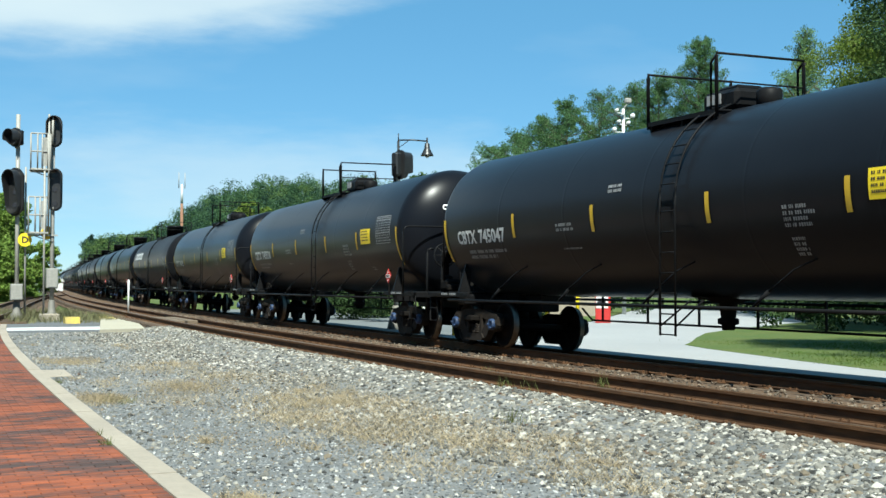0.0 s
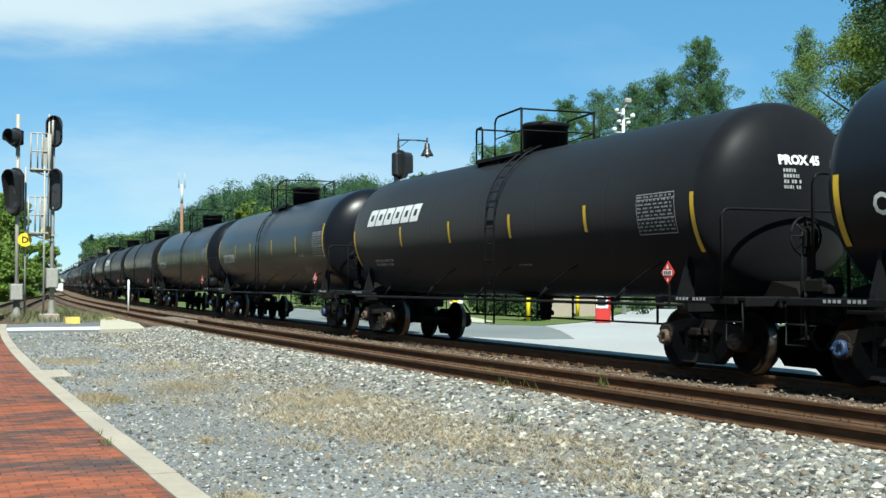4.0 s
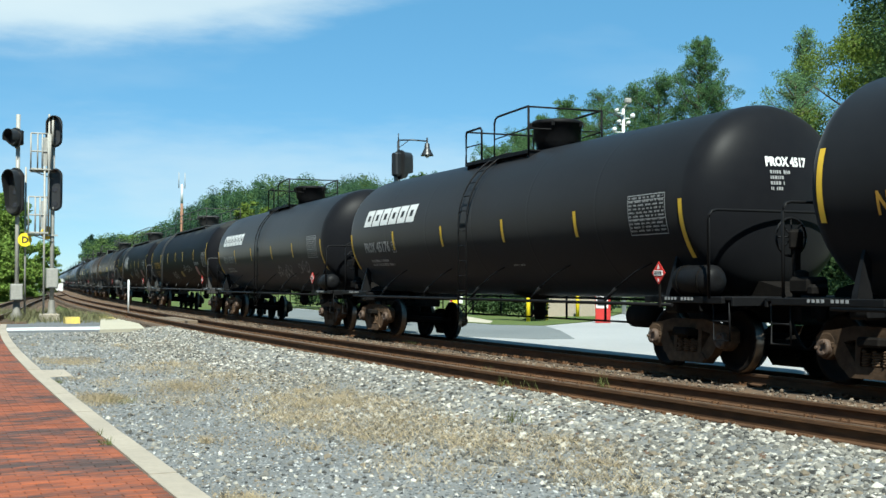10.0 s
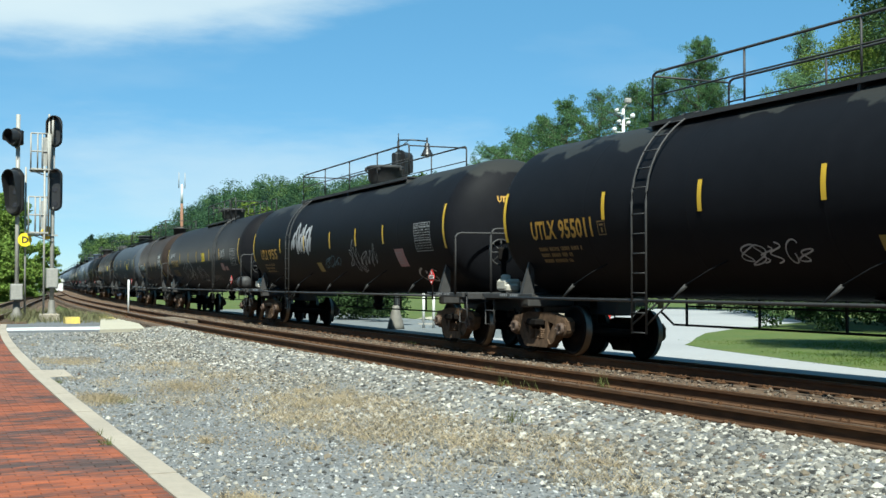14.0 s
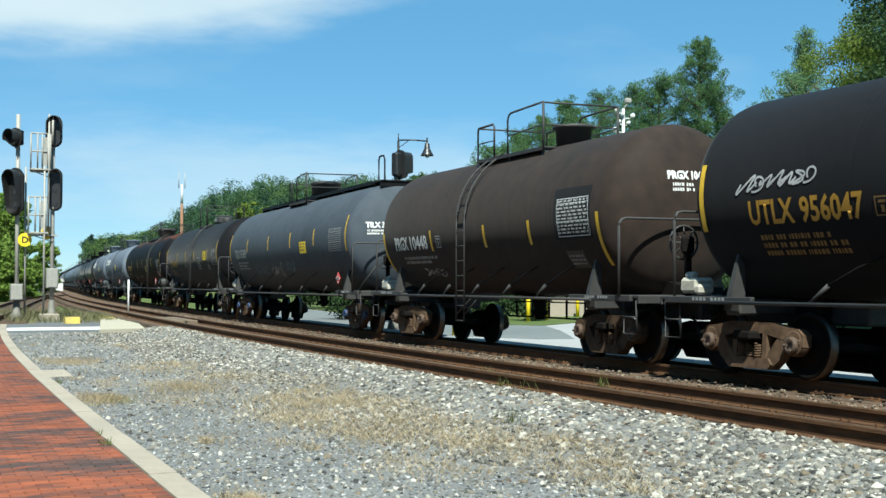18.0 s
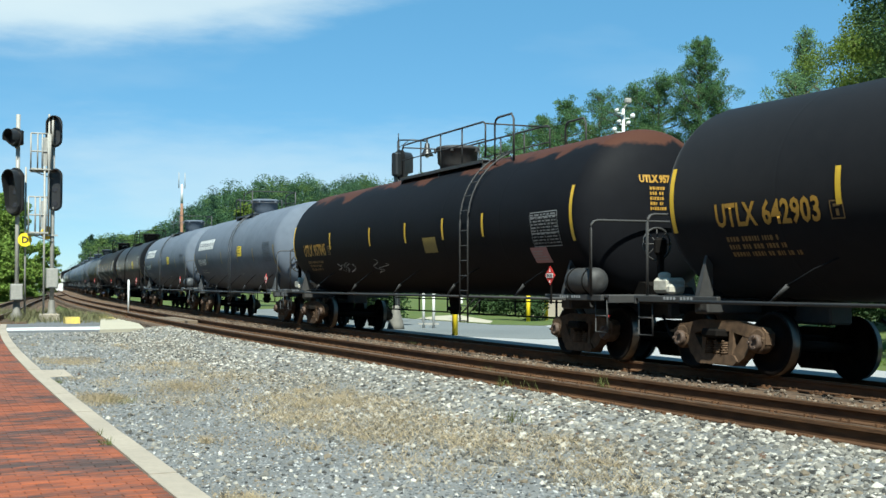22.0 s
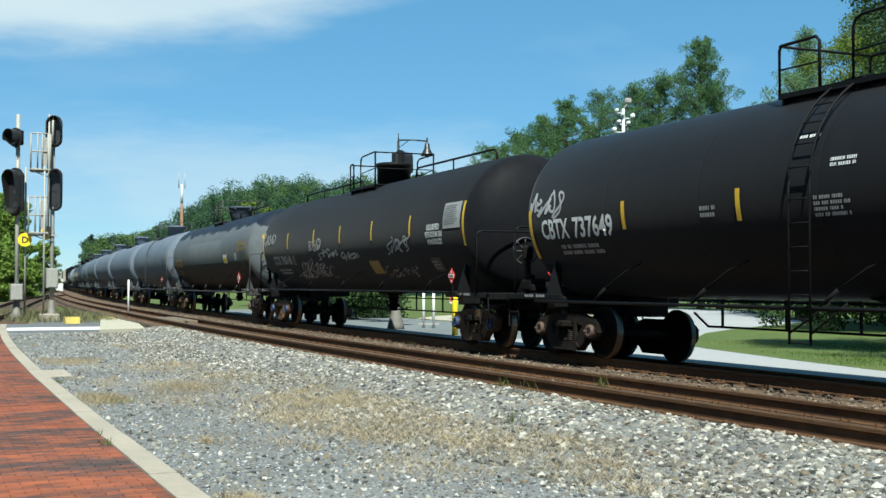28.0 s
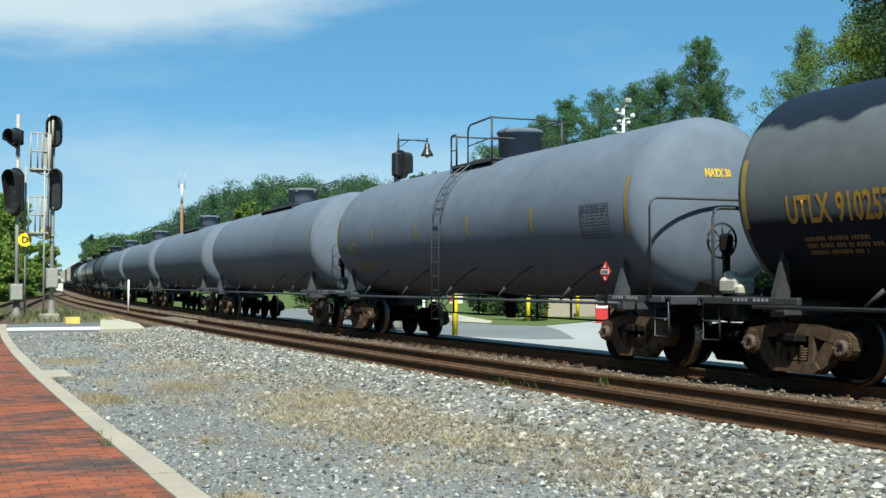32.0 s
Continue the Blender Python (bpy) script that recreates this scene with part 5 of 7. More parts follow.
spec(4, P_GLOSS, "black tank car with white lettering and a tall valve drum", (4.6, 7.15, 10.42, 13.56), ZU, ZEU, 8.68, ("drum", 7.6, 12.9, 9.24), gatx("237089", 60, [plate(8.95, 9.5, 1.33, 1.62, M_DULLYELLOW, 0, None, 1, "slanted yellow patch"), scrawl(12.4, 12.8, 1.45, 1.9, M_SPRAY, 7, 1, 0.02)]), blue=True, cast=M_TRUCKBLACK)
spec(5, P_GLOSS, "black tank car with white lettering and an air reservoir", (4.64, 7.42, 11.05, 13.55), ZU, ZEU, 10.2, ("drum", 8.0, 12.8, 9.6), gatx("237090", 70) + [reservoir(M_BLACKPAINT)], blue=True, cast=M_TRUCKBLACK)
spec(6, P_SATIN, "satin black tank car with yellow lettering", (4.7, 7.38, 10.25, 13.1), ZU, ZEU, 8.6, ("drum", 7.85, 12.6, 9.42), [class_box(4.75, 2.08), text("NATX", 2.40, 3.22, 2.10, 2.38, M_ORANGE), text("303580", 3.32, 4.58, 2.10, 2.38, M_ORANGE), rows(3, 2.6, 4.4, 1.66, 1.98, M_DIMORANGE, 80), rows(3, 8.9, 9.6, 1.62, 1.95, M_DIMORANGE, 81), grid(15.15, 16.15, 1.99, 2.58, DW, 82), placard(15.4, 1.50), brake_stand(M_BLACKPAINT, M_DARKSTEEL), head_text("NATX 3035", -0.25, 0.42, 3.02, 3.14, M_ORANGE), head_rows(4, -0.05, 0.42, 2.56, 2.94, M_ORANGE, 83)], brace=True)
spec(7, P_SATIN, PRO, (4.48, 7.41, 10.43, 13.3), (2.08, 2.52), (1.66, 2.54), 8.77, ("pan", 7.3, 12.5, 9.95), procor("PROX", "45176", 90) + [class_box(4.30, 2.02), reservoir(M_BLACKPAINT)], cylinder=True)
spec(8, P_SATIN, "satin black tank car with a white company mark and graffiti", (4.56, 7.36, 10.46, 13.26), (2.08, 2.52), (1.66, 2.54), 8.65, ("pan", 7.3, 12.6, 9.95), procor("PROX", "45151", 100) + [class_box(4.30, 2.02), reservoir(M_BLACKPAINT), scrawl(10.6, 12.6, 1.40, 2.05, M_SPRAY, 5, 6, 0.022), scrawl(13.4, 14.6, 1.5, 2.1, M_SPRAY, 6, 4, 0.022)], cylinder=True)


def utlx(num, seed, extra, orange=M_ORANGE):
    return [text("UTLX", 2.48, 3.36, 2.08, 2.40, orange), text(num, 3.48, 4.60, 2.08, 2.40, orange), rows(3, 2.6, 4.2, 1.62, 1.98, M_DIMORANGE, seed), class_box(4.78 if len(num) > 3 else 4.2, 2.08, M_DIMORANGE, 0.24), brake_stand(M_DUSTYSTEEL, M_VALVE), head_text("UTLX " + num[:3], -0.50, 0.10, 3.02, 3.14, M_ORANGE), head_rows(5, -0.32, 0.08, 2.50, 2.94, M_ORANGE, seed + 1)] + extra


spec(9, P_DUSTTOP, "matte black tank car with graffiti and a long top railing", (5.0, 7.64, 10.23, 12.56, 15.66), (2.33, 2.79), (2.06, 2.99), 6.2, ("pan", 5.4, 14.9, 11.0), utlx("955011", 110, [grid(17.75, 18.75, 2.03, 2.58, DW, 111), plate(15.72, 16.28, 1.65, 2.03, M_PINK, 5, M_DULLWHITE, 112, "faded pink notice"), plate(16.88, 17.2, 1.62, 1.86, M_DUSTYSTEEL, 3, DW, 113, "framed paper notice"), scrawl(8.3, 9.7, 1.48, 1.95, M_SPRAY, 12, 6, 0.025), scrawl(12.4, 14.6, 1.78, 2.2, M_SPRAY, 13, 9, 0.015), scrawl(15.7, 16.9, 2.08, 2.26, M_SPRAY, 14, 7, 0.025), plate(11.0, 11.65, 1.60, 1.86, M_DULLYELLOW, 0, None, 115, "yellow patch"), placard(18.0, 1.50)]), steel=M_DUSTYSTEEL, rail_z=1.0)
spec(10, P_DUSTTOP, "matte black tank car with a white splash of spray paint", (5.06, 7.9, 10.58, 12.91, 15.08), (2.25, 2.70), (2.04, 2.99), 6.35, ("pan", 5.3, 15.0, 11.0), utlx("955", 120, [grid(17.25, 18.2, 2.03, 2.62, DW, 121), plate(15.75, 16.35, 1.68, 2.10, M_PINK, 5, M_DULLWHITE, 122, "faded pink notice"), scrawl(6.6, 8.6, 2.0, 3.2, M_SPRAY, 23, 9, 0.11), scrawl(12.1, 14.3, 1.5, 2.5, M_SPRAY, 24, 7, 0.025), scrawl(9.8, 11.2, 1.7, 2.1, M_BLUESPRAY, 25, 5, 0.02), plate(8.85, 9.3, 1.62, 1.88, M_DULLYELLOW, 0, None, 26, "yellow patch"), scrawl(16.6, 17.6, 1.3, 1.8, M_SPRAY, 27, 3, 0.05), placard(17.95, 1.50)]), steel=M_DUSTYSTEEL, rail_z=1.0)
spec(11, P_MATTE, "matte black tank car with large looping graffiti", (5.22, 7.72, 9.89, 13.04, 15.3), (2.22, 2.68), (2.02, 2.98), 14.6, ("pan", 8.9, 13.9, 10.65), utlx("956047", 130, [grid(17.5, 18.5, 2.00, 2.58, DW, 131), plate(11.17, 11.92, 2.22, 2.57, M_SIGNYELLOW, 3, M_BLACKPRINT, 132, "yellow warning notice"), scrawl(5.9, 8.6, 1.40, 2.50, M_SPRAY, 33, 5, 0.035), scrawl(2.4, 3.8, 2.46, 2.82, M_SPRAY, 34, 7, 0.03), scrawl(9.4, 11.4, 1.35, 2.3, M_SPRAY, 35, 5, 0.03), scrawl(15.2, 16.4, 2.2, 2.7, M_SPRAY, 36, 5, 0.03), plate(15.35, 15.95, 1.80, 2.08, M_PINK, 4, M_DULLWHITE, 137, "faded pink notice"), plate(16.1, 16.6, 1.80, 1.95, M_PINK, 2, M_DULLWHITE, 138, "faded pink notice"), scrawl(15.4, 17.2, 1.2, 1.75, M_SPRAY, 39, 6, 0.025), plate(12.3, 14.1, 1.42, 1.62, M_DUSTYSTEEL, 0, None, 139, "grey repaired patch"), placard(17.75, 1.50), reservoir(M_DUSTYSTEEL), top_hoop(14.5, 15.4, M_DUSTYSTEEL)]), steel=M_DUSTYSTEEL, rail_z=1.0, long_rail=True)
spec(12, P_BROWN, "short sooty brown tank car with white lettering", (4.37, 7.15, 9.12), (2.0, 2.45), (1.58, 2.48), 6.24, ("man", 5.5, 9.3, 8.2), [class_box(4.62, 2.06), text("PRGX", 2.15, 2.95, 2.06, 2.36, W), text("10448", 3.10, 4.12, 2.06, 2.36, W), rows(2, 2.5, 4.6, 1.70, 1.92, DW, 140), plate(10.1, 11.4, 2.05, 2.95, P_MATTE, 0, None, 141, "dark repainted patch"), grid(10.25, 11.3, 2.12, 2.74, W, 142), scrawl(3.3, 4.4, 1.42, 1.70, M_SPRAY, 41, 5, 0.022), plate(10.3, 10.9, 1.55, 1.85, M_DUSTYSTEEL, 3, DW, 143, "framed paper notice"), brake_stand(M_DUSTYSTEEL, M_VALVE), head_text("PRGX 10448", -0.5, 0.3, 3.02, 3.15, W), head_rows(2, -0.42, 0.1, 2.78, 2.95, W, 144)], steel=M_DUSTYSTEEL, rail_z=1.0)
spec(13, P_SLATE, "slate grey tank car with a walkway along its top", (4.47, 7.66, 10.61, 13.38), (2.38, 2.86), (2.14, 3.10), 8.71, ("drum", 8.0, 12.2, 9.5), [text("TILX", 2.36, 3.15, 2.20, 2.50, DW), text("352459", 3.25, 4.23, 2.20, 2.50, DW), rows(3, 2.6, 4.4, 1.75, 2.08, DW, 150), plate(11.75, 12.5, 2.18, 2.53, M_SIGNYELLOW, 3, M_BLACKPRINT, 151, "yellow warning notice"), grid(14.95, 16.1, 2.20, 2.77, DW, 152), scrawl(7.5, 9.0, 1.45, 2.05, M_SPRAY, 51, 6, 0.025), scrawl(9.6, 10.6, 1.6, 2.15, M_BLUESPRAY, 52, 5, 0.035), scrawl(5.2, 6.8, 1.5, 2.1, M_BLUESPRAY, 53, 5, 0.025), head_text("TILX 352459", -1.08, -0.16, 2.76, 2.90, W), head_rows(2, -1.05, -0.36, 2.54, 2.70, W, 153), deck_walk(2.7, 16.2, M_BLACKPAINT), placard(15.6, 1.50), brake_stand(M_DUSTYSTEEL, M_VALVE)], steel=M_DUSTYSTEEL, blue=True, noladder=True, brace=True)
spec(14, P_MATTE, "matte black tank car with orange lettering", (4.96, 7.4, 9.81, 13.15), (2.26, 2.74), (2.03, 2.99), 9.32, ("box", 7.6, 12.2, 9.0), utlx("642903", 160, [plate(12.0, 12.78, 2.27, 2.66, M_SIGNYELLOW, 3, M_BLACKPRINT, 161, "yellow warning notice"), grid(14.1, 15.1, 2.08, 2.66, DW, 162), rows(4, 7.0, 7.8, 2.0, 2.35, DW, 163), rows(5, 10.6, 11.6, 1.85, 2.45, DW, 164), rows(3, 12.9, 13.6, 1.85, 2.1, DW, 165), rows(1, 7.3, 7.9, 3.0, 3.06, DW, 166), placard(14.2, 1.52, -1.6, False, 0.16, True)]), steel=M_DUSTYSTEEL, rail_z=1.0)
spec(15, P_RUSTTOP, "black tank car with a rust-streaked top", (5.1, 8.43, 10.95, 13.22, 15.3), (2.22, 2.68), (2.02, 2.98), 14.6, ("pan", 8.9, 13.9, 10.6), utlx("957845", 170, [plate(12.0, 12.76, 1.96, 2.30, M_DULLYELLOW, 0, None, 171, "yellow patch"), grid(17.45, 18.45, 1.97, 2.55, DW, 172), plate(17.2, 17.85, 1.66, 1.94, M_PINK, 4, M_DULLWHITE, 173, "faded pink notice"), scrawl(5.2, 6.6, 1.55, 1.95, M_SPRAY, 61, 5, 0.015), scrawl(8.3, 9.2, 1.5, 2.0, M_SPRAY, 62, 2, 0.015), placard(17.75, 1.50), reservoir(M_DUSTYSTEEL), top_hoop(14.5, 15.4, M_DUSTYSTEEL)]), steel=M_DUSTYSTEEL, rail_z=1.0, long_rail=True)
spec(16, P_GREY, "light grey tank car with a white company mark", (4.5, 7.58, 10.69, 13.45), (2.08, 2.52), (1.66, 2.56), 9.81, ("pan", 7.4, 12.0, 8.9), procor("PROX", "45467", 180, W, M_BLACKPRINT, M_GREYSTEEL) + [plate(10.8, 11.55, 2.28, 2.65, M_SIGNYELLOW, 3, M_BLACKPRINT, 181, "yellow warning notice")], steel=M_GREYSTEEL, mark=M_DULLYELLOW)
spec(17, P_GREY, "light grey tank car with an air reservoir at its end", (4.53, 7.64, 10.7, 13.56), (2.08, 2.52), (1.66, 2.56), 8.87, ("pan", 7.5, 12.4, 10.1), procor("PROX", "47", 190, W, M_BLACKPRINT, M_GREYSTEEL) + [reservoir(M_GREYSTEEL), plate(10.7, 11.5, 2.26, 2.62, M_SIGNYELLOW, 3, M_BLACKPRINT, 191, "yellow warning notice"), scrawl(11.4, 13.2, 1.5, 2.1, M_DUSTYSTEEL, 63, 6, 0.02)], steel=M_GREYSTEEL, mark=M_DULLYELLOW)
spec(18, P_SATIN, "satin black tank car with white lettering and a spray tag", (4.57, 7.49, 10.77, 13.6), ZS, ZE, 8.85, ("pan", 7.6, 12.9, 10.0), [text("CBTX", 1.85, 2.80, 2.08, 2.42, W), text("737649", 2.95, 4.22, 2.08, 2.42, W), rows(2, 2.4, 4.3, 1.75, 1.98, DW, 200), scrawl(1.5, 2.6, 2.42, 3.0, M_SPRAY, 71, 5, 0.05), plate(12.28, 12.96, 2.19, 2.66, M_SIGNYELLOW, 2, M_BLACKPRINT, 201, "yellow warning notice"), grid(15.2, 16.2, 2.25, 2.9, DW, 202), rows(2, 6.6, 7.2, 2.2, 2.4, DW, 203), rows(4, 9.0, 9.7, 2.1, 2.4, DW, 204), rows(2, 9.3, 9.9, 2.72, 2.86, W, 205), rows(1, 8.6, 9.2, 3.15, 3.22, W, 206), scrawl(10.7, 12.4, 1.4, 2.0, M_SPRAY, 72, 9, 0.015), rows(2, 12.3, 12.9, 1.75, 1.95, DW, 207), placard(15.4, 1.5, -1.60, False, 0.2), brake_stand(M_DUSTYSTEEL, M_DARKSTEEL)], steel=M_BLACKPAINT, cast=M_TRUCKBLACK)
spec(19, P_MATTE, "black tank car with graffiti along its side", (4.54, 7.44, 9.99, 12.66, 15.39), (2.36, 2.84), (2.06, 2.99), 11.17, ("drum", 8.9, 13.5, 10.2), [class_box(4.90, 1.86), text("CTCX", 2.55, 3.40, 1.88, 2.16, DW), text("780148", 3.52, 4.70, 1.88, 2.16, DW), rows(2, 2.8, 4.6, 1.55, 1.78, DW, 210), plate(17.42, 18.36, 2.45, 3.00, M_DULLWHITE, 9, M_BLACKPRINT, 211, "white table of stencilled test data"), text("LIQUEFIED", 16.45, 17.2, 2.46, 2.58, W, 0.006), text("PETROLEUM GAS", 16.35, 17.35, 2.30, 2.42, W, 0.006), text("NON-ODORIZED", 16.45, 17.3, 2.14, 2.26, W, 0.006), scrawl(1.45, 3.0, 2.45, 2.95, M_DULLWHITE, 87, 5, 0.05), scrawl(5.6, 8.0, 1.42, 2.18, M_SPRAY, 88, 9, 0.035), scrawl(5.0, 6.2, 1.42, 1.62, M_SPRAY, 89, 6, 0.02), scrawl(6.9, 8.1, 2.2, 2.62, M_SPRAY, 81, 5, 0.04), scrawl(8.0, 9.6, 1.95, 2.3, M_SPRAY, 82, 5, 0.035), scrawl(9.9, 11.4, 1.85, 2.2, M_SPRAY, 83, 6, 0.028), scrawl(5.0, 8.6, 1.4, 1.9, M_SPRAY, 84, 10, 0.018), scrawl(13.9, 15.4, 1.95, 2.5, M_SPRAY, 85, 6, 0.032), plate(12.0, 12.75, 1.52, 1.85, M_DULLYELLOW, 0, None, 212, "yellow patch"), scrawl(12.9, 15.2, 1.4, 1.8, M_SPRAY, 86, 8, 0.015), plate(16.3, 16.85, 1.55, 1.85, M_DUSTYSTEEL, 3, DW, 213, "framed paper notice"), placard(17.5, 1.52), placard(18.7, 1.48, on_end=True, number="1075"), top_walk(3.0, 8.9, M_BLACKPAINT), top_walk(13.0, 17.9, M_BLACKPAINT), brake_stand(M_DUSTYSTEEL, M_DARKSTEEL)], noladder=True, blue=True, rail_z=1.08)
spec(20, P_TWOTONE, "grey tank car with black repainted top and belly", (5.2, 8.37, 11.56, 15.24), (2.23, 2.70), (2.02, 2.96), 5.9, ("pan", 8.9, 11.4, 10.62), [plate(6.1, 13.95, 2.11, 3.04, P_PATCH, 0, None, 220, "grey overpainted band"), grid(17.5, 18.5, 1.86, 2.40, M_BLACKPRINT, 221), text("LIQUEFIED PETROLEUM", 17.0, 18.45, 2.68, 2.82, M_DULLYELLOW, 0.006), text("GAS/NON-ODORIZED", 17.1, 18.35, 2.50, 2.63, M_DULLYELLOW, 0.006), plate(14.35, 15.1, 2.07, 2.40, W, 0, None, 222, "white and yellow notice"), plate(14.40, 15.05, 2.10, 2.28, M_SIGNYELLOW, 2, M_BLACKPRINT, 223, "yellow notice"), plate(16.6, 17.0, 2.14, 2.42, DW, 0, None, 224, "pale patch"), placard(17.4, 1.56, -1.6, False, 0.19, number="1075"), placard(18.8, 1.42, on_end=True, size=0.21, number="1075"), head_text("UTLX 910253", -1.02, -0.14, 2.88, 3.02, M_YELLOW), head_rows(4, -0.92, -0.35, 2.46, 2.82, M_YELLOW, 225), text("UTLX", 2.3, 3.1, 2.06, 2.42, M_ORANGE), text("910253", 3.2, 4.1, 2.06, 2.42, M_ORANGE), rows(3, 2.5, 4.0, 1.62, 1.92, M_DIMORANGE, 226), top_walk(3.0, 8.8, M_BLACKPAINT), top_walk(12.6, 17.9, M_BLACKPAINT), head_ladder(M_GREYSTEEL), brake_stand(M_DUSTYSTEEL, M_VALVE)], steel=M_DUSTYSTEEL, mark=M_DULLYELLOW, noladder=True, deck=2.0, dome_paint=P_SLATE)
NAT = "light grey tank car with faded yellow stripes"
spec(21, P_GREY, NAT, (4.25, 7.19, 10.04, 12.92), (2.24, 2.66), (2.06, 3.0), 8.56, ("drum", 7.7, 13.0, 9.5), [grid(14.75, 15.65, 2.06, 2.58, M_BLACKPRINT, 230), placard(15.1, 1.55), text("NATX", 2.3, 3.0, 2.06, 2.34, M_DULLYELLOW), rows(3, 2.4, 4.2, 1.6, 1.9, M_DULLYELLOW, 231), head_text("NATX 30", -0.42, 0.06, 2.98, 3.1, M_YELLOW), brake_stand(M_GREYSTEEL, M_GREYSTEEL)], steel=M_GREYSTEEL, mark=M_DULLYELLOW, rails=((0.70, 1.55, 2.60), (0.66, 1.40, 2.36)))

# the cars that follow, seen only from afar
g = GAPS[-1]
FAR = [(P_GREY, 18.1)] * 4 + [(P_SLATE, 13.0), (P_SATIN, 18.1), (P_SATIN, 18.1), (P_WHITEISH, 18.1), (P_MATTE, 18.1)]
for p, L in FAR:
    pale = p in (P_GREY, P_WHITEISH, P_SLATE)
    SPECS.append(dict(s=g - L / 2, L=L, a=1.47, b=L - 1.47, paint=p, label="light grey tank car behind others of its kind" if pale else "black tank car toward the end of the train", ladder=L / 2 + 0.6, dome=("pan", L / 2 - 1.6, L / 2 + 3.0, L / 2 + 1.2), steel=M_GREYSTEEL if pale else M_BLACKPAINT, near=False, stripes=[(1.47, 2.04, 2.98), (L - 1.47, 2.04, 2.98)], mark=M_DULLYELLOW))
    g -= L
for sp in SPECS:
    make_car(sp)

P_HOPPER = mat("beige_hopper_paint", (0.264, 0.246, 0.211), (0.193, 0.176, 0.152), rough=0.7, scale=3, big=0.5, bump=0.06)


def hopper_car(s, L, paint, label):
    car = thing("hopper_car", label, "hopper car", None, "hopper cars of the freight train")
    body = Build()
    o = [(-1.45, 1.5), (-1.55, 1.9), (-1.55, 4.1), (-0.9, 4.5), (0.9, 4.5), (1.55, 4.1), (1.55, 1.9), (1.45, 1.5)]
    n = len(o)
    h = L / 2 - 1.0
    body.add([(-h, y, z) for y, z in o] + [(h, y, z) for y, z in o], [tuple(range(n - 1, -1, -1)), tuple(range(n, 2 * n))] + [(i, (i + 1) % n, (i + 1) % n + n, i + n) for i in range(n)])
    part("body", body, paint, car)
    for k in range(12):
        x = -h + 0.3 + (2 * h - 0.6) * k / 11
        for t in (-1, 1):
            part("rib", shared(("rib", paint.name), lambda: Build().box((0, 0, 2.95), (0.12, 0.10, 2.3)).mesh("rib")), paint, car, "", Matrix.Translation((x, t * 1.58, 0)))
    for k in (-1, 0, 1):
        part("chute", Build().add([(k * 4.2 - 1.8, -1.4, 1.5), (k * 4.2 + 1.8, -1.4, 1.5), (k * 4.2 + 1.8, 1.4, 1.5), (k * 4.2 - 1.8, 1.4, 1.5), (k * 4.2 - 0.5, -0.5, 0.6), (k * 4.2 + 0.5, -0.5, 0.6), (k * 4.2 + 0.5, 0.5, 0.6), (k * 4.2 - 0.5, 0.5, 0.6)], [(0, 1, 5, 4), (1, 2, 6, 5), (2, 3, 7, 6), (3, 0, 4, 7), (4, 5, 6, 7)]), paint, car)
    part("roof_walk", Build().box((0, 0, 4.56), (2 * h, 0.7, 0.06)), M_GALV, car)
    for t in (-1, 1):
        part("end_sill", Build().box((t * (L / 2 - 1.0), 0, 1.05), (2.0, 2.6, 0.25), bevel=0.02), M_DARKSTEEL, car)
    trucks = [make_truck(car, q * (L / 2 - 2.2), False, False, M_TRUCK) for q in (-1, 1)]
    CARS.append((car, dict(s=s, near=False), trucks))


for k in range(9):
    hopper_car(g - 8.8, 17.6, P_HOPPER if k not in (0, 3) else P_MATTE, "beige covered hopper car at the end of the train" if k not in (0, 3) else "dark covered hopper car behind the tank cars")
    g -= 17.6


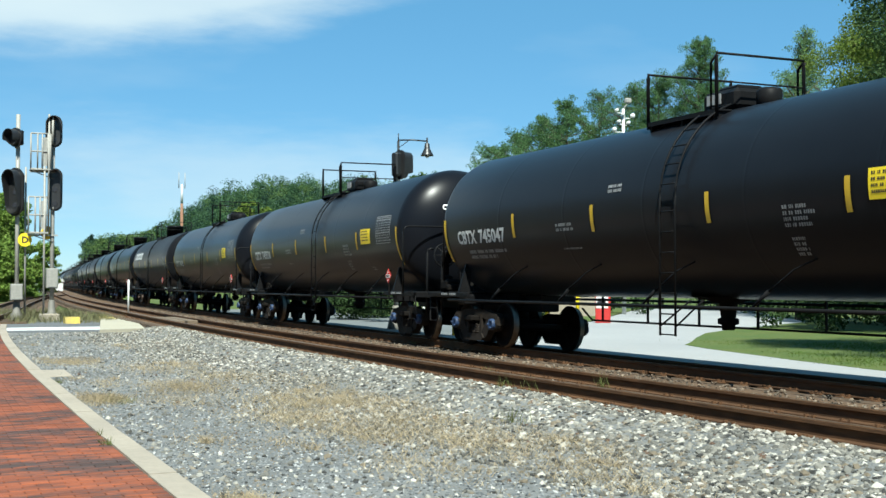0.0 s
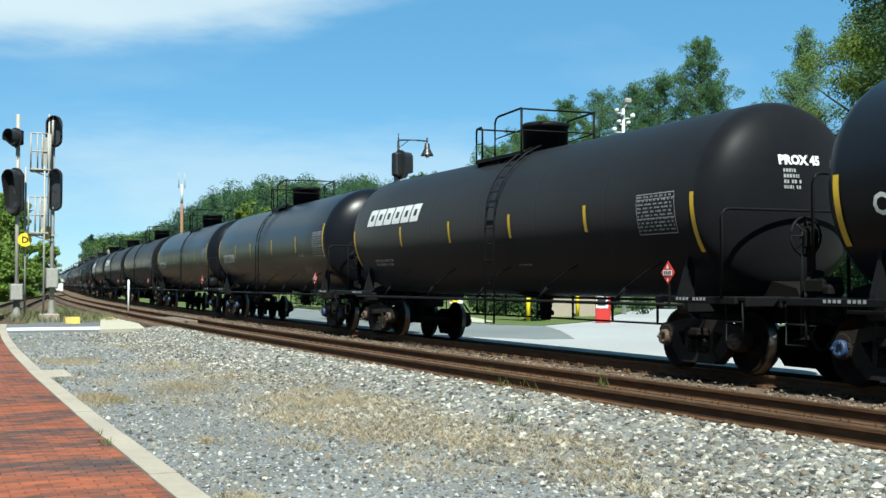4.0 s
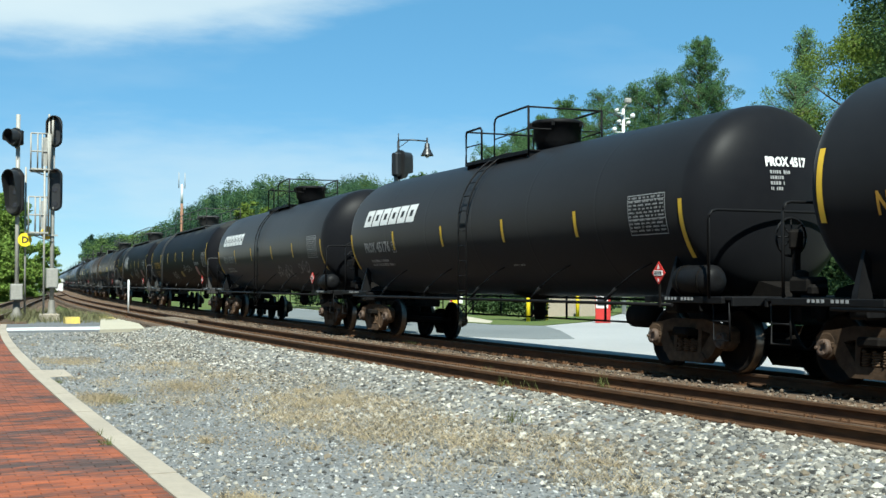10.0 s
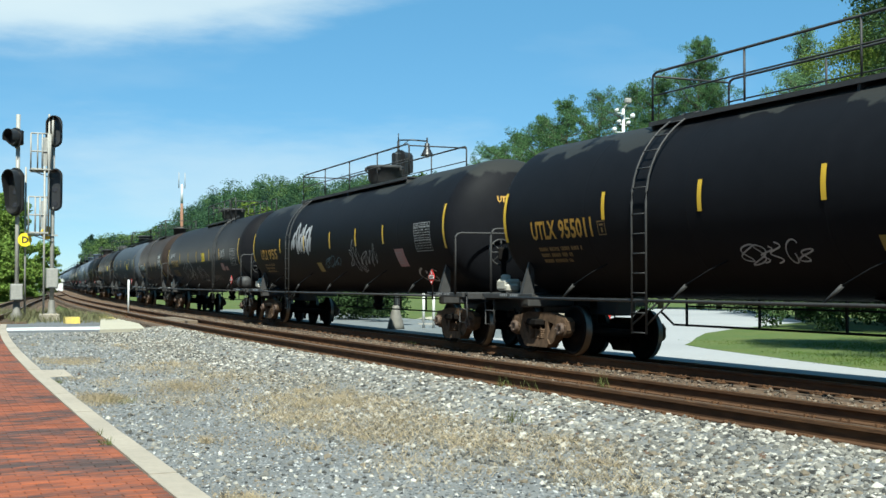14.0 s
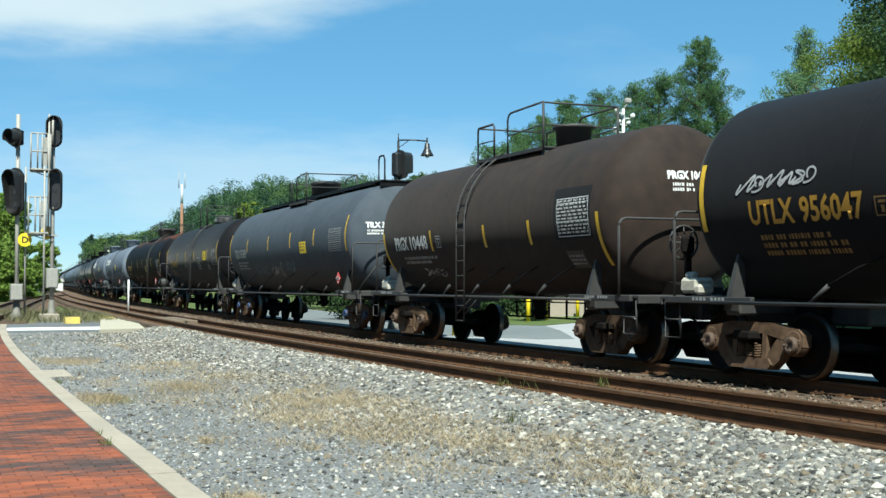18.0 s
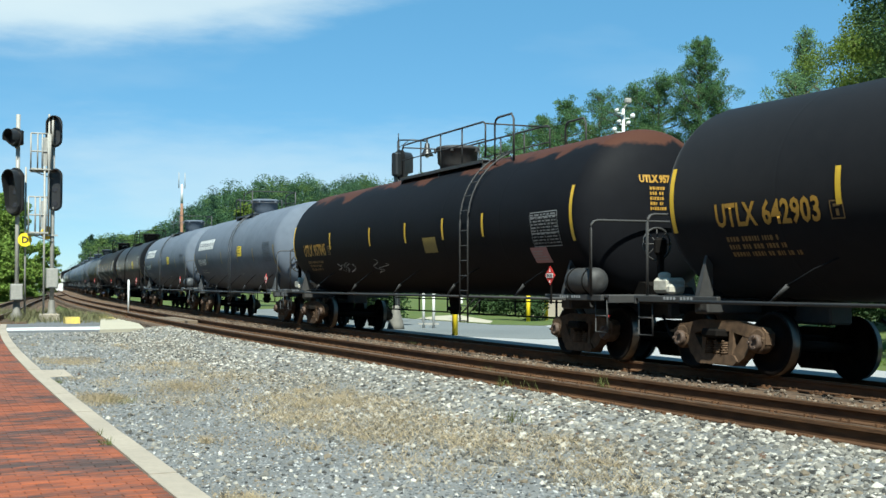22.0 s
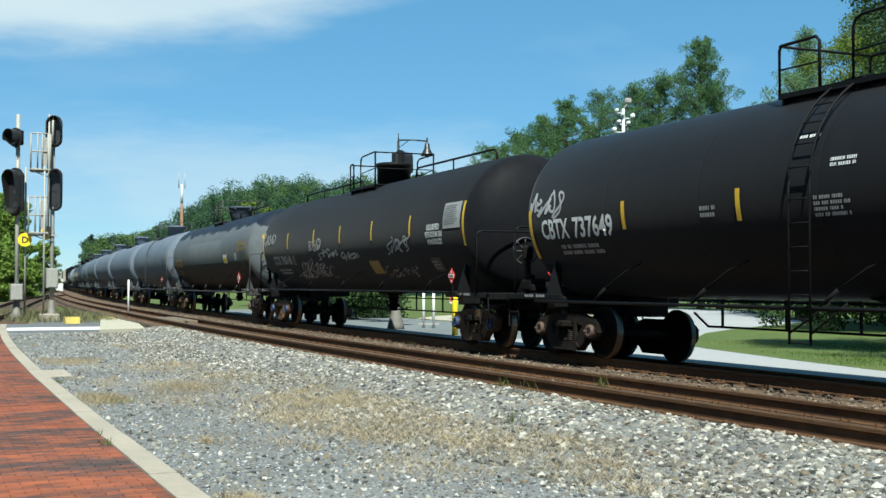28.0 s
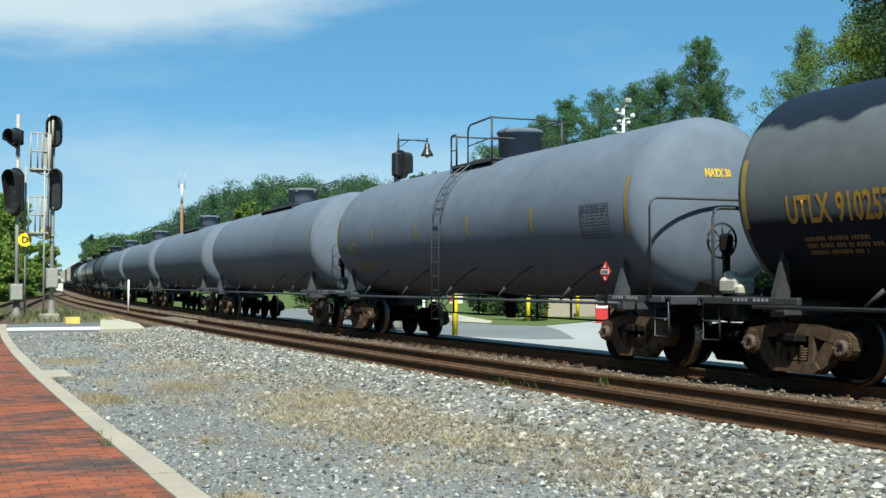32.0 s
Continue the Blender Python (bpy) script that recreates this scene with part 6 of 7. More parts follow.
# ---- stones and dry grass ----
def scatter(name, pts, sizes, material, label, fine, seed, flat=0.6, category="gravel"):
    """One small uneven stone at each of pts."""
    rng = np.random.default_rng(seed)
    if fine:
        base = np.array([(1, 0, 0), (-1, 0, 0), (0, 1, 0), (0, -1, 0), (0, 0, 1), (0, 0, -1)], float)
        faces = np.array([(0, 2, 4), (2, 1, 4), (1, 3, 4), (3, 0, 4), (2, 0, 5), (1, 2, 5), (3, 1, 5), (0, 3, 5)])
    else:
        g = (1 + 5 ** 0.5) / 2
        base = np.array([(-1, g, 0), (1, g, 0), (-1, -g, 0), (1, -g, 0), (0, -1, g), (0, 1, g), (0, -1, -g), (0, 1, -g), (g, 0, -1), (g, 0, 1), (-g, 0, -1), (-g, 0, 1)]) / 1.9
        faces = np.array([(0, 11, 5), (0, 5, 1), (0, 1, 7), (0, 7, 10), (0, 10, 11), (1, 5, 9), (5, 11, 4), (11, 10, 2), (10, 7, 6), (7, 1, 8), (3, 9, 4), (3, 4, 2), (3, 2, 6), (3, 6, 8), (3, 8, 9), (4, 9, 5), (2, 4, 11), (6, 2, 10), (8, 6, 7), (9, 8, 1)])
    n, m = len(pts), len(base)
    q = rng.normal(size=(n, 4))
    q /= np.linalg.norm(q, axis=1)[:, None]
    w, x, y, z = q.T
    rot = np.stack([1 - 2 * (y * y + z * z), 2 * (x * y - z * w), 2 * (x * z + y * w), 2 * (x * y + z * w), 1 - 2 * (x * x + z * z), 2 * (y * z - x * w), 2 * (x * z - y * w), 2 * (y * z + x * w), 1 - 2 * (x * x + y * y)], 1).reshape(n, 3, 3)
    shape = base[None] * rng.uniform(0.65, 1.25, (n, m, 1)) * rng.uniform(0.6, 1.2, (n, 1, 3))
    v = np.einsum("nij,nmj->nmi", rot, shape) * (sizes[:, None, None] / 2)
    v[:, :, 2] *= flat + 0.3
    v += np.asarray(pts)[:, None, :]
    f = faces[None] + (np.arange(n) * m)[:, None, None]
    return bulk(name, v.reshape(-1, 3), f.reshape(-1, 3), material, label, category)


def clump(x, y):
    return 0.5 + 0.5 * (math.sin(x * 0.9 + 1.3 * math.sin(y * 1.1)) * math.cos(y * 1.7 + 0.7 * math.sin(x * 0.6 + 2)))


rng = random.Random(11)
coarse, csize, finep, fsize, straw = [], [], [], [], []
for i in range(190000):
    # denser toward the near end
    x = -4.6 - 42 * rng.random() ** 1.6
    lo, hi = kerb_out(x) + 0.03, near_edge(x) + 1.40
    u = rng.random()
    y = lo + (hi - lo) * u
    if y > 2.1 - x * 0.98 or y < -x * 0.09 or x < -38.8:
        continue
    dist = math.hypot(x, y)
    rise = max(0.0, (y - near_edge(x)) / 1.40)
    z = -0.262 + 0.140 * min(1.0, rise / 0.60)
    tan = clump(x, y)
    k = u + 0.25 * (clump(x * 0.7 + 5, y * 0.8) - 0.5)
    big = k > 0.40 and rng.random() < 0.16 + 0.75 * (k - 0.4) or rng.random() < 0.06
    if big and len(coarse) < 40000:
        if tan > 0.72 and rng.random() < 0.65 and u < 0.8:
            continue
        coarse.append((x, y, z))
        csize.append((0.035 + 0.06 * rng.random() ** 1.5) * (0.8 + 0.5 * max(0, u - 0.4)))
    elif k < 0.85 and dist < 30 and len(finep) < 60000:
        finep.append((x, y, z - 0.004))
        fsize.append(rng.uniform(0.018, 0.045))
scatter("ballast_stones", np.array(coarse), np.array(csize), M_STONE, "loose white and grey ballast stones beside the track", False, 3)
tanp, tans = [], []
M_TAN = mat("tan_grit", (0.26, 0.215, 0.15), (0.15, 0.122, 0.085), rough=0.95, scale=9, big=0.5, bump=0.2, island=0.35)
for i in range(19000):
    x = -4.6 - 30 * rng.random() ** 1.5
    y = kerb_out(x) + 0.1 + rng.random() * (near_edge(x) + 0.9 - kerb_out(x))
    if clump(x, y) > 0.62 + 0.24 * rng.random():
        tanp.append((x, y, -0.254))
        tans.append(rng.uniform(0.010, 0.028))
scatter("tan_grit", np.array(tanp), np.array(tans), M_TAN, "patches of tan grit and dead grass in the gravel", True, 6)
scatter("chippings", np.array(finep), np.array(fsize), M_FINE, "fine blue-grey stone chippings by the platform kerb", True, 4)
# stones between the tracks and in the near track
pts, sz = [], []
for i in range(4600):
    s = -7 - 60 * rng.random() ** 1.6
    o = rng.choice((rng.gauss(NEAR + 1.97, 0.45), rng.gauss(NEAR + 1.97, 0.4), rng.uniform(NEAR - 0.66, NEAR + 0.66), rng.uniform(-0.6, 0.6)))
    if min(abs(abs(o - NEAR) - 0.7525), abs(abs(o) - 0.7525)) < 0.10:
        continue
    if o < -3.2 and rng.random() < 0.8:
        continue
    x, y, a = track(s, o)
    pts.append((x, y, -0.180 + (NEAR_DROP - NEAR_CANT * (o - NEAR) if o < -2.6 else MAIN_DROP - MAIN_CANT * o if o > -1.2 else 0.0)))
    sz.append(rng.uniform(0.03, 0.07))
M_BEDSTONE = mat("rust_dusted_stone", (0.155, 0.125, 0.092), (0.080, 0.056, 0.038), rough=0.95, scale=12, big=0.3, bump=0.3, island=0.7)
scatter("track_stones", np.array(pts), np.array(sz), M_BEDSTONE, "scattered ballast stones between the rails", False, 5)


def blades(name, spots, material, label, seed, height, width, lean):
    """Thin grass blades: spots are (x, y, z, radius, count)."""
    r = np.random.default_rng(seed)
    vs = []
    for x, y, z, rad, n in spots:
        p = np.stack([r.normal(x, rad * 1.2, n), r.normal(y, rad * 0.55, n), np.full(n, z)], 1)
        a = r.uniform(0, 2 * np.pi, n)
        h = r.uniform(0.4, 1.0, n) * height
        side = np.stack([np.cos(a), np.sin(a), np.zeros(n)], 1) * width / 2
        b = r.uniform(0, 2 * np.pi, n)
        tip = np.stack([np.cos(b) * lean * h, np.sin(b) * lean * h, h], 1)
        vs.append(np.stack([p - side, p + side, p + tip], 1).reshape(-1, 3))
    v = np.concatenate(vs)
    return bulk(name, v, np.arange(len(v)).reshape(-1, 3), material, label, "grass")


spots = []
for x, y, n, rad in [(-17.6, 4.3, 1500, 0.5), (-14.8, 5.1, 1700, 0.6), (-13.0, 4.4, 1300, 0.5), (-12.2, 5.5, 1500, 0.6), (-14.2, 6.0, 900, 0.5), (-16.2, 2.85, 1400, 0.25), (-10.2, 5.3, 1200, 0.5), (-11.2, 4.6, 900, 0.4), (-19.0, 5.4, 900, 0.6), (-21.5, 4.6, 600, 0.6), (-9.2, 4.2, 500, 0.4), (-9.8, 6.2, 700, 0.4), (-8.0, 5.2, 600, 0.4), (-15.5, 3.7, 500, 0.5), (-24.0, 3.6, 900, 0.4), (-8.1, 2.4, 500, 0.15), (-18, 6.8, 600, 0.5)]:
    spots.append((x, y, -0.250, rad * 1.15, int(n * 1.25)))
for i in range(0, len(tanp), 44):
    spots.append((tanp[i][0], tanp[i][1], -0.250, rng.uniform(0.06, 0.22), rng.randint(15, 110)))
blades("dry_grass", spots, M_STRAW, "tufts of dry straw-coloured grass in the gravel", 21, 0.085, 0.006, 1.3)
spots = [(-13.0, 7.45, -0.22, 0.14, 50), (-12.1, 7.45, -0.22, 0.14, 60), (-12.5, 9.35, -0.20, 0.12, 40), (-22, 8.0, -0.22, 0.1, 25), (-11.3, 2.03, -0.20, 0.05, 36), (-12.0, 2.08, -0.20, 0.04, 20), (-18.9, 2.68, -0.23, 0.08, 60), (-27, 12.2, -0.2, 0.15, 60), (-15.8, 3.0, -0.25, 0.2, 120), (-29.0, 14.6, -0.25, 0.3, 160)]
tall = [(-14.2, 7.75, -0.14, 0.10, 46), (-13.6, 7.85, -0.14, 0.13, 60), (-14.1, 9.25, -0.16, 0.08, 26), (-16.4, 8.65, -0.17, 0.06, 16), (-20.6, 9.9, -0.18, 0.06, 14), (-11.4, 6.3, -0.22, 0.12, 30)]
blades("tall_weeds", tall, M_WEED, "taller green weeds growing beside the near rail", 25, 0.24, 0.009, 0.45)
blades("weeds", spots, M_WEED, "small green weeds along the rails and kerb", 22, 0.09, 0.007, 0.8)
spots = []
rg = random.Random(5)
for i in range(60):
    spots.append((rg.uniform(-62, -48), rg.uniform(5.4, 9.0), -0.35, 0.5, 90))
M_SCRUB = mat("dry_scrub", (0.133, 0.121, 0.0585), (0.0858, 0.0936, 0.0351), rough=0.9, scale=3, bump=0, island=0.4)
blades("trackside_weeds", spots, M_SCRUB, "dry tan and olive weeds round the signal masts", 23, 0.55, 0.03, 0.6)
spots = [(rg.uniform(-24, -9), 0, -0.236, 0.9, 600) for i in range(80)]
spots = [(x, rg.uniform(17.2 + max(0, -x - 18) * 0.5, 26), z, r_, n) for x, y, z, r_, n in spots]
blades("lawn_grass", spots, M_LAWN, "mown green lawn grass beside the road", 24, 0.05, 0.012, 0.9)


# ---- trees ----
def leaf_cloud(centres, radii, count, size, r, up=0.25, slim=0.55, out=0.0):
    """Small diamond leaves through a set of balls with soft edges; out turns them to point outward."""
    n = len(centres)
    w = radii.prod(axis=1) ** 0.667
    pick = r.choice(n, count, p=w / w.sum())
    d = r.normal(size=(count, 3))
    d /= np.linalg.norm(d, axis=1)[:, None]
    rad = r.uniform(0.2, 1.08, count) ** 0.6
    p = centres[pick] + d * rad[:, None] * radii[pick]
    if out:
        t = d * out + r.normal(size=(count, 3)) * 0.5 + (0, 0, up)
        t /= np.linalg.norm(t, axis=1)[:, None]
        b = np.cross(t, r.normal(size=(count, 3)))
        b /= np.linalg.norm(b, axis=1)[:, None]
    else:
        nrm = d * 0.6 + r.normal(size=(count, 3)) * 0.6 + (0, 0, up)
        nrm /= np.linalg.norm(nrm, axis=1)[:, None]
        t = np.cross(nrm, r.normal(size=(count, 3)))
        t /= np.linalg.norm(t, axis=1)[:, None]
        b = np.cross(nrm, t)
    s = size * r.uniform(0.6, 1.3, count)[:, None]
    return np.stack([p - t * s, p - b * s * slim, p + t * s, p + b * s * slim], 1).reshape(-1, 3)


def trunk(b, h, r0, bendx=0.0):
    b.tube([(bendx * (i / 6) ** 2, 0.1 * math.sin(i), h * i / 6) for i in range(7)], [r0 * (1 - 0.85 * i / 6) for i in range(7)], 10)


def broad_tree(x, y, h, rad, seed, material, label, leaves=9000, size=0.24, low=0.25, clumps=34, tight=1.0):
    """A leafy tree: limbs to clumps of leaves, wider in the middle."""
    r = np.random.default_rng(seed)
    t = thing("tree", label, "tree", Matrix.Translation((x, y, GZ - 0.1)))
    b = Build()
    trunk(b, h * 0.75, 0.022 * h)
    cs, rs = [], []
    for i in range(clumps):
        a, k = r.uniform(0, 2 * math.pi), low + (0.93 - low) * ((i + r.random()) / clumps)
        q = rad * math.sin(math.pi * (0.16 + 0.72 * (k - low) / (1 - low))) * r.uniform(0.35, 0.95)
        c = (q * math.cos(a), q * math.sin(a), h * k)
        b.tube([(0, 0, h * k * 0.72), (c[0] * 0.5, c[1] * 0.5, h * k * 0.9), c], [0.007 * h, 0.004 * h, 0.0015 * h], 6)
        for j in range(4):
            cs.append(np.array(c) + r.normal(size=3) * (0.20 * rad, 0.20 * rad, 0.12 * rad))
            u = r.uniform(0.14, 0.27) * rad * tight
            rs.append((u, u, u * r.uniform(0.55, 0.8)))
    part("trunk", b, M_BARK, t)
    v = leaf_cloud(np.array(cs), np.array(rs), leaves, size, r)
    crown = bulk("crown", v, np.arange(len(v)).reshape(-1, 4), material, "", "", "")
    crown.parent = t
    return t


def pine_tree(x, y, h, rad, seed, label, leaves=24000, low=0.12, top=2.4, material=None, size=0.10):
    """A white pine: rising limbs bearing soft plumes of needles, rounded toward the top over a height of top."""
    r = np.random.default_rng(seed)
    t = thing("tree", label, "tree", Matrix.Translation((x, y, GZ - 0.1)))
    b = Build()
    trunk(b, h * 0.96, 0.014 * h)
    cs, rs = [], []
    levels = int(h * 1.5)
    for i in range(levels):
        k = low + (0.97 - low) * i / (levels - 1)
        below = h * (1.0 - k)
        reach = rad * min(1.0, (below / top) ** 0.8) * (0.88 + 0.24 * math.sin(i * 1.9 + seed))
        for j in range(7):
            a = r.uniform(0, 2 * math.pi)
            l = max(0.25, reach * r.uniform(0.45, 1.10))
            z0 = h * k + r.uniform(-0.3, 0.2)
            tip = np.array((l * math.cos(a), l * math.sin(a), min(z0 + l * r.uniform(0.15, 0.6), h)))
            root = np.array((0, 0, z0 - 0.2))
            b.tube([root, root + (tip - root) * (0.5, 0.5, 0.35), tip], [0.045, 0.028, 0.010], 5)
            for u in (0.35, 0.55, 0.75, 0.9, 1.0):
                c = root + (tip - root) * (u, u, u ** 1.4) + r.normal(size=3) * 0.16
                w = r.uniform(0.20, 0.40) * (0.8 + 0.14 * l)
                cs.append(c)
                rs.append((w, w, w * 0.8))
    part("trunk", b, M_BARK, t)
    v = leaf_cloud(np.array(cs), np.array(rs), leaves, size, r, 0.6, 0.26, 1.0)
    crown = bulk("crown", v, np.arange(len(v)).reshape(-1, 4), material or M_PINE, "", "", "")
    crown.parent = t
    return t


PINE = "tall green pine with loose feathery branches behind the road"
for i, (x, y, h, rad, n) in enumerate([(-59.3, 46.0, 16.8, 2.6, 47600), (-61.9, 44.9, 14.6, 2.7, 37400), (-59.6, 47.6, 14.0, 1.5, 18700), (-65.6, 45.7, 14.7, 3.0, 34000), (-70.3, 46.0, 15.0, 3.1, 30600), (-75.0, 46.2, 15.0, 3.2, 27200), (-79.6, 46.9, 14.6, 3.2, 23800), (-85.5, 48.2, 14.0, 3.4, 22100), (-91.6, 49.6, 13.7, 3.4, 18700), (-98.0, 53.2, 13.2, 3.3, 16000)]):
    pine_tree(x, y, h, rad, i + 1, PINE, int(n * 1.9), top=3.5 if i == 0 else 2.8, size=0.066 if i < 5 else 0.09)
pine_tree(-44.3, 40.6, 14.0, 1.0, 41, "slender pale green pine behind the leafy trees", 30000, 0.2, 2.2, M_PINEPALE, 0.065)
pine_tree(-41.8, 37.8, 11.0, 2.0, 42, "low spreading pale green pine beside the lawn", 30000, 0.1, 1.8, M_PINEPALE, 0.065)
broad_tree(-34.9, 36.0, 12.6, 3.6, 10, M_LEAF, "leafy yellow-green tree beside the station lawn", 90000, 0.05, 0.12, 46)
broad_tree(-24.2, 28.7, 13.0, 3.3, 11, M_LEAFDARK, "large leafy dark green tree beside the station lawn", 70000, 0.05, 0.42, 44)
broad_tree(-27.0, 32.6, 15.0, 4.2, 14, M_LEAF, "large leafy green tree beside the station lawn", 26000, 0.11, 0.15)
broad_tree(-15.0, 19.3, 13.0, 3.4, 15, M_LEAFDARK, "tall dark green tree shading the station lawn", 60000, 0.055, 0.5, 40)
broad_tree(-86.3, 25.9, 7.9, 1.7, 12, M_LEAF, "small bright green tree behind the tracks", 5000, 0.13)
broad_tree(-118.0, 54.5, 14.3, 3.0, 13, M_LEAFDARK, "dark green tree on the wooded slope", 6000, 0.2)
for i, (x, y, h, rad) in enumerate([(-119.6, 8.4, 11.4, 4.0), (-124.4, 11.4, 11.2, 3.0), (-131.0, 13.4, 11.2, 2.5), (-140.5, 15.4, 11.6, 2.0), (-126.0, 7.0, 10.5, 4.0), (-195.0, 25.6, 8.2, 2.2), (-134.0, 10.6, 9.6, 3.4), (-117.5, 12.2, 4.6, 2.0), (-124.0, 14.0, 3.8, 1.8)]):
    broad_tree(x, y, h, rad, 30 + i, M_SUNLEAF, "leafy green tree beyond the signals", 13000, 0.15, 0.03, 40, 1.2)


def make_woods():
    """The wooded hill behind the railway and the trees round its bend, crown upon crown."""
    r = np.random.default_rng(8)
    kinds = {"light": [], "mid": [], "dark": []}
    for i in range(760):
        bend = i % 3 == 0
        az = r.uniform(77.5, 82.5) if bend else r.uniform(64.5, 82.0)
        d = r.uniform(190, 520) if bend or az > 78 else r.uniform(165, 300)
        x, y = -d * math.sin(math.radians(az)), d * math.cos(math.radians(az))
        line = track(x * 1.018)[1]
        if (abs(y - line) < 9 and bend) or (y < line + 11 and not bend):
            continue
        g = hill(x, y)
        # most crowns stand below the ridge; some reach it
        top = d * skyline(az) * (r.uniform(0.95, 1.06) if r.random() < 0.45 else r.uniform(0.66, 0.95))
        h = max(4.5, min(20, top - g + 1.0))
        slim = r.random() < 0.3
        rad = h * (r.uniform(0.13, 0.19) if slim else r.uniform(0.22, 0.34))
        n = 16
        low = 0.08 if bend else 0.25
        k = r.uniform(low, 0.92, n)
        spread = rad * np.sin(np.pi * (0.25 + 0.68 * (k - low) / (1 - low)))
        a = r.uniform(0, 2 * np.pi, n)
        cs = np.stack([x + spread * np.cos(a) * r.uniform(0.3, 0.9, n), y + spread * np.sin(a) * r.uniform(0.3, 0.9, n), g + h * k], 1)
        rs = np.stack([rad * r.uniform(0.28, 0.46, n)] * 2 + [rad * r.uniform(0.20, 0.34, n)], 1)
        v = leaf_cloud(cs, rs, 1150, 0.00075 * d, r, 0.5)
        u = r.random()
        kinds["light" if u < (0.75 if az > 77.5 else 0.25) else "mid" if u < 0.7 else "dark"].append(v)
    for nm, vs, m, lb in (("woods", kinds["mid"], M_FARLEAF, "green woods on the hill behind the railway"), ("sunlit_woods", kinds["light"], M_FARLIGHT, "paler yellow-green trees in the woods"), ("dark_woods", kinds["dark"], M_FARDARK, "darker green trees in the woods on the hill")):
        v = np.concatenate(vs)
        bulk(nm, v, np.arange(len(v)).reshape(-1, 4), m, lb, "woods")


make_woods()


# bush green darkened: the shade beneath the trees is put into it
M_SHADEHEDGE = mat("shaded_hedge_leaves", (0.020, 0.042, 0.013), (0.036, 0.062, 0.020), rough=0.8, scale=1.5, big=0.3, bump=0, island=0.3, spec=0.15)


def bush(x, y, w, h, seed, material):
    r = np.random.default_rng(seed)
    n = int(3 + 1.6 * w)
    cs = np.stack([r.uniform(-w / 2, w / 2, n), r.uniform(-0.6, 0.6, n), r.uniform(0.3, 0.8, n) * h], 1)
    rs = np.full((n, 3), 0.34 * h)
    v = leaf_cloud(cs, rs, int(620 * w * h), 0.07, r)
    ob = bulk("bush", v, np.arange(len(v)).reshape(-1, 4), material, "clipped green bush beside the station road", "bush", "")
    ob.matrix_basis = Matrix.Translation((x, y, GZ - 0.12))
    return ob


for i, (x, y, w, h) in enumerate([(-46, 18.6, 4.5, 1.9), (-51, 20.6, 5, 2.1), (-43.5, 24.5, 3.5, 1.5), (-50, 27.0, 5, 1.8), (-58, 31, 6, 2.0), (-52, 34.5, 6, 1.9), (-30.5, 28.5, 5, 1.7), (-26, 29.5, 5, 1.8), (-62, 24, 5, 2.6), (-70, 25, 6, 3.0), (-80, 29, 7, 3.0), (-33, 33.5, 7, 3.4), (-27.5, 32.0, 6, 3.2), (-38.5, 38, 7, 3.6), (-22.5, 30.5, 6, 3.0), (-45, 41, 8, 3.8), (-52, 43.5, 8, 3.8), (-17, 29.5, 6, 3.0)]):
    bush(x, y, w, h, 60 + i, M_SHADEHEDGE)


# ---- signals, lamps and street furniture ----
M_GALVDULL = mat("weathered_zinc", (0.17, 0.16, 0.138), (0.11, 0.105, 0.09), rough=0.7, metal=0.1, scale=9, bump=0.08)

def stadium(w, h, n=10):
    r = w / 2
    return [(r * math.cos(math.pi * i / n), h / 2 - r + r * math.sin(math.pi * i / n)) for i in range(n + 1)] + [(-r * math.cos(math.pi * i / n), -h / 2 + r - r * math.sin(math.pi * i / n)) for i in range(n + 1)]


def signal_head(parent, x, y, z, w, h, turn, lights):
    """A black head with its rim hood; it looks along -y of its own axes, turned by turn degrees."""
    m = Matrix.Translation((x, y, z)) @ Matrix.Rotation(radians(turn), 4, "Z")
    o = stadium(w, h)
    n = len(o)
    b = Build().prism(o, -0.03, 0.03)
    head = part("signal_head", b, M_SIGNAL, parent, "black signal head with a deep hood", m)
    i_ = stadium(w * 0.80, h - w * 0.20)
    hood = Build()
    outer = [(px, -0.03, pz) for px, pz in i_] + [(px, -0.42 if pz > -h * 0.25 else -0.20, pz) for px, pz in i_]
    inner = [(px * 0.94, p[1], pz * 0.97) for (px, pz), p in zip(i_ + i_, outer)]
    hood.add(outer, [(k, k + n, (k + 1) % n + n, (k + 1) % n) for k in range(n)], True)
    hood.add(inner, [((k + 1) % n, (k + 1) % n + n, k + n, k) for k in range(n)], True)
    hood.add(outer[n:] + inner[n:], [(k, (k + 1) % n, (k + 1) % n + n, k + n) for k in range(n)])
    part("hood", hood, M_SIGNAL, head)
    part("housing", Build().box((0, 0.16, 0), (w * 0.55, 0.28, h * 0.78), bevel=0.05), M_SIGNAL, head)
    for k in range(lights):
        zz = (h - w) * (0.5 - k / (lights - 1)) if lights > 1 else 0.0
        part("lens", Build().lathe([(0.10, -0.045), (0.11, -0.035), (0.11, -0.03)], 16, "y", (0, 0, zz)), M_LENS, head)
    return head


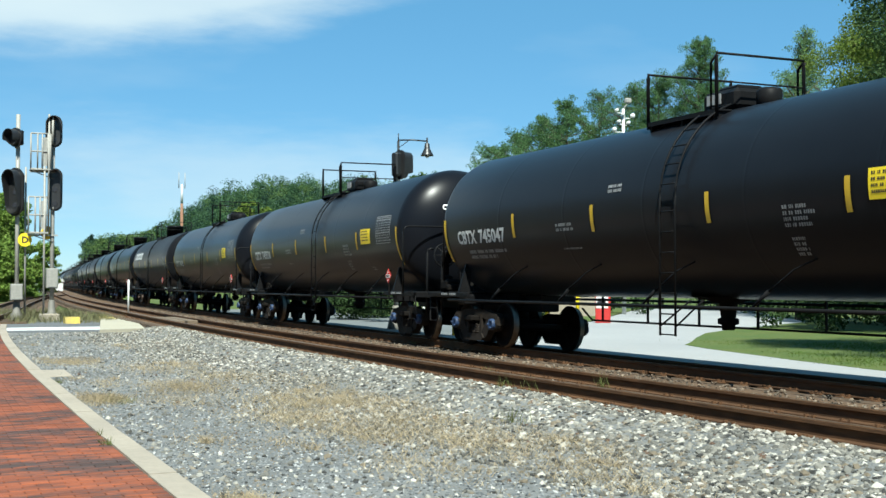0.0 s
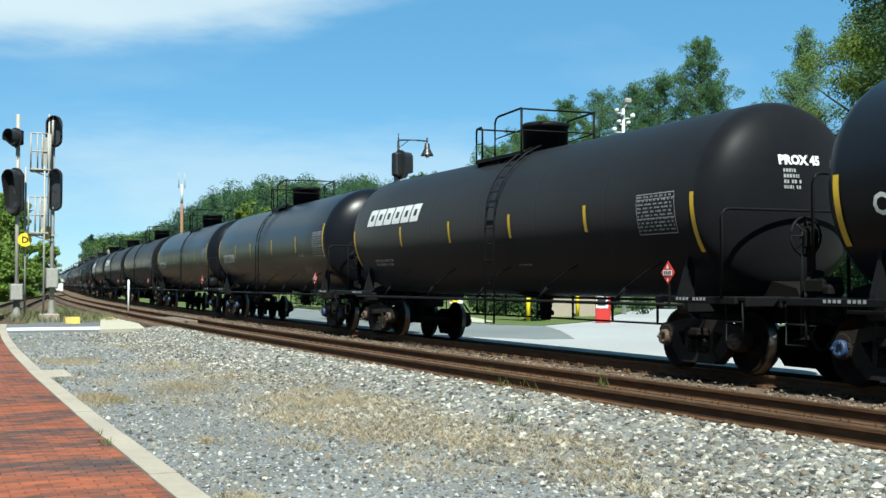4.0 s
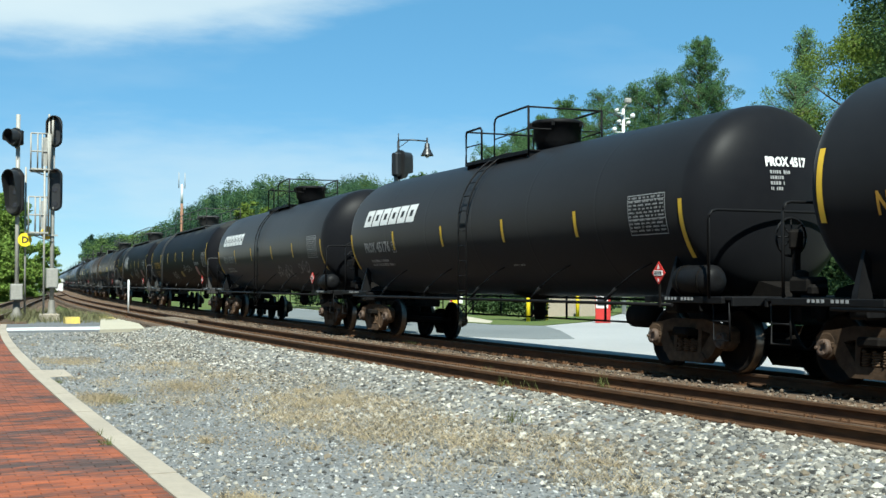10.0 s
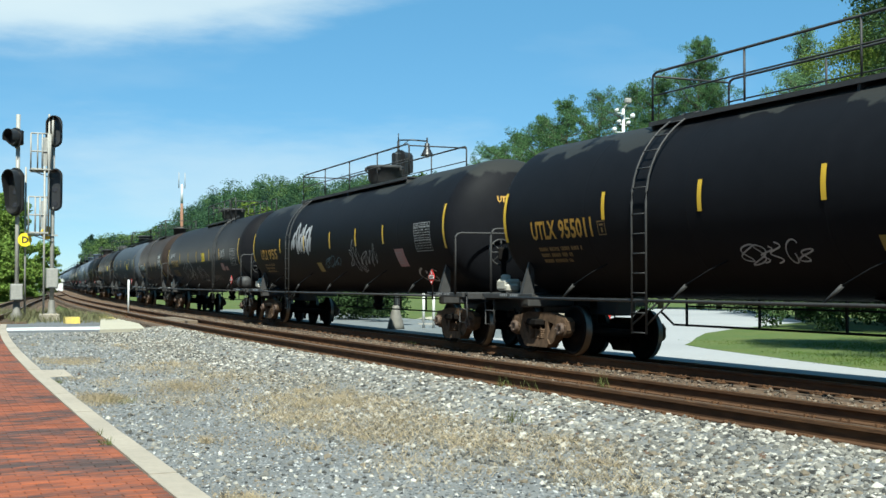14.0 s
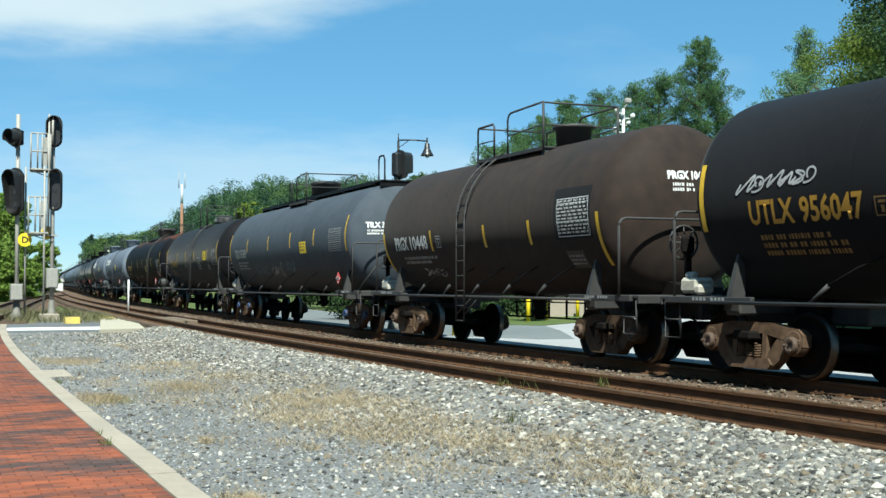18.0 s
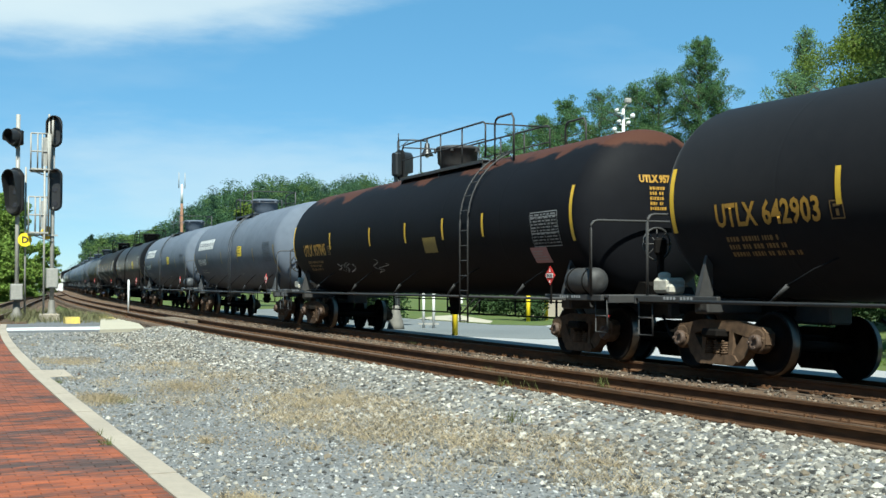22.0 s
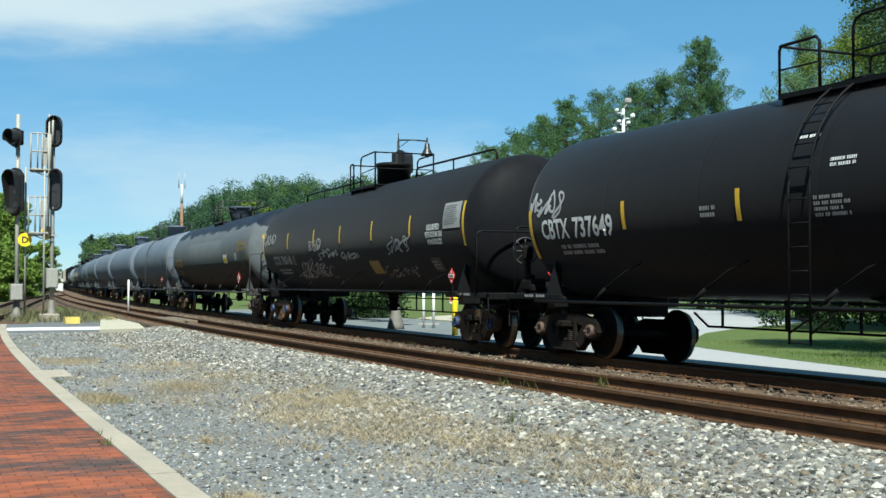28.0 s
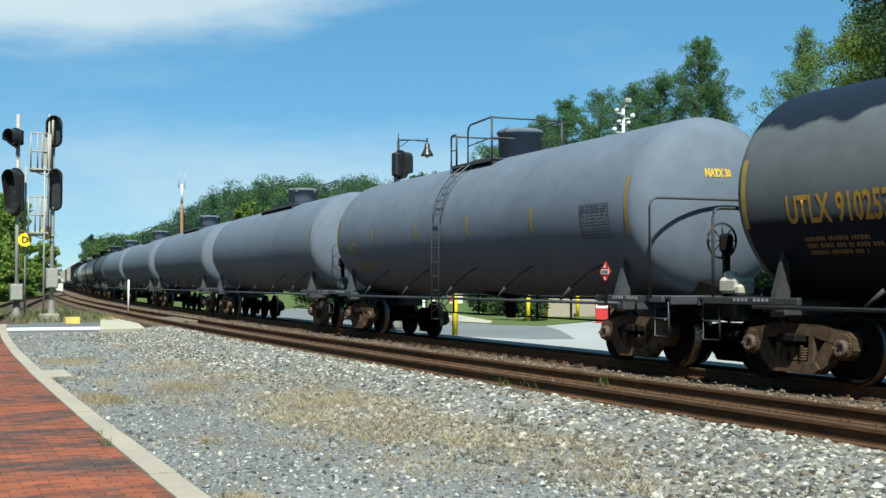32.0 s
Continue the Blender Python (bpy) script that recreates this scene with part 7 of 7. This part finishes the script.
def mast(x, y, top, label, heads, cab, disc, letter=False):
    t = thing("railway_signal", label, "railway signal", Matrix.Translation((x, y, 0)), "signals beside the crossing")
    part("mast", Build().tube([(0, 0, -0.4), (0, 0, top)], 0.085, 12), M_GALV, t)
    part("mast_base", Build().lathe([(0.24, -0.45), (0.22, 0.05), (0.15, 0.12), (0.12, 0.55), (0.09, 0.6)], 12), M_GALVDULL, t, "tapered steel foot")
    for hx, hy, hz, w, h, turn, n in heads:
        signal_head(t, hx, hy, hz, w, h, turn, n)
        part("bracket", Build().box((hx / 2, hy / 2, hz - h * 0.45), (0.14, 0.14, 0.16), bevel=0.02).tube([(0, 0, hz - h * 0.2), (hx, hy, hz - h * 0.2)], 0.04, 8), M_GALV, t)
    if cab:
        cz, ch = cab
        part("relay_box", Build().box((0.12, -0.02, cz), (0.40, 0.46, ch), bevel=0.02).box((0.34, -0.02, cz), (0.015, 0.40, ch - 0.08), bevel=0.005), M_GALV, t, "pale grey steel case on the mast")
    if disc:
        dx, dy, dz = disc
        d = part("marker_disc", Build().lathe([(0.27, 0.0), (0.27, 0.012)], 28, "x", (dx, dy, dz)), M_SIGNYELLOW, t, "round yellow plate")
        if letter:
            me = letters("D", 0.36, None, 0.012)
            for v in me.vertices:
                v.co = (dx + 0.018, dy + v.co.x - 0.13, dz + v.co.y - 0.125)
            part("lettering", me, M_BLACKPRINT, d)
    return t


mast(-51.2, 5.62, 8.1, "galvanised signal mast with two black heads and a yellow plate", [(0.15, -0.12, 7.15, 0.72, 0.78, 38, 1), (0.15, -0.10, 4.95, 0.86, 1.95, 38, 3)], (0.92, 0.66), (0.14, 0.28, 3.03), True)
sig_b = mast(-51.0, 6.95, 7.9, "galvanised signal mast with two black heads over a platform", [(0.1, 0.02, 7.45, 0.66, 1.32, 78, 2), (0.1, 0.08, 5.08, 0.58, 1.74, 78, 3)], (1.48, 0.80), (-0.14, -0.16, 3.33))
for z, ya, yb, tall in ((5.86, -0.90, -0.14, 1.45), (3.30, -0.97, -0.20, 1.45)):
    plat = Build().box((0.1, (ya + yb) / 2, z), (0.6, yb - ya, 0.05))
    plat.box((0.1, (ya + 0.2) / 2, z - 0.08), (0.06, 0.2 - ya, 0.06))
    part("service_platform", plat, M_GALV, sig_b)
    for yy in (ya, ya + 0.26, (ya + yb) / 2 + 0.06, yb - 0.10, yb):
        part("guard_post", Build().tube([(0.35, yy, z), (0.35, yy, z + tall)], 0.034, 6), M_GALV, sig_b)
    for k in (0.02, tall / 2, tall):
        part("guard_rail", Build().tube([(0.35, ya, z + k), (0.35, yb, z + k)], 0.034, 6), M_GALV, sig_b)
    part("guard_panel", Build().box((0.33, yb - 0.17, z + tall / 2), (0.02, 0.22, tall - 0.3)), M_GALV, sig_b)
    part("platform_knee", Build().tube([(0.3, ya + 0.05, z - 0.05), (0.1, 0.0, z - 0.34)], 0.022, 6), M_GALV, sig_b)
for xx, yy, z0, z1 in ((-0.35, -1.00, -0.35, 6.0), (0.35, -0.36, -0.35, 6.0), (0.35, -0.20, 3.3, 8.1)):
    part("stile", Build().tube([(xx, yy, z0), (xx, yy, z1)], 0.04, 8), M_GALV, sig_b, "slender galvanised upright")
part("mast_extension", Build().tube([(0.36, -0.06, 6.9), (0.36, -0.06, 8.0)], 0.05, 8), M_GALV, sig_b)
part("footing", Build().box((0.1, -0.1, -0.2), (0.7, 0.75, 0.5), bevel=0.04), M_CONC, sig_b, "weathered concrete footing")

# signal and lamp behind the train
sig_c = thing("railway_signal", "black signal head on a mast with a pale conical foot", "railway signal", Matrix.Translation((-36.8, 16.0, 0)))
part("mast", Build().tube([(0, 0, 0.4), (0, 0, 5.0)], 0.075, 10), M_GALV, sig_c)
part("mast_base", Build().lathe([(0.30, -0.30), (0.27, -0.1), (0.16, 0.3), (0.12, 0.5), (0.08, 0.54)], 14), M_GALVDULL, sig_c, "pale conical foot")
signal_head(sig_c, 0.1, 0.1, 5.22, 0.52, 1.0, -158, 2)
sig_d = thing("equipment_stand", "white post and rail stand beside the signal", "stand", Matrix.Translation((-37.2, 17.2, -0.25)))
for dx, dy in ((0, 0), (0.12, 0.32)):
    part("post", Build().tube([(dx, dy, 0), (dx, dy, 1.5)], 0.05, 8), M_WHITE, sig_d)
part("crossbar", Build().box((0.06, 0.16, 1.3), (0.06, 0.6, 0.10), rz=-0.35), M_WHITE, sig_d)
part("foot_rail", Build().box((0.06, 0.16, 0.15), (0.08, 0.7, 0.06), rz=-0.35), M_GALV, sig_d)

lamp = thing("street_lamp", "black street lamp with a bell shade on a bracket", "street lamp", Matrix.Translation((-42.1, 18.4, -0.28)))
part("pole", Build().tube([(0, 0, 0), (0, 0, 1.0), (0, 0, 7.0)], [0.09, 0.07, 0.045], 10).tube([(0, 0, 7.0), (0, 0, 7.28)], 0.02, 6), M_SIGNAL, lamp)
ax = Vector((0.434, 0.90, 0)) * 1.1
part("arm", Build().tube([(0, 0, 7.02), (ax.x * 0.5, ax.y * 0.5, 7.03), (ax.x, ax.y, 6.98)], 0.028, 8).tube([(0, 0, 6.72), (ax.x * 0.35, ax.y * 0.35, 7.0)], 0.016, 6), M_SIGNAL, lamp)
part("shade", Build().lathe([(0.03, 7.12), (0.035, 6.92), (0.09, 6.88), (0.11, 6.70), (0.17, 6.58), (0.24, 6.46), (0.25, 6.42), (0.20, 6.43), (0.05, 6.55)], 20, "z", (ax.x, ax.y, 0)), M_SIGNAL, lamp, "bell-shaped black shade")
part("bulb", Build().lathe([(0.02, 6.52), (0.08, 6.46), (0.09, 6.40), (0.05, 6.35)], 12, "z", (ax.x, ax.y, 0)), M_GALV, lamp)

pole = thing("utility_pole", "orange-brown wooden utility pole with a pale top", "utility pole", Matrix.Translation((-116.7, 28.0, -0.35)))
part("pole", Build().tube([(0, 0, 0), (0, 0, 9.4)], [0.17, 0.13], 10), M_WOODPOLE, pole)
part("pole_cap", Build().tube([(0, 0, 9.4), (0, 0, 11.3)], [0.13, 0.10], 10), M_WHITE, pole, "whitened top")
for t in (-0.3, 0.3):
    part("antenna", Build().tube([(0, t, 10.9), (0, t, 12.4)], 0.04, 6).tube([(0, 0, 11.0), (0, t, 11.0)], 0.03, 6), M_GALV, pole)
pole2 = thing("utility_pole", "short pale post with a box far down the line", "utility pole", Matrix.Translation((-197, 35.5, -0.3)))
part("pole", Build().tube([(0, 0, 0), (0, 0, 6.9)], 0.16, 8), M_GALV, pole2)

cams = thing("camera_pole", "white pole crowded with floodlights and cameras", "lamp pole", Matrix.Translation((-49.6, 33.8, -0.3)))
part("pole", Build().tube([(0, 0, 0), (0, 0, 10.2)], [0.11, 0.07], 10), M_WHITE, cams)
for k, (oy, z, big) in enumerate([(-0.42, 10.1, 0.13), (0.40, 9.85, 0.17), (-0.30, 9.55, 0.13), (0.18, 9.5, 0.13), (-0.55, 9.15, 0.16), (-0.10, 9.9, 0.1)]):
    arm = part("arm", Build().tube([(0, 0, z - 0.12), (0.2 * oy, oy * 0.9, z - 0.12)], 0.03, 6), M_WHITE, cams)
    part("floodlight", Build().lathe([(big * 0.3, -0.10), (big * 0.6, -0.05), (big * 0.7, 0.10), (big * 0.2, 0.12)], 12, "x", (0.2 * oy + 0.1, oy, z)), M_WHITE, cams)
part("sensor", Build().box((0, 0.28, 10.62), (0.22, 0.34, 0.26), bevel=0.05), M_GALV, cams, "grey sensor housing")
part("sensor_arm", Build().tube([(0, 0, 10.2), (0, 0.28, 10.5)], 0.025, 6), M_GALV, cams)


def bollard(x, y, h):
    t = thing("bollard", "yellow steel bollard on the edge of the road", "bollard", Matrix.Translation((x, y, -0.26)), "yellow bollards")
    part("post", Build().lathe([(0.085, 0), (0.085, h - 0.05), (0.07, h - 0.01), (0.03, h)], 16), M_SIGNYELLOW, t)
    part("base_plate", Build().lathe([(0.12, -0.06), (0.12, 0.015)], 12), M_GALV, t)


for x, y, h in ((-31.66, 15.65, 1.25), (-41.66, 23.84, 1.15), (-42.63, 25.23, 1.15), (-46.34, 29.07, 1.15)):
    bollard(x, y, h)

kiosk = thing("newspaper_box", "red vending box with a white front on the pavement", "vending box", Matrix.Translation((-39.3, 25.8, -0.26)) @ Matrix.Rotation(radians(57), 4, "Z"))
part("cabinet", Build().box((0, 0, 0.58), (0.58, 0.55, 1.16), bevel=0.03), M_RED, kiosk)
part("front", Build().box((-0.03, -0.285, 0.80), (0.46, 0.02, 0.45), bevel=0.005), M_WHITE, kiosk, "white front panel")
part("window", Build().box((-0.05, -0.30, 0.82), (0.32, 0.015, 0.28), bevel=0.004), M_LENS, kiosk)
sign = thing("road_sign", "red and white sign beside the road", "sign", Matrix.Translation((-45.6, 22.6, -0.3)) @ Matrix.Rotation(radians(62), 4, "Z"))
part("board", Build().box((0, 0, 1.15), (0.55, 0.03, 0.85), bevel=0.005), M_WHITE, sign)
part("panel", Build().box((-0.12, -0.022, 1.15), (0.28, 0.012, 0.7)), M_RED, sign, "red panel")
part("post", Build().tube([(0, 0.03, 0), (0, 0.03, 1.5)], 0.03, 6), M_GALV, sign)
wall = thing("low_wall", "low pale concrete wall behind the lawn", "wall", Matrix.Translation((-47.2, 29.0, -0.4)) @ Matrix.Rotation(radians(86), 4, "Z"))
part("wall_panel", Build().box((0, 0, 0.55), (3.6, 0.2, 1.1), bevel=0.02), M_CONC, wall)
part("coping", Build().box((0, 0, 1.13), (3.7, 0.3, 0.06), bevel=0.01), M_CONC, wall)

# things by the crossing
post = thing("marker_post", "thin white marker post beside the crossing", "post", Matrix.Translation((-58.0, 11.4, -0.3)))
part("post", Build().tube([(0, 0, 0), (0.02, 0, 1.75)], 0.045, 8), M_WHITE, post)
block = thing("yellow_block", "yellow kerb block at the end of the footpath", "kerb block", Matrix.Translation((-47.4, 7.2, -0.26)))
part("block", Build().prism([(-0.3, 0), (0.3, 0), (0.22, 0.26), (-0.22, 0.26)], -0.27, 0.27), M_DIRTYYELLOW, block)
for k, (s, o) in enumerate(((-44.5, NEAR - 0.45), (-44.5, NEAR + 0.0), (-44.5, NEAR + 0.45))):
    x, y, a = track(s, o)
    tb = thing("crossing_timber", "weathered tan timber plank between the rails", "timber", Matrix.Translation((x, y, -0.13)) @ Matrix.Rotation(a, 4, "Z"), "crossing timbers")
    part("plank", Build().box((0, 0, 0), (5.2, 0.36, 0.19), bevel=0.02), M_TIMBER, tb)
far_house = thing("shed", "small white shed far beyond the signals", "shed", Matrix.Translation((-243, 33.0, -0.4)))
part("shed_wall", Build().box((0, 0, 1.0), (3, 4, 2.0)), M_WHITE, far_house)
part("shed_roof", Build().prism([(-1.7, 2.0), (1.7, 2.0), (0, 2.6)], -2.2, 2.2), M_GALV, far_house)
slab = thing("drain_slab", "pale concrete slab set in the gravel by the kerb", "slab", Matrix.Translation((-21.3, 2.98, -0.27)))
part("slab", Build().box((0, 0, 0), (1.5, 0.42, 0.06), rz=-0.06, bevel=0.01), M_CONC, slab)

# the station and its trees behind the platform
M_STATION = mat("station_brick", (0.13, 0.05, 0.03), (0.085, 0.036, 0.025), rough=0.9, scale=8, big=0.5, bump=0.3, bump_scale=30)
M_SLATE = mat("roof_slate", (0.05, 0.05, 0.054), (0.032, 0.032, 0.036), rough=0.7, scale=5, big=0.6, bump=0.3, bump_scale=18)
station = thing("station_building", "long red brick station with a slate roof behind the platform", "station", Matrix.Translation((-6, -9, -0.24)))
part("wall", Build().box((0, -4.0, 2.6), (36, 8.0, 5.2)), M_STATION, station)
part("roof", Build().add([(-19.5, 1.8, 4.9), (19.5, 1.8, 4.9), (19.5, -9.8, 4.9), (-19.5, -9.8, 4.9), (-16, -4, 9.6), (16, -4, 9.6)], [(0, 1, 5, 4), (1, 2, 5), (2, 3, 4, 5), (3, 0, 4), (0, 3, 2, 1)]), M_SLATE, station, "hipped slate roof with wide eaves")
for i, (x, y, h) in enumerate([(-34, -14, 11), (-43, -12, 13), (-53, -13, 12), (-64, -11, 14), (-76, -13, 13), (-90, -12, 14), (-106, -10, 13), (22, -16, 13)]):
    broad_tree(x, y, h, h * 0.36, 80 + i, M_LEAFDARK, "leafy dark green tree behind the station platform", 6000, 0.30, 0.08, 34, 1.25)

# ---- bricks of the platform ----
brick_mesh = Build().box((0, 0, 0), (0.096, 0.198, 0.06), bevel=0.005).mesh("brick")
rest_v, rest_f, made = [], [], 0
bv = np.array([(x, y, z) for z in (-.03, .03) for x, y in ((-.048, -.099), (.048, -.099), (.048, .099), (-.048, .099))])
bf = np.array([(3, 2, 1, 0), (4, 5, 6, 7), (0, 1, 5, 4), (1, 2, 6, 5), (2, 3, 7, 6), (3, 0, 4, 7)])
rb = random.Random(2)
row = 0
while row < 390:
    x = 2.67 - row * 0.103
    y = kerb_in(x) - 0.105 - (0.103 if row % 2 else 0.0)
    if row % 2:
        rest_f.append(bf + 8 * len(rest_v))
        rest_v.append(bv * (1, 0.5, 1) + (x, y + 0.1535, PZ - 0.03))
    while y > (-x * 0.085 - 0.15 if x < -16 else -1.6):
        z = PZ - 0.012 - 0.018 + rb.uniform(-0.002, 0.002)
        if made < 300 and -12.5 < x < -6.6 and y > -x * 0.085 - 0.15:
            part("brick", brick_mesh, M_BRICK, platform, "", Matrix.Translation((x, y, z)) @ Matrix.Rotation(rb.uniform(-0.012, 0.012), 4, "Z"))
            made += 1
        else:
            rest_f.append(bf + 8 * len(rest_v))
            rest_v.append(bv + (x, y, z))
        y -= 0.206
    row += 1
M_BRICKS = mat("red_bricks", (0.21, 0.055, 0.0205), (0.05, 0.03, 0.0255), rough=0.9, scale=7, big=0.8, bump=0.35, bump_scale=70, island=0.22, mix=(0.44, 0.58), place=True, stretch=(1.6, 0.45, 1))
rest = bulk("bricks", np.concatenate(rest_v), np.concatenate(rest_f), M_BRICKS, "", "", "stuff")
rest.parent = platform


def motions():
    for car, spec, trucks in CARS:
        rows = []
        for i in range(33):
            x, y, a = track(spec["s"] + travel(i))
            rows.append((float(i), Matrix.Translation((x, y, 0)) @ Matrix.Rotation(a, 4, "Z")))
        walk(car, rows)
        if not spec.get("near", True):
            continue
        # the wheels turn while the car rolls past
        first = next((i for i in range(0, 961) if spec["s"] + travel(i / 30) > -48), 960)
        last = next((i for i in range(0, 961) if spec["s"] + travel(i / 30) > 2), 960)
        for truck, axles in trucks:
            for ax in axles:
                base = Matrix.Translation(ax.matrix_basis.translation)
                rows = [(i / 30, base @ Matrix.Rotation((travel(i / 30) - travel(first / 30)) / 0.457, 4, "Y")) for i in range(first, last + 1)]
                if first > 0:
                    rows.insert(0, (0.0, rows[0][1]))
                if last < 960:
                    rows.append((32.0, rows[-1][1]))
                if len(rows) == 1:
                    rows.append((32.0, rows[0][1]))
                walk(ax, rows)


motions()
